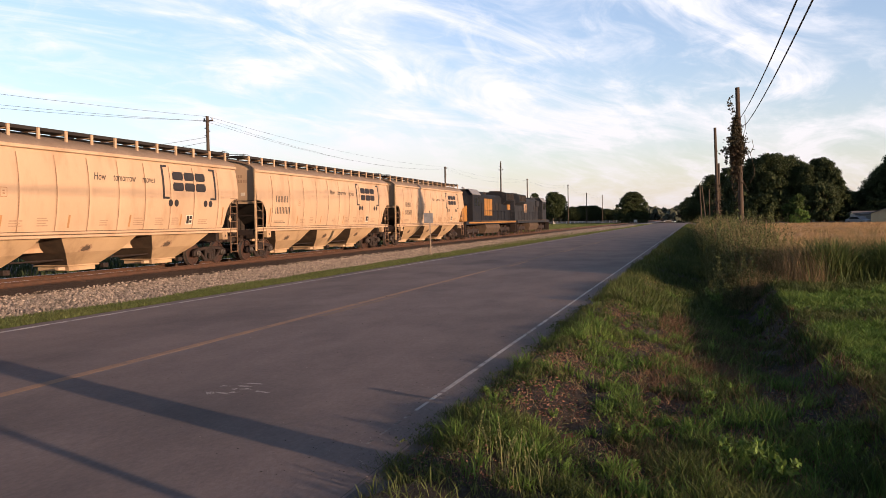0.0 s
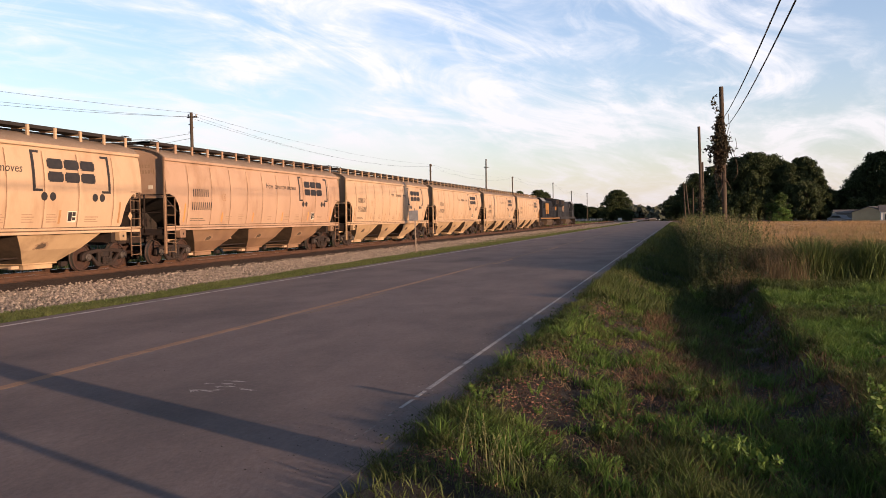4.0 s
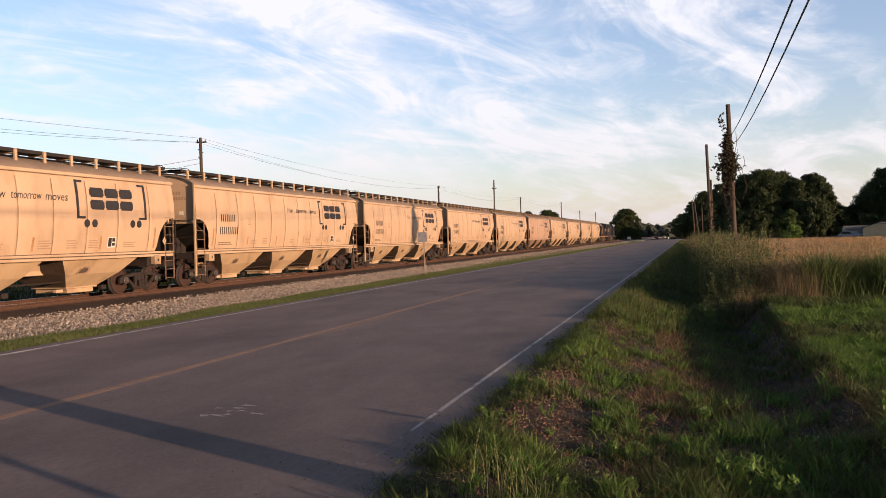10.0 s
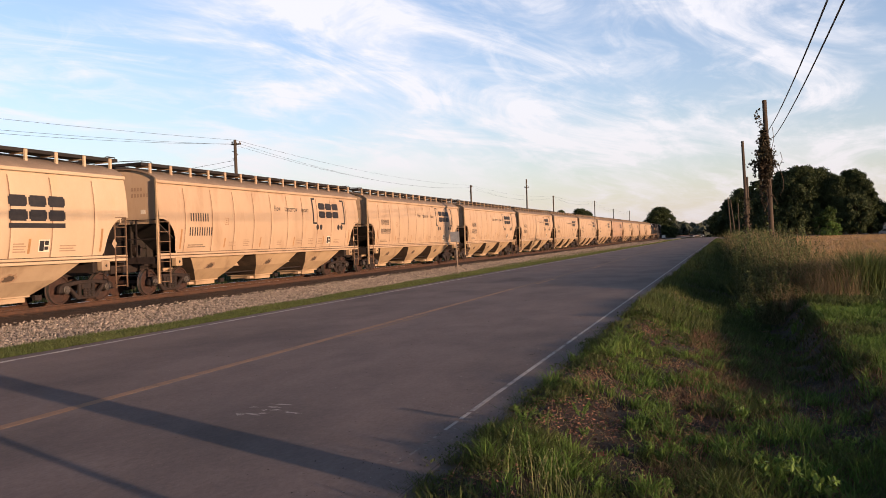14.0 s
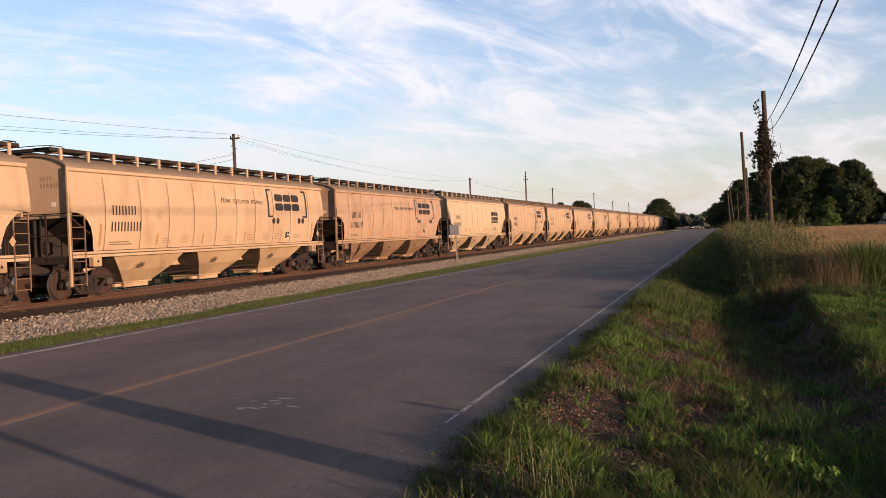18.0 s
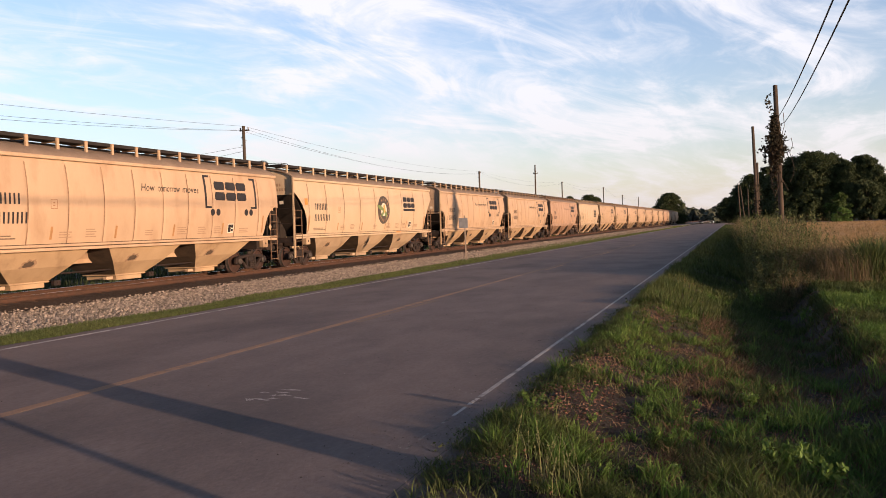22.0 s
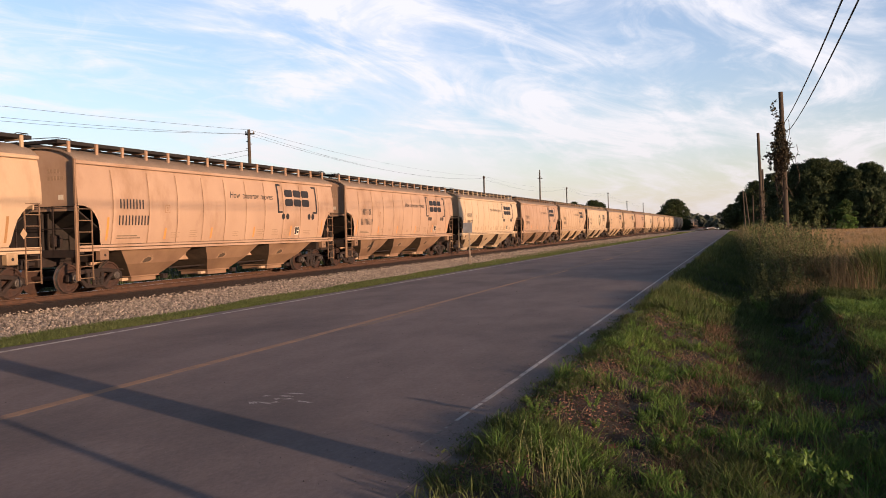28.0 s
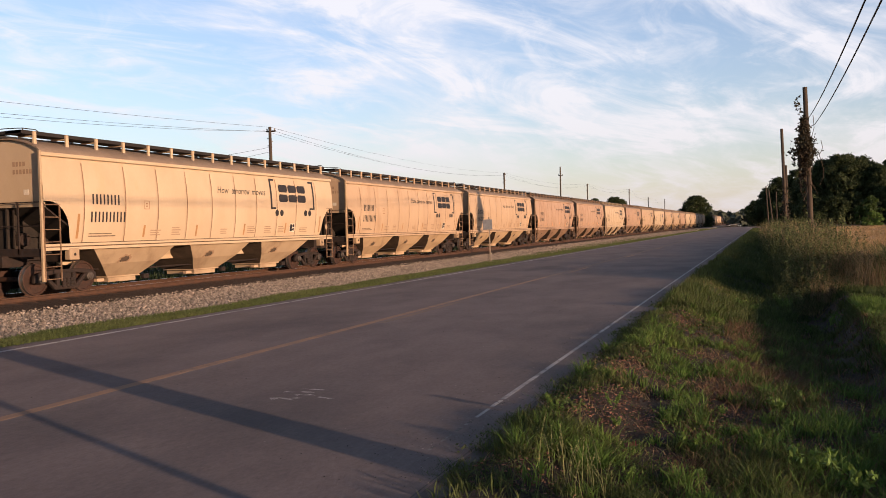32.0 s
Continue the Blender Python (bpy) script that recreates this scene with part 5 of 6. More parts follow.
def build_trees():
    oak = make_tree(11, 13.0, 5.2, 2.0, 190, 130, 0.25, "dark green broad-leaved tree at the field's far edge")
    elm = make_tree(12, 13.5, 4.2, 1.2, 180, 130, 0.25, "dark green tall tree at the field's far edge")
    low = make_tree(13, 6.0, 3.6, 0.1, 90, 120, 0.24, "dense dark bushy small tree under taller trees", trunk_r=0.16)
    rnd = random.Random(4)
    oak.matrix_basis = pose(0.066 * 175, 175, -0.1)
    elm.matrix_basis = pose(0.133 * 172, 172, -0.1) @ Matrix.Diagonal((1, 1, 0.93, 1))
    low.matrix_basis = pose(0.055 * 170, 170, -0.1)
    for tree in (oak, elm, low):
        tree.matrix_basis = pose(tree.location.x * BACK, tree.location.y * BACK, -0.1) @ Matrix.Diagonal((BACK, BACK, tree.scale.z * BACK, 1))
    for a, y, w, h, kind in ((-0.004, 262, 0.9, 0.62, 0), (0.008, 250, 1.0, 0.85, 1), (0.022, 240, 1.1, 1.05, 0), (0.038, 230, 1.0, 1.12, 1), (0.05, 185, 0.95, 0.90, 1),
                             (0.083, 172, 0.95, 1.06, 0), (0.098, 174, 0.95, 1.03, 0), (0.111, 176, 0.8, 0.92, 1), (0.120, 170, 0.7, 0.85, 1), (0.142, 170, 0.75, 0.88, 1), (0.152, 174, 0.7, 0.56, 0),
                             (0.165, 188, 0.7, 0.42, 0), (0.178, 190, 0.7, 0.48, 0), (0.195, 182, 0.85, 0.80, 0), (0.212, 178, 1.0, 1.05, 0), (0.232, 176, 1.1, 1.15, 1), (0.255, 178, 1.1, 1.1, 0)):
        put((oak, elm)[kind], a * y * BACK, y * BACK, (w * BACK, h * BACK), rnd.uniform(0, 360))
    for a, y, w, h in ((0.0, 246, 1.2, 1.0), (0.018, 225, 1.1, 1.0), (0.034, 205, 1.1, 1.1), (0.072, 168, 1.1, 0.9), (0.09, 170, 1.2, 1.1), (0.105, 172, 1.0, 1.0), (0.125, 168, 1.0, 1.2), (0.138, 166, 0.8, 1.25),
                       (0.15, 172, 1.2, 1.0), (0.166, 184, 1.3, 1.0), (0.182, 184, 1.3, 1.0), (0.2, 180, 1.2, 1.0), (0.22, 176, 1.3, 1.1), (0.24, 176, 1.3, 1.1), (0.042, 200, 1.0, 1.0)):
        put(low, a * y * BACK, y * BACK, (w * BACK, h * BACK), rnd.uniform(0, 360))
    # unseen trees added right of the view to shade the visible ones
    for i in range(13):
        put((oak, elm)[i % 2], 52 + 6.5 * i + rnd.uniform(-2, 2), 265 + rnd.uniform(-6, 12), (rnd.uniform(0.95, 1.25), rnd.uniform(1.0, 1.25)), rnd.uniform(0, 360))
        put(low, 50 + 6.5 * i, 260 + rnd.uniform(-4, 8), (1.3, 1.1), rnd.uniform(0, 360))
    shrub = make_tree(14, 5.8, 2.6, 0.0, 60, 110, 0.26, "rounded olive-green bush before the dark trees", M_LEAF_LIGHT, 0.1, "bush", "bush", "bushes")
    shrub.matrix_basis = pose(0.109 * 160, 160, -0.15)
    small = make_tree(15, 2.9, 1.7, 0.0, 40, 110, 0.20, "bright yellow-green low bush at the field's edge", M_WEED, 0.08, "bush", "bush", "bushes")
    small.matrix_basis = pose(0.1125 * 152, 152, -0.15)
    # the lone tree past the end of the track and the trees behind it
    put(oak, -0.0727 * 330, 330, (1.22, 0.98), 40, -0.6)
    put(low, -0.082 * 326, 326, (1.0, 1.0), 80, -0.6)
    put(low, -0.063 * 326, 326, (1.1, 0.9), 10, -0.6)
    for a, y, w, h in ((-0.168, 335, 0.95, 1.04), (-0.160, 340, 0.7, 0.98), (-0.192, 350, 0.6, 1.05), (-0.145, 380, 1.0, 0.6), (-0.132, 390, 1.1, 0.65), (-0.12, 400, 1.2, 0.66), (-0.105, 420, 1.1, 0.55), (-0.095, 430, 1.1, 0.5), (-0.178, 350, 0.9, 0.6), (-0.19, 360, 1.0, 0.6)):
        put(oak, a * y, y, (w, h), rnd.uniform(0, 360), -0.6)
    # far wood along the skyline
    rng = np.random.default_rng(21)
    pts = []
    for a in np.linspace(-0.62, 0.32, 420):
        y = rng.uniform(620, 760)
        h = rng.uniform(7.5, 13.5)
        p = rng.normal(size=(100, 3))
        p /= np.linalg.norm(p, axis=1)[:, None]
        pts.append(p * rng.uniform(0.5, 1.0, (100, 1)) * [6.5, 4, h * 0.6] + [a * y, y, h * 0.42 - 2.5])
    pts = np.concatenate(pts)
    v, f = leaf_cards(pts, rng.uniform(2.6, 5.0, len(pts)), rng, 1.3)
    tagged(new("far_wood", quick_mesh("far_wood", v, f, M_FARWOOD)), "distant dark line of woodland on the skyline", "woodland", kind="stuff")


build_trees()


def build_vine():
    rng = np.random.default_rng(31)
    vine = thing("vine", "tangled brown-green climbing vine hanging on the leaning pole", "vine")

    def on_pole(z):
        return 2.42 - 0.28 * (z + 0.5) / 9.1
    pts = []
    n = 4600
    z = 5.45 + np.clip(rng.normal(0, 0.75, n), -1.5, 1.5)
    w = 0.42 * np.exp(-((z - 5.4) / 0.95) ** 2) + 0.16
    lump = 0.6 + 0.25 * np.sin(z * 7.0) * np.sin(z * 3.1 + 1)
    pts.append(np.stack([on_pole(z) - 0.13 + rng.normal(0, 1, n) * w * 0.66 * lump, 46.8 + rng.normal(0, 1, n) * w * 0.6, z], 1))
    for i in range(9):
        # strands that hang free below the clump
        n, low = 40, rng.uniform(3.0, 4.6)
        z = np.linspace(5.0, low, n)
        x0 = rng.normal(-0.28, 0.22)
        pts.append(np.stack([on_pole(z) + x0 + rng.normal(0, 0.05, n), 46.8 + rng.normal(0, 0.3) + rng.normal(0, 0.05, n), z], 1))
    n = 150
    z = rng.uniform(-0.2, 4.2, n)
    pts.append(np.stack([on_pole(z) - 0.14 + rng.normal(0, 0.13, n), 46.8 + rng.normal(0, 0.2, n), z], 1))
    n = 130
    z = rng.uniform(6.4, 8.2, n)
    pts.append(np.stack([on_pole(z) - 0.16 - 0.25 * (z > 7.2) * np.sin((z - 7.2) * 2.6) + rng.normal(0, 0.08, n), 46.8 + rng.normal(0, 0.12, n), z], 1))
    pts = np.concatenate(pts)
    v, f = leaf_cards(pts, rng.uniform(0.05, 0.115, len(pts)), rng, 1.7)
    part("foliage", quick_mesh("foliage", v, f, M_VINE), M_VINE, vine)
    sh = Shape()
    for i in range(8):
        x, y = on_pole(2) + rng.normal(-0.2, 0.25), 46.8 + rng.normal(0, 0.2)
        p = [Vector((x + rng.normal(0, 0.12), y + rng.normal(0, 0.1), q)) for q in np.linspace(rng.uniform(2.6, 4.2), rng.uniform(5.5, 7.2), 7)]
        sh.path(p, 0.014, 4)
    part("stem", sh, M_BARK, vine)
    # tail of creeper on the second pole
    tail = thing("vine", "thin dry creeper on the foot of the bare pole", "vine")
    n = 380
    z = rng.uniform(-0.2, 4.6, n)
    p = np.stack([1.95 - 0.3 * z / 9 + rng.normal(0, 0.2, n), 76.8 + rng.normal(0, 0.2, n), z], 1)
    v, f = leaf_cards(p, rng.uniform(0.08, 0.18, n), rng, 1.5)
    part("foliage", quick_mesh("foliage", v, f, M_VINE), M_VINE, tail)


build_vine()


def blades(x, y, z, height, width, rng, lean=0.35):
    """Grass blades of two quads each, bent over to one side."""
    n = len(x)
    a = rng.uniform(0, 2 * np.pi, n)
    b = rng.uniform(0, 2 * np.pi, n)
    side = np.stack([np.cos(a), np.sin(a), np.zeros(n)], 1) * (width / 2)[:, None]
    out = np.stack([np.cos(b), np.sin(b), np.zeros(n)], 1) * (height * rng.uniform(0.1, 1.0, n) * lean)[:, None]
    p = np.stack([x, y, z], 1)
    up = np.stack([np.zeros(n), np.zeros(n), height], 1)
    m = p + out * 0.35 + up * 0.6
    t = p + out + up
    v = np.stack([p - side, p + side, m + side * 0.75, m - side * 0.75, t + side * 0.12, t - side * 0.12], 1).reshape(-1, 3)
    i = 6 * np.arange(n)[:, None]
    return v, np.concatenate([i + [0, 1, 2, 3], i + [3, 2, 4, 5]], 1).reshape(-1, 4)


def patchy(x, y, scale, seed):
    """Smooth patches from 0 to 1 over the ground."""
    r = np.random.default_rng(seed)
    s = np.zeros_like(x)
    for _ in range(9):
        k = r.normal(0, 1, 2) / scale * 2.2
        s += np.sin(x * k[0] + y * k[1] + r.uniform(0, 6.28))
    return 0.5 + 0.5 * np.tanh(s / 2.2)


# worn patches, green patches and russet patches on the verge: centre and reach
BARE = ((-1.38, 7.3, 0.42, 0.75), (-1.45, 9.4, 0.30, 0.8), (-0.62, 6.05, 0.30, 0.28), (-0.5, 8.95, 0.35, 0.35), (-0.74, 11.5, 0.25, 0.35), (-1.3, 14.0, 0.4, 0.8))
GREEN = ((-0.7, 7.55, 0.28, 0.32), (-1.18, 10.3, 0.28, 0.7), (-1.2, 12.3, 0.32, 0.8), (0.3, 7.9, 0.36, 0.30), (-1.4, 5.75, 0.35, 0.28), (0.35, 12.3, 0.22, 0.35), (0.1, 6.6, 0.35, 0.3))
RUSSET = ((-0.25, 14.9, 0.55, 1.8), (0.2, 10.6, 0.4, 0.9))


def reach(spots, x, y):
    """How far a place lies within a set of soft patches, 0 to 1."""
    return np.max([np.exp(-((x - a) / p) ** 2 - ((y - b) / q) ** 2) for a, b, p, q in spots], axis=0)


def build_grass():
    rng = np.random.default_rng(41)

    def inside(x, y):
        return x < 0.25 * y + 2.6

    # turf in clumps on the verge, in the ditch and on the bank
    n = 33000
    cy = 4.7 * (24 / 4.7) ** rng.random(n)
    cx = rng.uniform(-2.08, 7.8, n)
    lush = 0.5 * patchy(cx, cy, 0.9, 7) + 0.5 * patchy(cx, cy, 0.38, 8)
    want = np.where(cx < 0.5, 0.95, np.where(cx < 1.55, np.where(cy < 8.5, 1.0, 0.55), 1.0)) * np.where(cx > 1.6, np.clip(lush * 1.8, 0.3, 1), np.clip(lush * 3.4 - np.where(cx < -0.3, 1.75, 1.55), 0.05, 1))
    want = np.where(cx < -1.5, 0.75, want)
    want = want * (1 - 0.95 * reach(BARE, cx, cy)) * (1 - 0.7 * reach(RUSSET, cx, cy)) + 0.5 * reach(GREEN, cx, cy)
    keep = (rng.random(n) < want) & inside(cx, cy)
    cx, cy, lush = cx[keep], cy[keep], lush[keep]
    tall = np.where(cx > 1.7, 0.12, np.where(cx > -0.2, 0.12, 0.08)) * np.clip(0.35 + lush, 0.5, 1.3) * rng.uniform(0.45, 1.6, len(cx)) * np.clip(0.7 + (cx + 2.1) * 1.0, 0.7, 1)
    k = 18
    r = np.abs(rng.normal(0, 0.055, (len(cx), k)))
    a = rng.uniform(0, 6.28, (len(cx), k))
    gx, gy = (cx[:, None] + r * np.cos(a)).ravel(), (cy[:, None] + r * np.sin(a)).ravel()
    h = (tall[:, None] * rng.uniform(0.45, 1.1, (len(cx), k))).ravel()
    wide = rng.uniform(0.004, 0.009, len(gx)) * (0.7 + gy / 10)
    for lush, m, words in ((False, M_GRASS, "uneven clumps of green grass on the road verge"), (True, M_LUSH_LIT, "lush green grass on the bank beyond the ditch, brightened for sunlight")):
        s = ((gx > 1.7) & (patchy(gx, gy, 1.4, 91) > 0.42)) == lush
        v, f = blades(gx[s], gy[s], ground_z(gx[s], gy[s]) - 0.02, h[s], wide[s], rng, 1.3)
        tagged(new("grass", quick_mesh("grass", v, f, m)), words, "grass", kind="stuff")
    # turf round and behind the place where the camera stands
    n = 60000
    x, y = rng.uniform(-1.9, 8.0, n), rng.uniform(-9.0, 4.9, n)
    v, f = blades(x, y, ground_z(x, y) - 0.02, rng.uniform(0.05, 0.16, n), rng.uniform(0.006, 0.012, n), rng, 1.2)
    tagged(new("grass", quick_mesh("grass", v, f, M_GRASS)), "short green grass on the verge beside the pole", "grass", kind="stuff")
    # low creeping leaves between the clumps
    n = 90000
    y = 4.7 * (18 / 4.7) ** rng.random(n)
    x = rng.uniform(-2.1, 6.0, n)
    keep = (rng.random(n) < np.clip(patchy(x, y, 0.6, 27) * 1.6 - 0.5 - reach(BARE, x, y), 0.03, 1) * np.where((x > 0.2) & (x < 1.9) & (y > 8), 0.4, 1)) & inside(x, y)
    x, y = x[keep], y[keep]
    p = np.stack([x, y, ground_z(x, y) + np.abs(rng.normal(0.02, 0.03, len(x)))], 1)
    v, f = leaf_cards(p, rng.uniform(0.006, 0.015, len(x)) * (0.8 + y / 12), rng, 1.8, up=0.0)
    tagged(new("clover", quick_mesh("clover", v, f, M_GRASS)), "low creeping green leaves among the grass", "ground cover", kind="stuff")
    # brown litter on the bare soil
    n = 70000
    y = 4.7 * (24 / 4.7) ** rng.random(n)
    x = rng.uniform(-2.15, 4.0, n)
    keep = (rng.random(n) < np.clip(0.5 - 0.5 * patchy(x, y, 0.9, 7) + 1.1 * reach(BARE, x, y), 0.06, 1)) & inside(x, y)
    x, y = x[keep], y[keep]
    p = np.stack([x, y, ground_z(x, y) + np.abs(rng.normal(0.005, 0.012, len(x)))], 1)
    v, f = leaf_cards(p, rng.uniform(0.006, 0.018, len(x)) * (0.8 + y / 12), rng, 2.2)
    v[:, 2] = np.repeat(p[:, 2], 4) + (v[:, 2] - np.repeat(p[:, 2], 4)) * 0.45
    tagged(new("leaf_litter", quick_mesh("leaf_litter", v, f, M_LITTER)), "brown dead leaves and straw on the bare soil", "leaf litter", kind="stuff")
    # taller tufts that stand up out of the ditch into the light
    n = 420
    cy = 5.0 * (17 / 5.0) ** rng.random(n)
    cx = rng.uniform(0.1, 1.75, n)
    keep = (rng.random(n) < np.clip(2.4 * patchy(cx, cy, 0.6, 55) - 0.8, 0.02, 1)) & ((cy < 8.5) | (rng.random(n) < 0.35))
    cx, cy = cx[keep], cy[keep]
    k = 16
    gx, gy = (cx[:, None] + rng.normal(0, 0.05, (len(cx), k))).ravel(), (cy[:, None] + rng.normal(0, 0.05, (len(cx), k))).ravel()
    v, f = blades(gx, gy, ground_z(gx, gy) - 0.02, rng.uniform(0.07, 0.26, len(gx)), rng.uniform(0.004, 0.008, len(gx)) * (0.7 + gy / 12), rng, 1.0)
    tagged(new("grass", quick_mesh("grass", v, f, M_LUSH_LIT)), "tall green grass tufts standing in the ditch", "grass", kind="stuff")
    # bright tufts on the verge, standing free between bare patches
    n = 1500
    cy = 4.8 * (21 / 4.8) ** rng.random(n)
    cx = rng.uniform(-1.9, 1.5, n)
    keep = rng.random(n) < np.clip(1.2 * patchy(cx, cy, 0.5, 66) - 0.45 + 1.3 * reach(GREEN, cx, cy) - 1.2 * reach(BARE, cx, cy) - 0.6 * reach(RUSSET, cx, cy), 0.0, 1)
    cx, cy = cx[keep], cy[keep]
    k = 36
    wide = rng.uniform(0.03, 0.09, len(cx))[:, None]
    r, a = np.abs(rng.normal(0, 1, (len(cx), k))) * wide, rng.uniform(0, 6.28, (len(cx), k))
    gx, gy = (cx[:, None] + r * np.cos(a)).ravel(), (cy[:, None] + r * np.sin(a)).ravel()
    tall = np.repeat(rng.uniform(0.07, 0.19, len(cx)), k) * rng.uniform(0.5, 1.15, len(gx))
    v, f = blades(gx, gy, ground_z(gx, gy) - 0.02, tall, rng.uniform(0.005, 0.011, len(gx)) * (0.7 + gy / 12), rng, 1.2)
    tagged(new("grass", quick_mesh("grass", v, f, M_LUSH_LIT)), "bright green grass tufts on the road verge", "grass", kind="stuff")
    # russet dead grass in the ditch and on its near slope
    n = 60000
    y = 4.8 * (17 / 4.8) ** rng.random(n)
    x = rng.uniform(-0.6, 1.75, n)
    keep = (rng.random(n) < np.clip(0.7 * patchy(x, y, 0.22, 34) - 0.35 + 1.1 * reach(RUSSET, x, y) + 0.4 * reach(BARE[2:5], x, y), np.where(y > 8, 0.12, 0.04), 1)) & inside(x, y)
    x, y = x[keep], y[keep]
    v, f = blades(x, y, ground_z(x, y) - 0.01, rng.uniform(0.03, 0.15, len(x)), rng.uniform(0.003, 0.006, len(x)) * (0.8 + y / 10), rng, 1.8)
    tagged(new("dead_grass", quick_mesh("dead_grass", v, f, M_RUSSET)), "russet-brown dead grass in the ditch", "grass", kind="stuff")
    # dead stalks, standing and lying
    n = 90000
    y = 4.7 * (24 / 4.7) ** rng.random(n)
    x = rng.uniform(-2.0, 6.0, n)
    dry = np.where(x < -0.3, 0.55, np.where(x < 2.1, 0.85, 0.12)) * np.clip(0.9 * patchy(x, y, 0.7, 17) - 0.3 + reach(BARE[2:5], x, y) + 0.4 * reach(RUSSET, x, y), 0.03, 1)
    keep = (rng.random(n) < dry) & inside(x, y)
    dx, dy = x[keep], y[keep]
    v, f = blades(dx, dy, ground_z(dx, dy) - 0.01, rng.uniform(0.015, 0.10, len(dx)), rng.uniform(0.003, 0.006, len(dx)) * (0.8 + dy / 14), rng, 2.6)
    tagged(new("dry_grass", quick_mesh("dry_grass", v, f, M_DRY)), "dead straw-coloured grass in the ditch", "grass", kind="stuff")
    # a few pale straws lying on the litter
    n = 900
    y = 5.0 * (14 / 5.0) ** rng.random(n)
    x = rng.uniform(-1.8, 1.4, n)
    v, f = blades(x, y, ground_z(x, y) + 0.02, rng.uniform(0.01, 0.04, n), rng.uniform(0.004, 0.007, n), rng, 7.0)
    tagged(new("straw", quick_mesh("straw", v, f, M_SEED)), "pale straws lying on the verge", "straw", kind="stuff")
    # tall seed stalks by the camera
    n = 32
    x, y = rng.normal(-1.14, 0.13, n), rng.normal(5.05, 0.12, n)
    v, f = blades(x, y, ground_z(x, y), rng.uniform(0.2, 0.42, n), np.full(n, 0.005), rng, 0.5)
    q = v.reshape(-1, 6, 3)
    heads = np.concatenate([q[:, 4] * w + q[:, 2] * (1 - w) for w in np.linspace(0.2, 1.0, 12)])
    v2, f2 = leaf_cards(heads, rng.uniform(0.007, 0.012, len(heads)), rng, 1.8)
    f = np.concatenate([f[:, [0, 1, 2]], f[:, [0, 2, 3]]])
    tagged(new("seed_grass", quick_mesh("seed_grass", np.concatenate([v, v2]), np.concatenate([f, f2 + len(v)]), M_SEED)), "pale grass stalks with seed heads", "grass", kind="stuff")
    # short grass between the road and the ballast
    n = 120000
    y = 9.0 * (220 / 9.0) ** rng.random(n)
    edge = -12.05 + 0.18 * np.sin(y * 0.9) - 0.006 * y - np.clip((y - 18) * 0.045, 0, 2.4)
    x = rng.uniform(0, 1, n) ** 0.9 * (-10.55 - edge) + edge
    bed = np.interp(x - track_x(y), [3.1, 8.25, 8.35], [RAIL_Z - 0.30, -0.13, -0.6])
    v, f = blades(x, y, np.maximum(ground_z(x, y), bed) - 0.02, rng.uniform(0.045, 0.10, n), rng.uniform(0.010, 0.02, n) * (0.6 + y / 22), rng, 1.0)
    tagged(new("grass", quick_mesh("grass", v, f, M_STRIP)), "short mown green grass strip beside the ballast", "grass", kind="stuff")
    # verge further on, along the road's edge
    n = 60000
    y = 16 * (190 / 16) ** rng.random(n)
    x = rng.uniform(-1.95, 0.6, n)
    v, f = blades(x, y, ground_z(x, y) - 0.02, rng.uniform(0.05, 0.2, n) * (0.5 + patchy(x, y, 1.2, 44)), rng.uniform(0.008, 0.018, n) * (0.6 + y / 26), rng, 0.9)
    tagged(new("grass", quick_mesh("grass", v, f, M_GRASS)), "longer green grass along the road's edge", "grass", kind="stuff")
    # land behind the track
    # nearer grass takes the dark leaf colour in place of the train's shade
    for n, y0, y1, m, words in ((16000, 20, 110, M_LEAF, "rough grass and weeds behind the track, coloured dark for the train's shade"), (22000, 110, 330, M_STRIP, "sunlit green grass behind the track")):
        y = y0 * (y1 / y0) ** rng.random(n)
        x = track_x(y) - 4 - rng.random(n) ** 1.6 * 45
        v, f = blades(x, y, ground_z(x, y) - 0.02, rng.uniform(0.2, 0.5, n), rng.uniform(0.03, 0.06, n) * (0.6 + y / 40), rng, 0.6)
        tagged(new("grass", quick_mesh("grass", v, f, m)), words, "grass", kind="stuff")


build_grass()


def make_weed(seed, height, leaves, size, label):
    """A leafy weed: stems with broad leaves along them."""
    rng = np.random.default_rng(seed)
    ob = thing("weed", label, "weed", group="leafy weeds")
    pts = []
    for i in range(5):
        a = rng.random() * 6.28
        tip = Vector((math.cos(a) * height * 0.5, math.sin(a) * height * 0.5, height * rng.uniform(0.6, 1.0)))
        part("stem", Shape().path([Vector((0, 0, -0.05)), tip * 0.5 + Vector((0, 0, 0.1 * height)), tip], 0.005, 4), M_WEED, ob)
        for k in range(leaves):
            q = tip * rng.uniform(0.25, 1.0)
            pts.append((q.x + rng.normal(0, size * 0.6), q.y + rng.normal(0, size * 0.6), max(0.02, q.z + rng.normal(0, size * 0.5))))
    pts = np.array(pts)
    v, f = leaf_cards(pts, rng.uniform(0.6, 1.2, len(pts)) * size, rng, 2.0, up=0.6)
    part("leaves", quick_mesh("leaves", v, f, M_WEED), M_WEED, ob)
    return ob


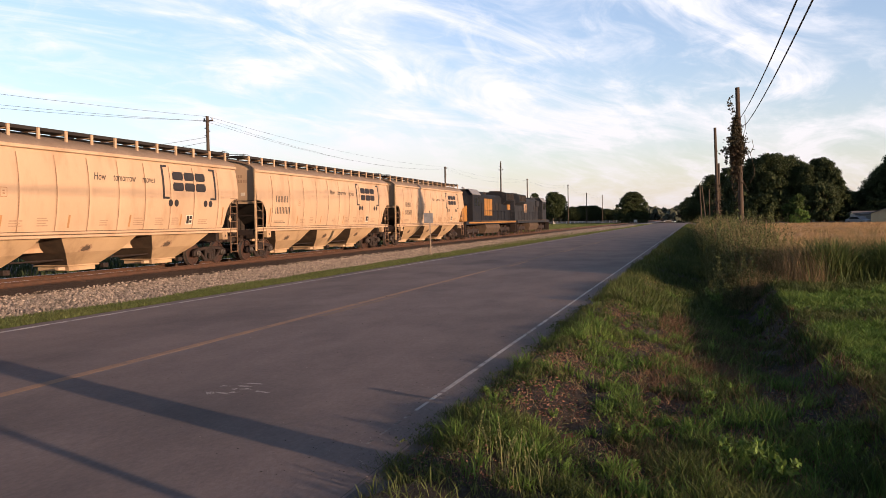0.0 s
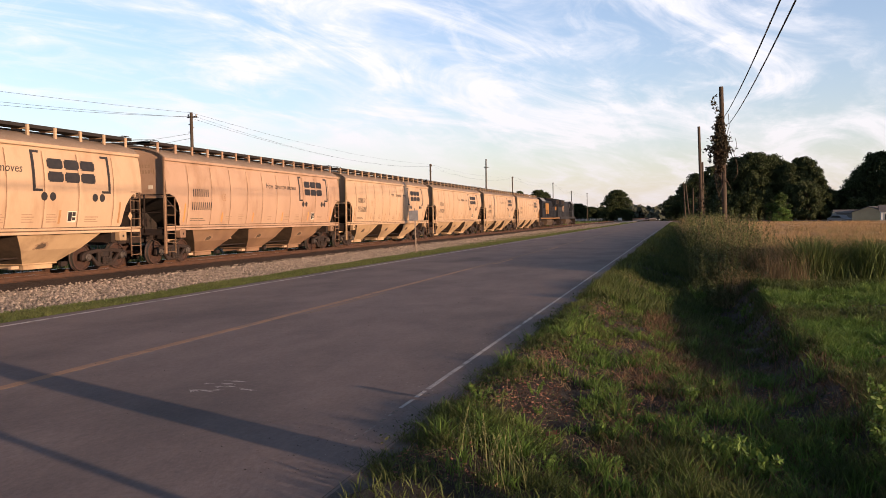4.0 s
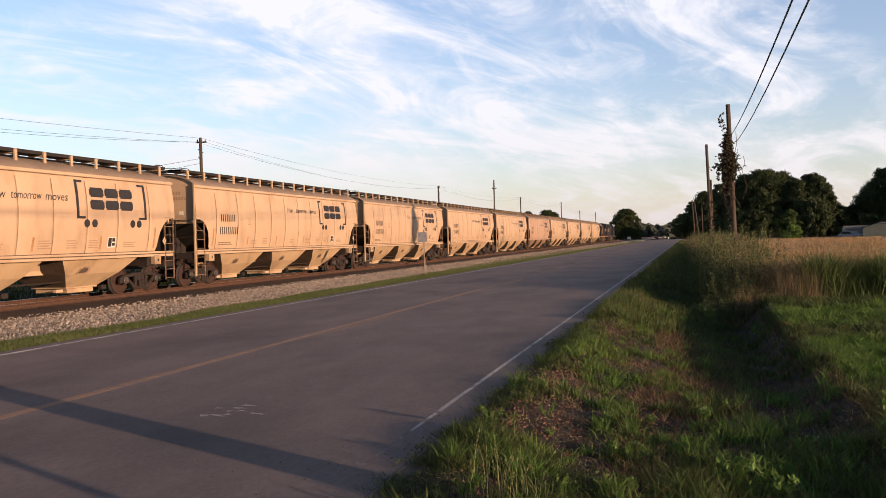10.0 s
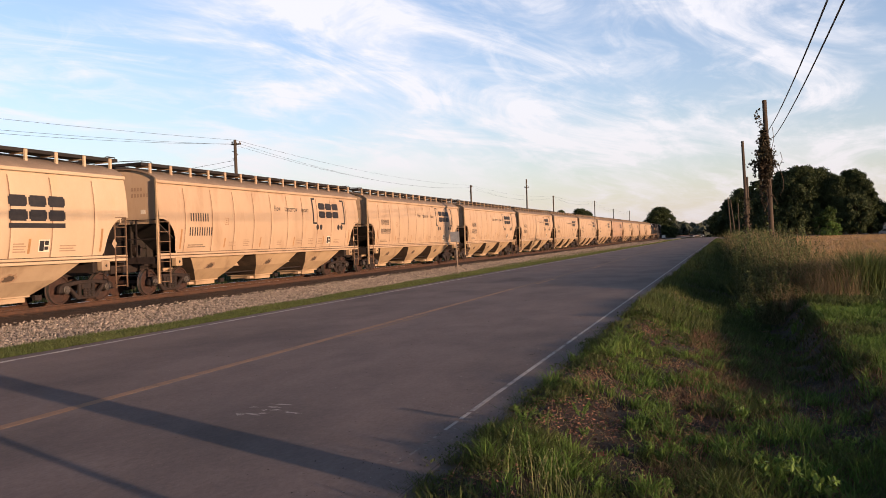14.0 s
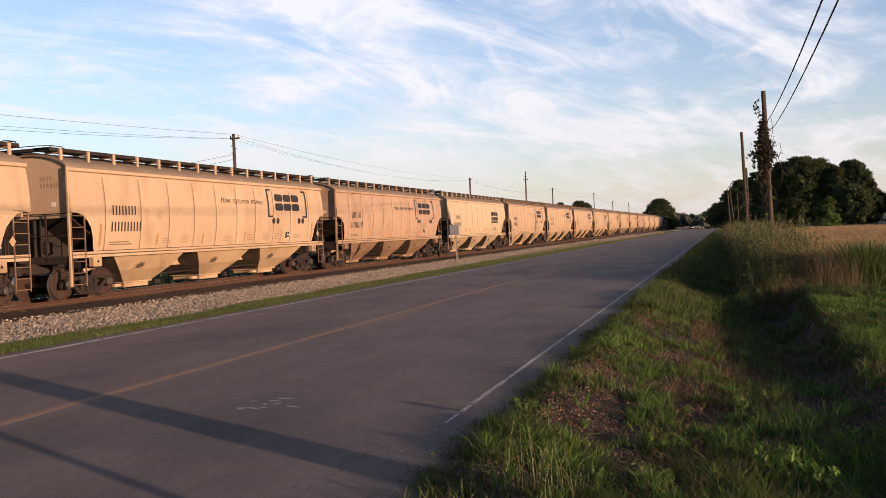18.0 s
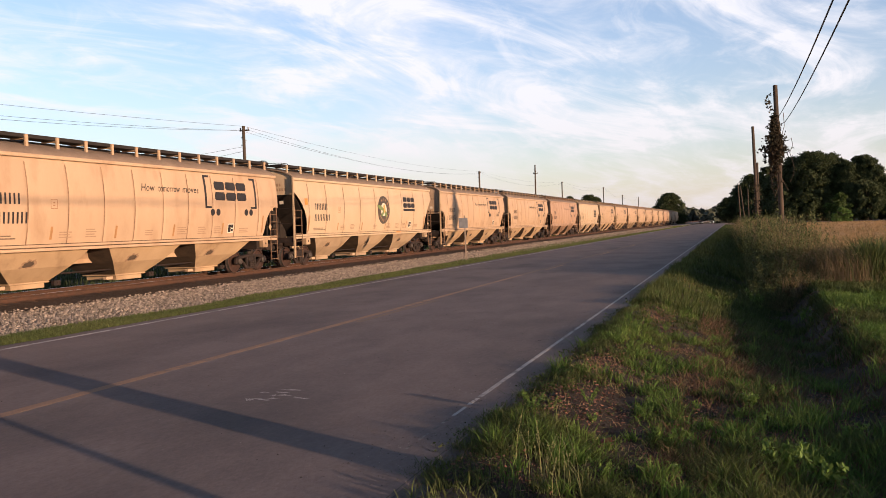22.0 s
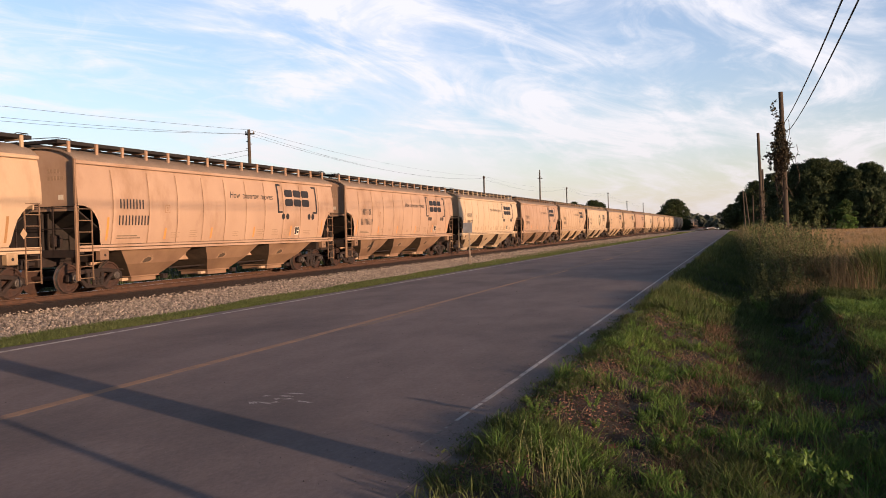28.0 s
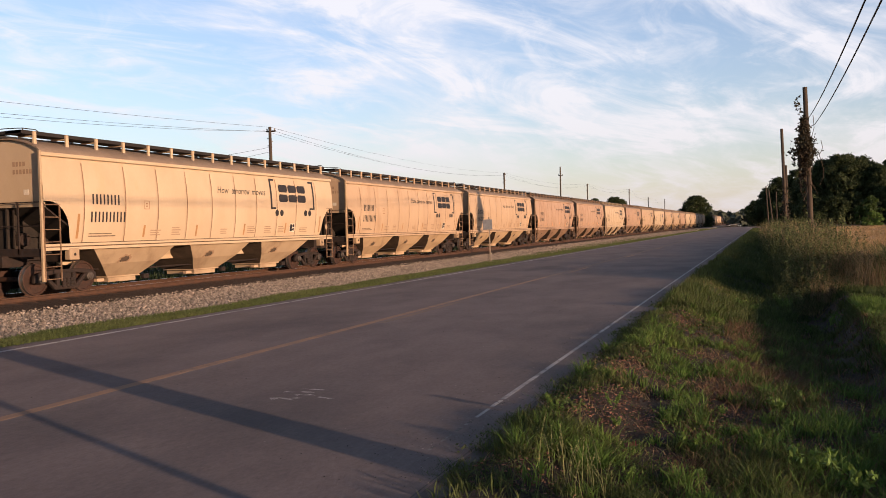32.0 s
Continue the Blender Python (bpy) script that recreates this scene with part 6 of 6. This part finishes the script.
def build_weeds():
    protos = [make_weed(51 + i, h, n, s, l) for i, (h, n, s, l) in enumerate(((0.42, 30, 0.042, "bright green broad-leaved weed in the grass"), (0.28, 20, 0.034, "small green leafy weed in the grass"), (0.55, 34, 0.04, "tall green leafy weed on the ditch's slope")))]
    spots = [(0.30, 6.3, 0), (0.54, 6.0, 0), (0.1, 8.3, 1), (1.45, 6.75, 2), (1.6, 6.5, 0), (0.4, 9.1, 1), (-0.55, 6.6, 1), (0.9, 7.4, 1), (1.75, 8.2, 0), (0.2, 7.6, 1), (0.5, 21.2, 2),
             (0.45, 21.6, 2), (0.35, 22.1, 2), (0.6, 22.4, 2), (1.5, 6.2, 0), (1.75, 7.0, 2), (1.95, 7.3, 0), (1.6, 6.9, 2), (2.1, 6.8, 0), (1.85, 6.6, 1), (1.9, 7.7, 0), (2.2, 7.4, 2)]
    rnd = random.Random(6)
    for i, p in enumerate(protos):
        x, y, _ = spots[(3, 2, 10)[i] if i else 0]
        p.matrix_basis = pose(x, y, float(ground_z(np.array(x), np.array(y))), 0, 0, 30 * i) @ Matrix.Scale(0.7, 4)
    for j, (x, y, k) in enumerate(spots[1:]):
        put(protos[k], x, y, (rnd.uniform(0.5, 0.75) * (1.15 if y > 20 else 1.0),) * 2, rnd.uniform(0, 360))
    for _ in range(46):
        y = 5.2 * 2.6 ** rnd.random()
        x = rnd.uniform(-1.7, 1.9)
        s = rnd.uniform(0.22, 0.42)
        put(protos[rnd.choice((1, 1, 2))], x, y, (s, s * rnd.uniform(0.7, 1.1)), rnd.uniform(0, 360))


build_weeds()


def build_scrub():
    """The tall weeds on the ditch's far side, along the poles, and the ripe field behind them."""
    rng = np.random.default_rng(61)
    proto = []
    for i in range(6):
        leafy = i < 3
        ob = thing("scrub_bush", "tall leafy green weeds tangled along the ditch" if leafy else "tall dry brown weeds and grass along the ditch", "bush", group="roadside scrub")
        pts = []
        m = 34 if leafy else 22
        foot = rng.uniform(-0.7, 0.7, (m, 2))
        high = 1.9 * rng.uniform(0.3, 1.0, m)
        over = rng.normal(0, 0.16, (m, 2))
        for j in range(m):
            k = 56 if leafy else 14
            u = np.linspace(0.15, 1.0, k) + rng.normal(0, 0.02, k)
            q = np.stack([foot[j][0] + over[j][0] * u ** 2, foot[j][1] + over[j][1] * u ** 2, high[j] * u], 1)
            pts.append(q + rng.normal(0, 0.034, (k, 3)) * (1.5 - 0.9 * u[:, None]))
        p = np.concatenate(pts)
        v, f = leaf_cards(p, rng.uniform(0.014, 0.044, len(p)) * (1.15 if leafy else 0.7), rng, 2.2, up=0.0)
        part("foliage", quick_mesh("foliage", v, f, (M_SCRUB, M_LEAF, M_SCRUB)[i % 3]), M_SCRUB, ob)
        n = 420 if leafy else 620
        x, y = rng.uniform(-0.75, 0.75, n), rng.uniform(-0.75, 0.75, n)
        v, f = blades(x, y, np.full(n, -0.1), 1.75 * rng.uniform(0.25, 1.0, n) ** 1.3, rng.uniform(0.005, 0.011, n), rng, 0.5)
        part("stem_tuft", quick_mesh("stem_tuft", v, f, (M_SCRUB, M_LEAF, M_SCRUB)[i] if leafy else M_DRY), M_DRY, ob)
        proto.append(ob)
    rnd = random.Random(8)
    spots = []
    y = 23.2
    while y < 130:
        for _ in range(4 if y < 30 else 3 if y < 45 else 2):
            x = (rnd.uniform(0.9, 1.95) if y < 34 else rnd.uniform(1.0, 2.2)) + 0.004 * y
            spots.append((x, y + rnd.uniform(-0.4, 0.4), rnd.uniform(0.45, 1.12) * (0.7 if y < 24 else 1.05), rnd.randrange(3) if x < 1.45 + 0.004 * y or rnd.random() < 0.2 else 3 + rnd.randrange(3)))
        y += 0.7 if y < 30 else 1.3 if y < 60 else 2.4
    spots += [(rnd.uniform(0.7, 1.7), rnd.uniform(21.6, 23.2), rnd.uniform(0.2, 0.42), rnd.randrange(6)) for _ in range(8)]
    spots += [(rnd.uniform(1.7, 3.2), rnd.uniform(22.6, 26), rnd.uniform(0.4, 0.75), 3 + rnd.randrange(3)) for _ in range(24)]
    used = set()
    for x, y, s, kind in spots:
        w = rnd.uniform(0.55, 1.0) if y < 34 else rnd.uniform(0.85, 1.3) * (1 if y < 50 else 1.5)
        if kind not in used:
            used.add(kind)
            proto[kind].matrix_basis = pose(x, y, float(ground_z(np.array(x), np.array(y))), 0, 0, 80 * kind) @ Matrix.Diagonal((w, w, s, 1))
        else:
            z = float(ground_z(np.array(x), np.array(y)))
            m = pose(x, y, z, 0, 0, rnd.uniform(0, 360)) @ Matrix.Diagonal((w, w, s, 1))
            made = copy_thing(proto[kind], Matrix())
            made.matrix_basis = m
    # dry stalks at the corner of the field
    n = 42000
    y = 23.2 * (75 / 23.2) ** (rng.random(n) ** 1.7)
    x = 1.7 + rng.random(n) * (0.24 * y + 2.0)
    h = rng.uniform(0.25, 0.95, n) * (0.6 + 0.6 * patchy(x, y, 2.0, 19))
    green = rng.random(n) < 0.25 + 0.4 * patchy(x, y, 1.6, 29)
    for pick, m, words in ((~green, M_DRY, "tall straw-coloured dry grass at the field's edge"), (green, M_SCRUB, "tall olive-green weeds among the dry grass")):
        v, f = blades(x[pick], y[pick], ground_z(x[pick], y[pick]) - 0.02, h[pick], rng.uniform(0.004, 0.010, pick.sum()) * (0.5 + y[pick] / 26), rng, 0.8)
        tagged(new("dry_grass", quick_mesh("dry_grass", v, f, m)), words, "grass", kind="stuff")
    n = 14000
    k = rng.integers(0, 4, n)
    dx, dy = rng.normal(0, 0.42, n), rng.normal(0, 0.35, n)
    x, y = np.array([3.36, 4.78, 6.3, 7.7])[k] + dx, np.array([23.3, 23.4, 24.0, 23.9])[k] + dy
    v, f = blades(x, y, ground_z(x, y) - 0.02, rng.uniform(0.4, 1.25, n) * np.exp(-(dx / 1.05) ** 2), rng.uniform(0.012, 0.03, n), rng, 0.8)
    tagged(new("tall_grass", quick_mesh("tall_grass", v, f, M_REED)), "clumps of tall green reeds before the ripe field", "grass", kind="stuff")
    # the crop as one uneven mass with ragged heads
    xs = np.concatenate([np.arange(2.6, 12, 0.5), np.arange(12, 60, 2.0), [60, 90, 140, 220]])
    ys = np.concatenate([np.arange(27, 60, 0.8), np.arange(60, 142, 3.0)])
    X, Y = np.meshgrid(xs, ys)
    Z = 0.40 + rng.normal(0, 0.05, X.shape) + 0.08 * patchy(X, Y, 9, 23)
    Z[0, :] = -0.3
    Z[:, 0] = -0.3
    Z[-1, :] = -0.3
    k = len(xs)
    idx = np.arange(X.size).reshape(len(ys), k)
    faces = np.stack([idx[:-1, :-1], idx[:-1, 1:], idx[1:, 1:], idx[1:, :-1]], -1).reshape(-1, 4)
    tagged(new("crop_field", quick_mesh("crop_field", np.stack([X, Y, Z], -1).reshape(-1, 3), faces, M_FIELD)), "wide field of ripe straw-brown crop", "field", kind="stuff")
    # ripe heads that stand up out of the crop
    n = 90000
    y = 27.5 * (141 / 27.5) ** rng.random(n)
    x = 2.8 + rng.random(n) * (0.27 * y + 6.0)
    v, f = blades(x, y, np.full(n, 0.30), rng.uniform(0.12, 0.34, n), rng.uniform(0.02, 0.04, n) * (0.5 + y / 40), rng, 0.7)
    tagged(new("crop_heads", quick_mesh("crop_heads", v, f, M_HEADS)), "ripe straw-coloured ears of the crop", "field", kind="stuff")


build_scrub()


def build_stones():
    rng = np.random.default_rng(71)
    n = 36000
    y = 9.5 * (190 / 9.5) ** (rng.random(n) ** 1.15)
    d = 2.15 + 6.15 * rng.random(n) ** 0.9
    x = track_x(y) + d
    bed = np.interp(d, [1.6, 1.9, 3.1, 8.25], [RAIL_Z - 0.24, RAIL_Z - 0.24, RAIL_Z - 0.30, -0.13])
    s = rng.uniform(0.022, 0.052, n) * (0.85 + y / 110)
    base = np.array([(1, 0, 0), (0, 1, 0), (-1, 0, 0), (0, -1, 0), (0, 0, 0.8), (0, 0, -0.8)])
    v = base[None] * s[:, None, None] * rng.uniform(0.6, 1.3, (n, 6, 1)) + rng.normal(0, 0.006, (n, 6, 3))
    a = rng.uniform(0, 6.28, n)
    c, q = np.cos(a)[:, None], np.sin(a)[:, None]
    v = np.stack([v[..., 0] * c - v[..., 1] * q, v[..., 0] * q + v[..., 1] * c, v[..., 2]], -1)
    v += np.stack([x, y, bed + s * 0.3], 1)[:, None]
    f = np.array([(0, 1, 4), (1, 2, 4), (2, 3, 4), (3, 0, 4), (1, 0, 5), (2, 1, 5), (3, 2, 5), (0, 3, 5)])
    faces = (6 * np.arange(n)[:, None, None] + f).reshape(-1, 3)
    ob = new("ballast_stones", quick_mesh("ballast_stones", v.reshape(-1, 3), faces, M_STONE))
    ob.parent = track
    tagged(ob, "loose pale crushed stones", kind="stuff")


build_stones()


def build_grit():
    """Loose grit and crumbs of asphalt, thick along the broken edge and thin elsewhere."""
    rng = np.random.default_rng(77)
    n = 1500
    y = 4.6 * (22 / 4.6) ** rng.random(n)
    edge = rng.random(n) < 0.75
    x = np.where(edge, -2.0 - np.abs(rng.normal(0, 0.35, n)), rng.uniform(-7.5, -2.2, n))
    s = rng.uniform(0.003, 0.009, n) * (0.8 + y / 25)
    base = np.array([(1, 0, 0), (0, 1, 0), (-1, 0, 0), (0, -1, 0), (0, 0, 0.7)])
    v = base[None] * s[:, None, None] * rng.uniform(0.6, 1.3, (n, 5, 1)) + np.stack([x, y, np.full(n, 0.0195)], 1)[:, None]
    f = np.array([(0, 1, 4), (1, 2, 4), (2, 3, 4), (3, 0, 4)])
    faces = (5 * np.arange(n)[:, None, None] + f).reshape(-1, 3)
    ob = new("grit", quick_mesh("grit", v.reshape(-1, 3), faces, M_GRIT))
    ob.parent = road
    tagged(ob, "pale and dark loose grit on the asphalt", kind="stuff")


build_grit()

# ---- small things ----
def build_sign():
    ob = thing("road_sign", "small road sign seen from its grey back on a pale post", "road sign", pose(-12.62, 38.4, 0.03, 0, -1.2, 0))
    part("post", Shape().prism([(-0.03, -0.02), (0.03, -0.02), (0.03, 0.0), (0.015, 0.03), (-0.015, 0.03), (-0.03, 0.0)], 2, -0.4, 2.1), M_POST, ob, "pale weathered post")
    part("panel", Shape().box(-0.30, 0.16, -0.035, -0.025, 1.48, 1.98), M_METAL, ob, "grey sheet metal back", bevel=0.004, at=pose(0, 0, 0, 0, 0, 8))
    for z in (1.6, 1.86):
        part("bolt", Shape().tube((0, -0.05, z), (0, -0.015, z), 0.012, n=6), M_METAL, ob)


build_sign()
marks = thing("chalk_marks", "faint pale scribbled chalk lines on the asphalt", "road marking", kind="structure")
for i, (x0, y0, x1, y1) in enumerate(((-4.41, 7.2, -4.19, 7.2), (-4.37, 7.07, -4.2, 7.08), (-4.35, 6.88, -4.3, 6.96), (-4.3, 6.77, -4.22, 6.82), (-4.29, 6.97, -4.14, 6.96), (-4.08, 6.9, -3.89, 6.83), (-4.45, 6.74, -4.22, 6.7), (-4.49, 6.76, -4.38, 6.64), (-4.5, 7.0, -4.46, 7.05))):
    r, sh = random.Random(i), Shape()
    for j in range(6):
        lift = 0.0192 + 0.0006 * j + 0.0001 * i
        a = Vector((x0 + r.uniform(-0.05, 0.05), y0 + r.uniform(-0.03, 0.03), lift))
        b = Vector((x1 + r.uniform(-0.05, 0.05), y1 + r.uniform(-0.03, 0.03), lift))
        a, b = a.lerp(b, r.uniform(0, 0.35)), a.lerp(b, r.uniform(0.6, 1.0))
        d = (b - a).normalized().cross(Vector((0, 0, 1))) * r.uniform(0.005, 0.010)
        mid = a.lerp(b, 0.5) + d * r.uniform(-1.5, 1.5)
        sh.add([tuple(a - d * 0.4), tuple(a + d * 0.4), tuple(mid + d), tuple(b + d * 0.3), tuple(b - d * 0.3), tuple(mid - d)], [(0, 1, 2, 5), (5, 2, 3, 4)])
    part("stroke", sh, M_CHALK, marks)
single("dead_leaf", Shape().add([(-0.04, -0.05, 0), (0.05, -0.03, 0.015), (0.04, 0.05, 0.03), (-0.05, 0.04, 0.01)], [(0, 1, 2, 3)]), M_BRICKRED, "reddish dead leaf in the grass", "leaf",
       at=pose(-0.154 * 6.25, 6.25, float(ground_z(np.array(-0.96), np.array(6.25))) + 0.05))


def make_far_car(x, y, turn, lamp):
    z = float(ground_z(np.array(-6.0), np.array(y))) + 0.03
    ob = thing("car", "distant car with its headlights on", "car", pose(x, y, z, 0, 0, turn), group="distant cars")
    part("body", Shape().prism([(-2.2, 0.35), (-2.2, 0.8), (-1.2, 0.95), (-0.6, 1.42), (1.0, 1.42), (1.7, 0.95), (2.2, 0.9), (2.2, 0.35)], 0, -0.88, 0.88), M_LOCO2, ob, bevel=0.06)
    for s in (-1, 1):
        part("side_window", Shape().prism([(-1.0, 0.97), (-0.55, 1.34), (0.95, 1.34), (1.45, 0.97)], 0, s * 0.885, s * 0.89), M_GLASS, ob)
        part("headlight", Shape().spin([(-2.24, 0.02), (-2.23, 0.10), (-2.15, 0.11), (-2.14, 0.02)], (s * 0.6, 0, 0.68), 1, 12), lamp, ob, "glowing headlight")
        for y0 in (-1.35, 1.35):
            part("wheel", Shape().spin([(s * 0.7, 0.12), (s * 0.7, 0.32), (s * 0.9, 0.32), (s * 0.9, 0.12)], (0, y0, 0.32), 0, 14), M_WIRE, ob)
    part("windscreen", Shape().add([(-0.75, -1.21, 0.98), (0.75, -1.21, 0.98), (0.68, -0.66, 1.38), (-0.68, -0.66, 1.38)], [(0, 1, 2, 3)]), M_GLASS, ob)


def make_parked_car(x, y, turn):
    ob = thing("car", "pale silver car parked beside a trailer home", "car", pose(x, y, float(ground_z(np.array(x), np.array(y))), 0, 0, turn), group="distant cars")
    part("body", Shape().prism([(-2.2, 0.35), (-2.2, 0.85), (-1.2, 1.0), (-0.5, 1.5), (1.0, 1.5), (1.7, 1.05), (2.2, 0.95), (2.2, 0.35)], 0, -0.88, 0.88), M_METAL, ob, bevel=0.07)
    for s in (-1, 1):
        part("side_window", Shape().prism([(-0.95, 1.02), (-0.45, 1.42), (0.95, 1.42), (1.4, 1.04)], 0, s * 0.885, s * 0.89), M_GLASS, ob)
        for q in (-1.35, 1.35):
            part("wheel", Shape().spin([(s * 0.7, 0.12), (s * 0.7, 0.33), (s * 0.9, 0.33), (s * 0.9, 0.12)], (0, q, 0.33), 0, 14), M_WIRE, ob)


make_parked_car(27.7, 160, 38)
make_far_car(-0.0376 * 400, 400, 8, M_LAMP)
make_far_car(-0.0247 * 410, 410, 0, M_LAMP_DIM)


def make_house(name, label, at, w, d, wall, ridge, walls, gable, windows, category):
    """A low house: w along x, d along y, its ridge along x. Its front looks to -y."""
    ob = thing(name, label, category, at, group="far houses")
    part("wall", Shape().box(-w / 2, w / 2, -d / 2, d / 2, -0.3, wall), walls, ob)
    roof = Shape().prism([(-d / 2 - 0.3, wall - 0.02), (0, ridge), (d / 2 + 0.3, wall - 0.02), (0, ridge - 0.12)], 0, -w / 2 - 0.25, w / 2 + 0.25)
    part("roof", roof, M_HOUSEROOF, ob, "grey shingle roof")
    for s in (-1, 1):
        part("gable", Shape().prism([(-d / 2, wall), (0, ridge - 0.13), (d / 2, wall)], 0, s * w / 2 - 0.02, s * w / 2 + 0.02), gable, ob)
    for x, ww, z0, z1 in windows:
        win = part("window", Shape().box(x - ww / 2 - 0.06, x + ww / 2 + 0.06, -d / 2 - 0.05, -d / 2 - 0.004, z0 - 0.06, z1 + 0.06), M_PLATE, ob)
        part("pane", Shape().box(x - ww / 2, x + ww / 2, -d / 2 - 0.06, -d / 2 - 0.052, z0, z1), M_GLASS, win)
    return ob


make_house("house", "low pale blue-white house with dark windows beyond the field", pose(37.6, 156, -0.3, 0, 0, -8), 8.6, 6.0, 2.2, 3.4, M_SIDING, M_TANSIDING,
           ((-3.4, 0.7, 0.8, 1.9), (-1.9, 0.7, 0.8, 1.9), (-0.5, 0.9, 0.1, 2.0), (1.2, 0.7, 0.8, 1.9), (2.8, 0.7, 0.8, 1.9)), "house")
make_house("shed", "tan gabled shed beyond the field", pose(33.4, 160, -0.3, 0, 0, 62), 7.5, 5.4, 2.2, 3.2, M_TANSIDING, M_TANSIDING, ((0.2, 0.8, 0.7, 1.6),), "shed")
make_house("trailer", "grey weathered trailer home under dark trees", pose(30.6, 166, -0.3, 0, 0, 4), 6.0, 3.4, 2.1, 2.7, M_GREYSIDING, M_TANSIDING, ((-1.6, 0.7, 0.8, 1.6), (1.2, 0.7, 0.8, 1.6)), "trailer home")


def build_fence():
    ob = thing("fence", "long pale post and rail fence behind the track", "fence", pose(0, 0, 0))
    me = Shape().box(-0.07, 0.07, -0.07, 0.07, -0.2, 1.35).mesh("fence_post", M_SIDING, 0.01)
    for i in range(22):
        y = 285 + 2.4 * i
        part("fence_post", me, M_SIDING, ob, at=pose(-48 + 1.15 * i, y, -0.55))
    for z in (0.1, 0.55):
        part("fence_rail", Shape().path([(-48 + 1.15 * i, 285 + 2.4 * i, z - 0.1) for i in range(22)], 0.05, 4), M_SIDING, ob)


build_fence()


def make_box(x, y, h):
    ob = thing("signal_cabinet", "small pale railway signal cabinet beside the track", "cabinet", pose(x, y, -0.5))
    part("body", Shape().box(-0.6, 0.6, -0.5, 0.5, 0, h), M_SIDING, ob, bevel=0.03)
    part("lid", Shape().box(-0.68, 0.68, -0.58, 0.58, h + 0.004, h + 0.12), M_METAL, ob, bevel=0.02)


make_box(-0.0693 * 310, 310, 1.3)


# ---- what moves ----
def travelled(t):
    """How far the head of the train has come along the track."""
    return 64.498 + 11.98458 * t + 0.0213598 * t * t - 0.000102584 * t ** 3


LEAN = math.degrees(math.atan(-TRACK_LEAN))


def motions():
    for ob, shift in CARS:
        rows = []
        for i in range(33):
            y = travelled(float(i)) + shift
            rows.append((float(i), pose(track_x(y), y, RAIL_Z, 0, 0, LEAN + (180 if ob is CARS[-1][0] else 0))))
        walk(ob, rows)
    # wheels of one size roll alike, and share one set of keys
    rolled = {}
    for w in [o for o in scene.objects if o.name.split(".")[0] == "wheelset"]:
        r = w["radius"]
        if r not in rolled:
            rows = [(i / 30, pose(0, 0, 0, math.degrees(-(travelled(i / 30) - travelled(0)) / r), 0, 0)) for i in range(961)]
            walk(w, rows)
            rolled[r] = w.animation_data
        else:
            w.rotation_mode = "QUATERNION"
            keys = w.animation_data_create()
            keys.action = rolled[r].action
            keys.action_slot = rolled[r].action_slot


motions()
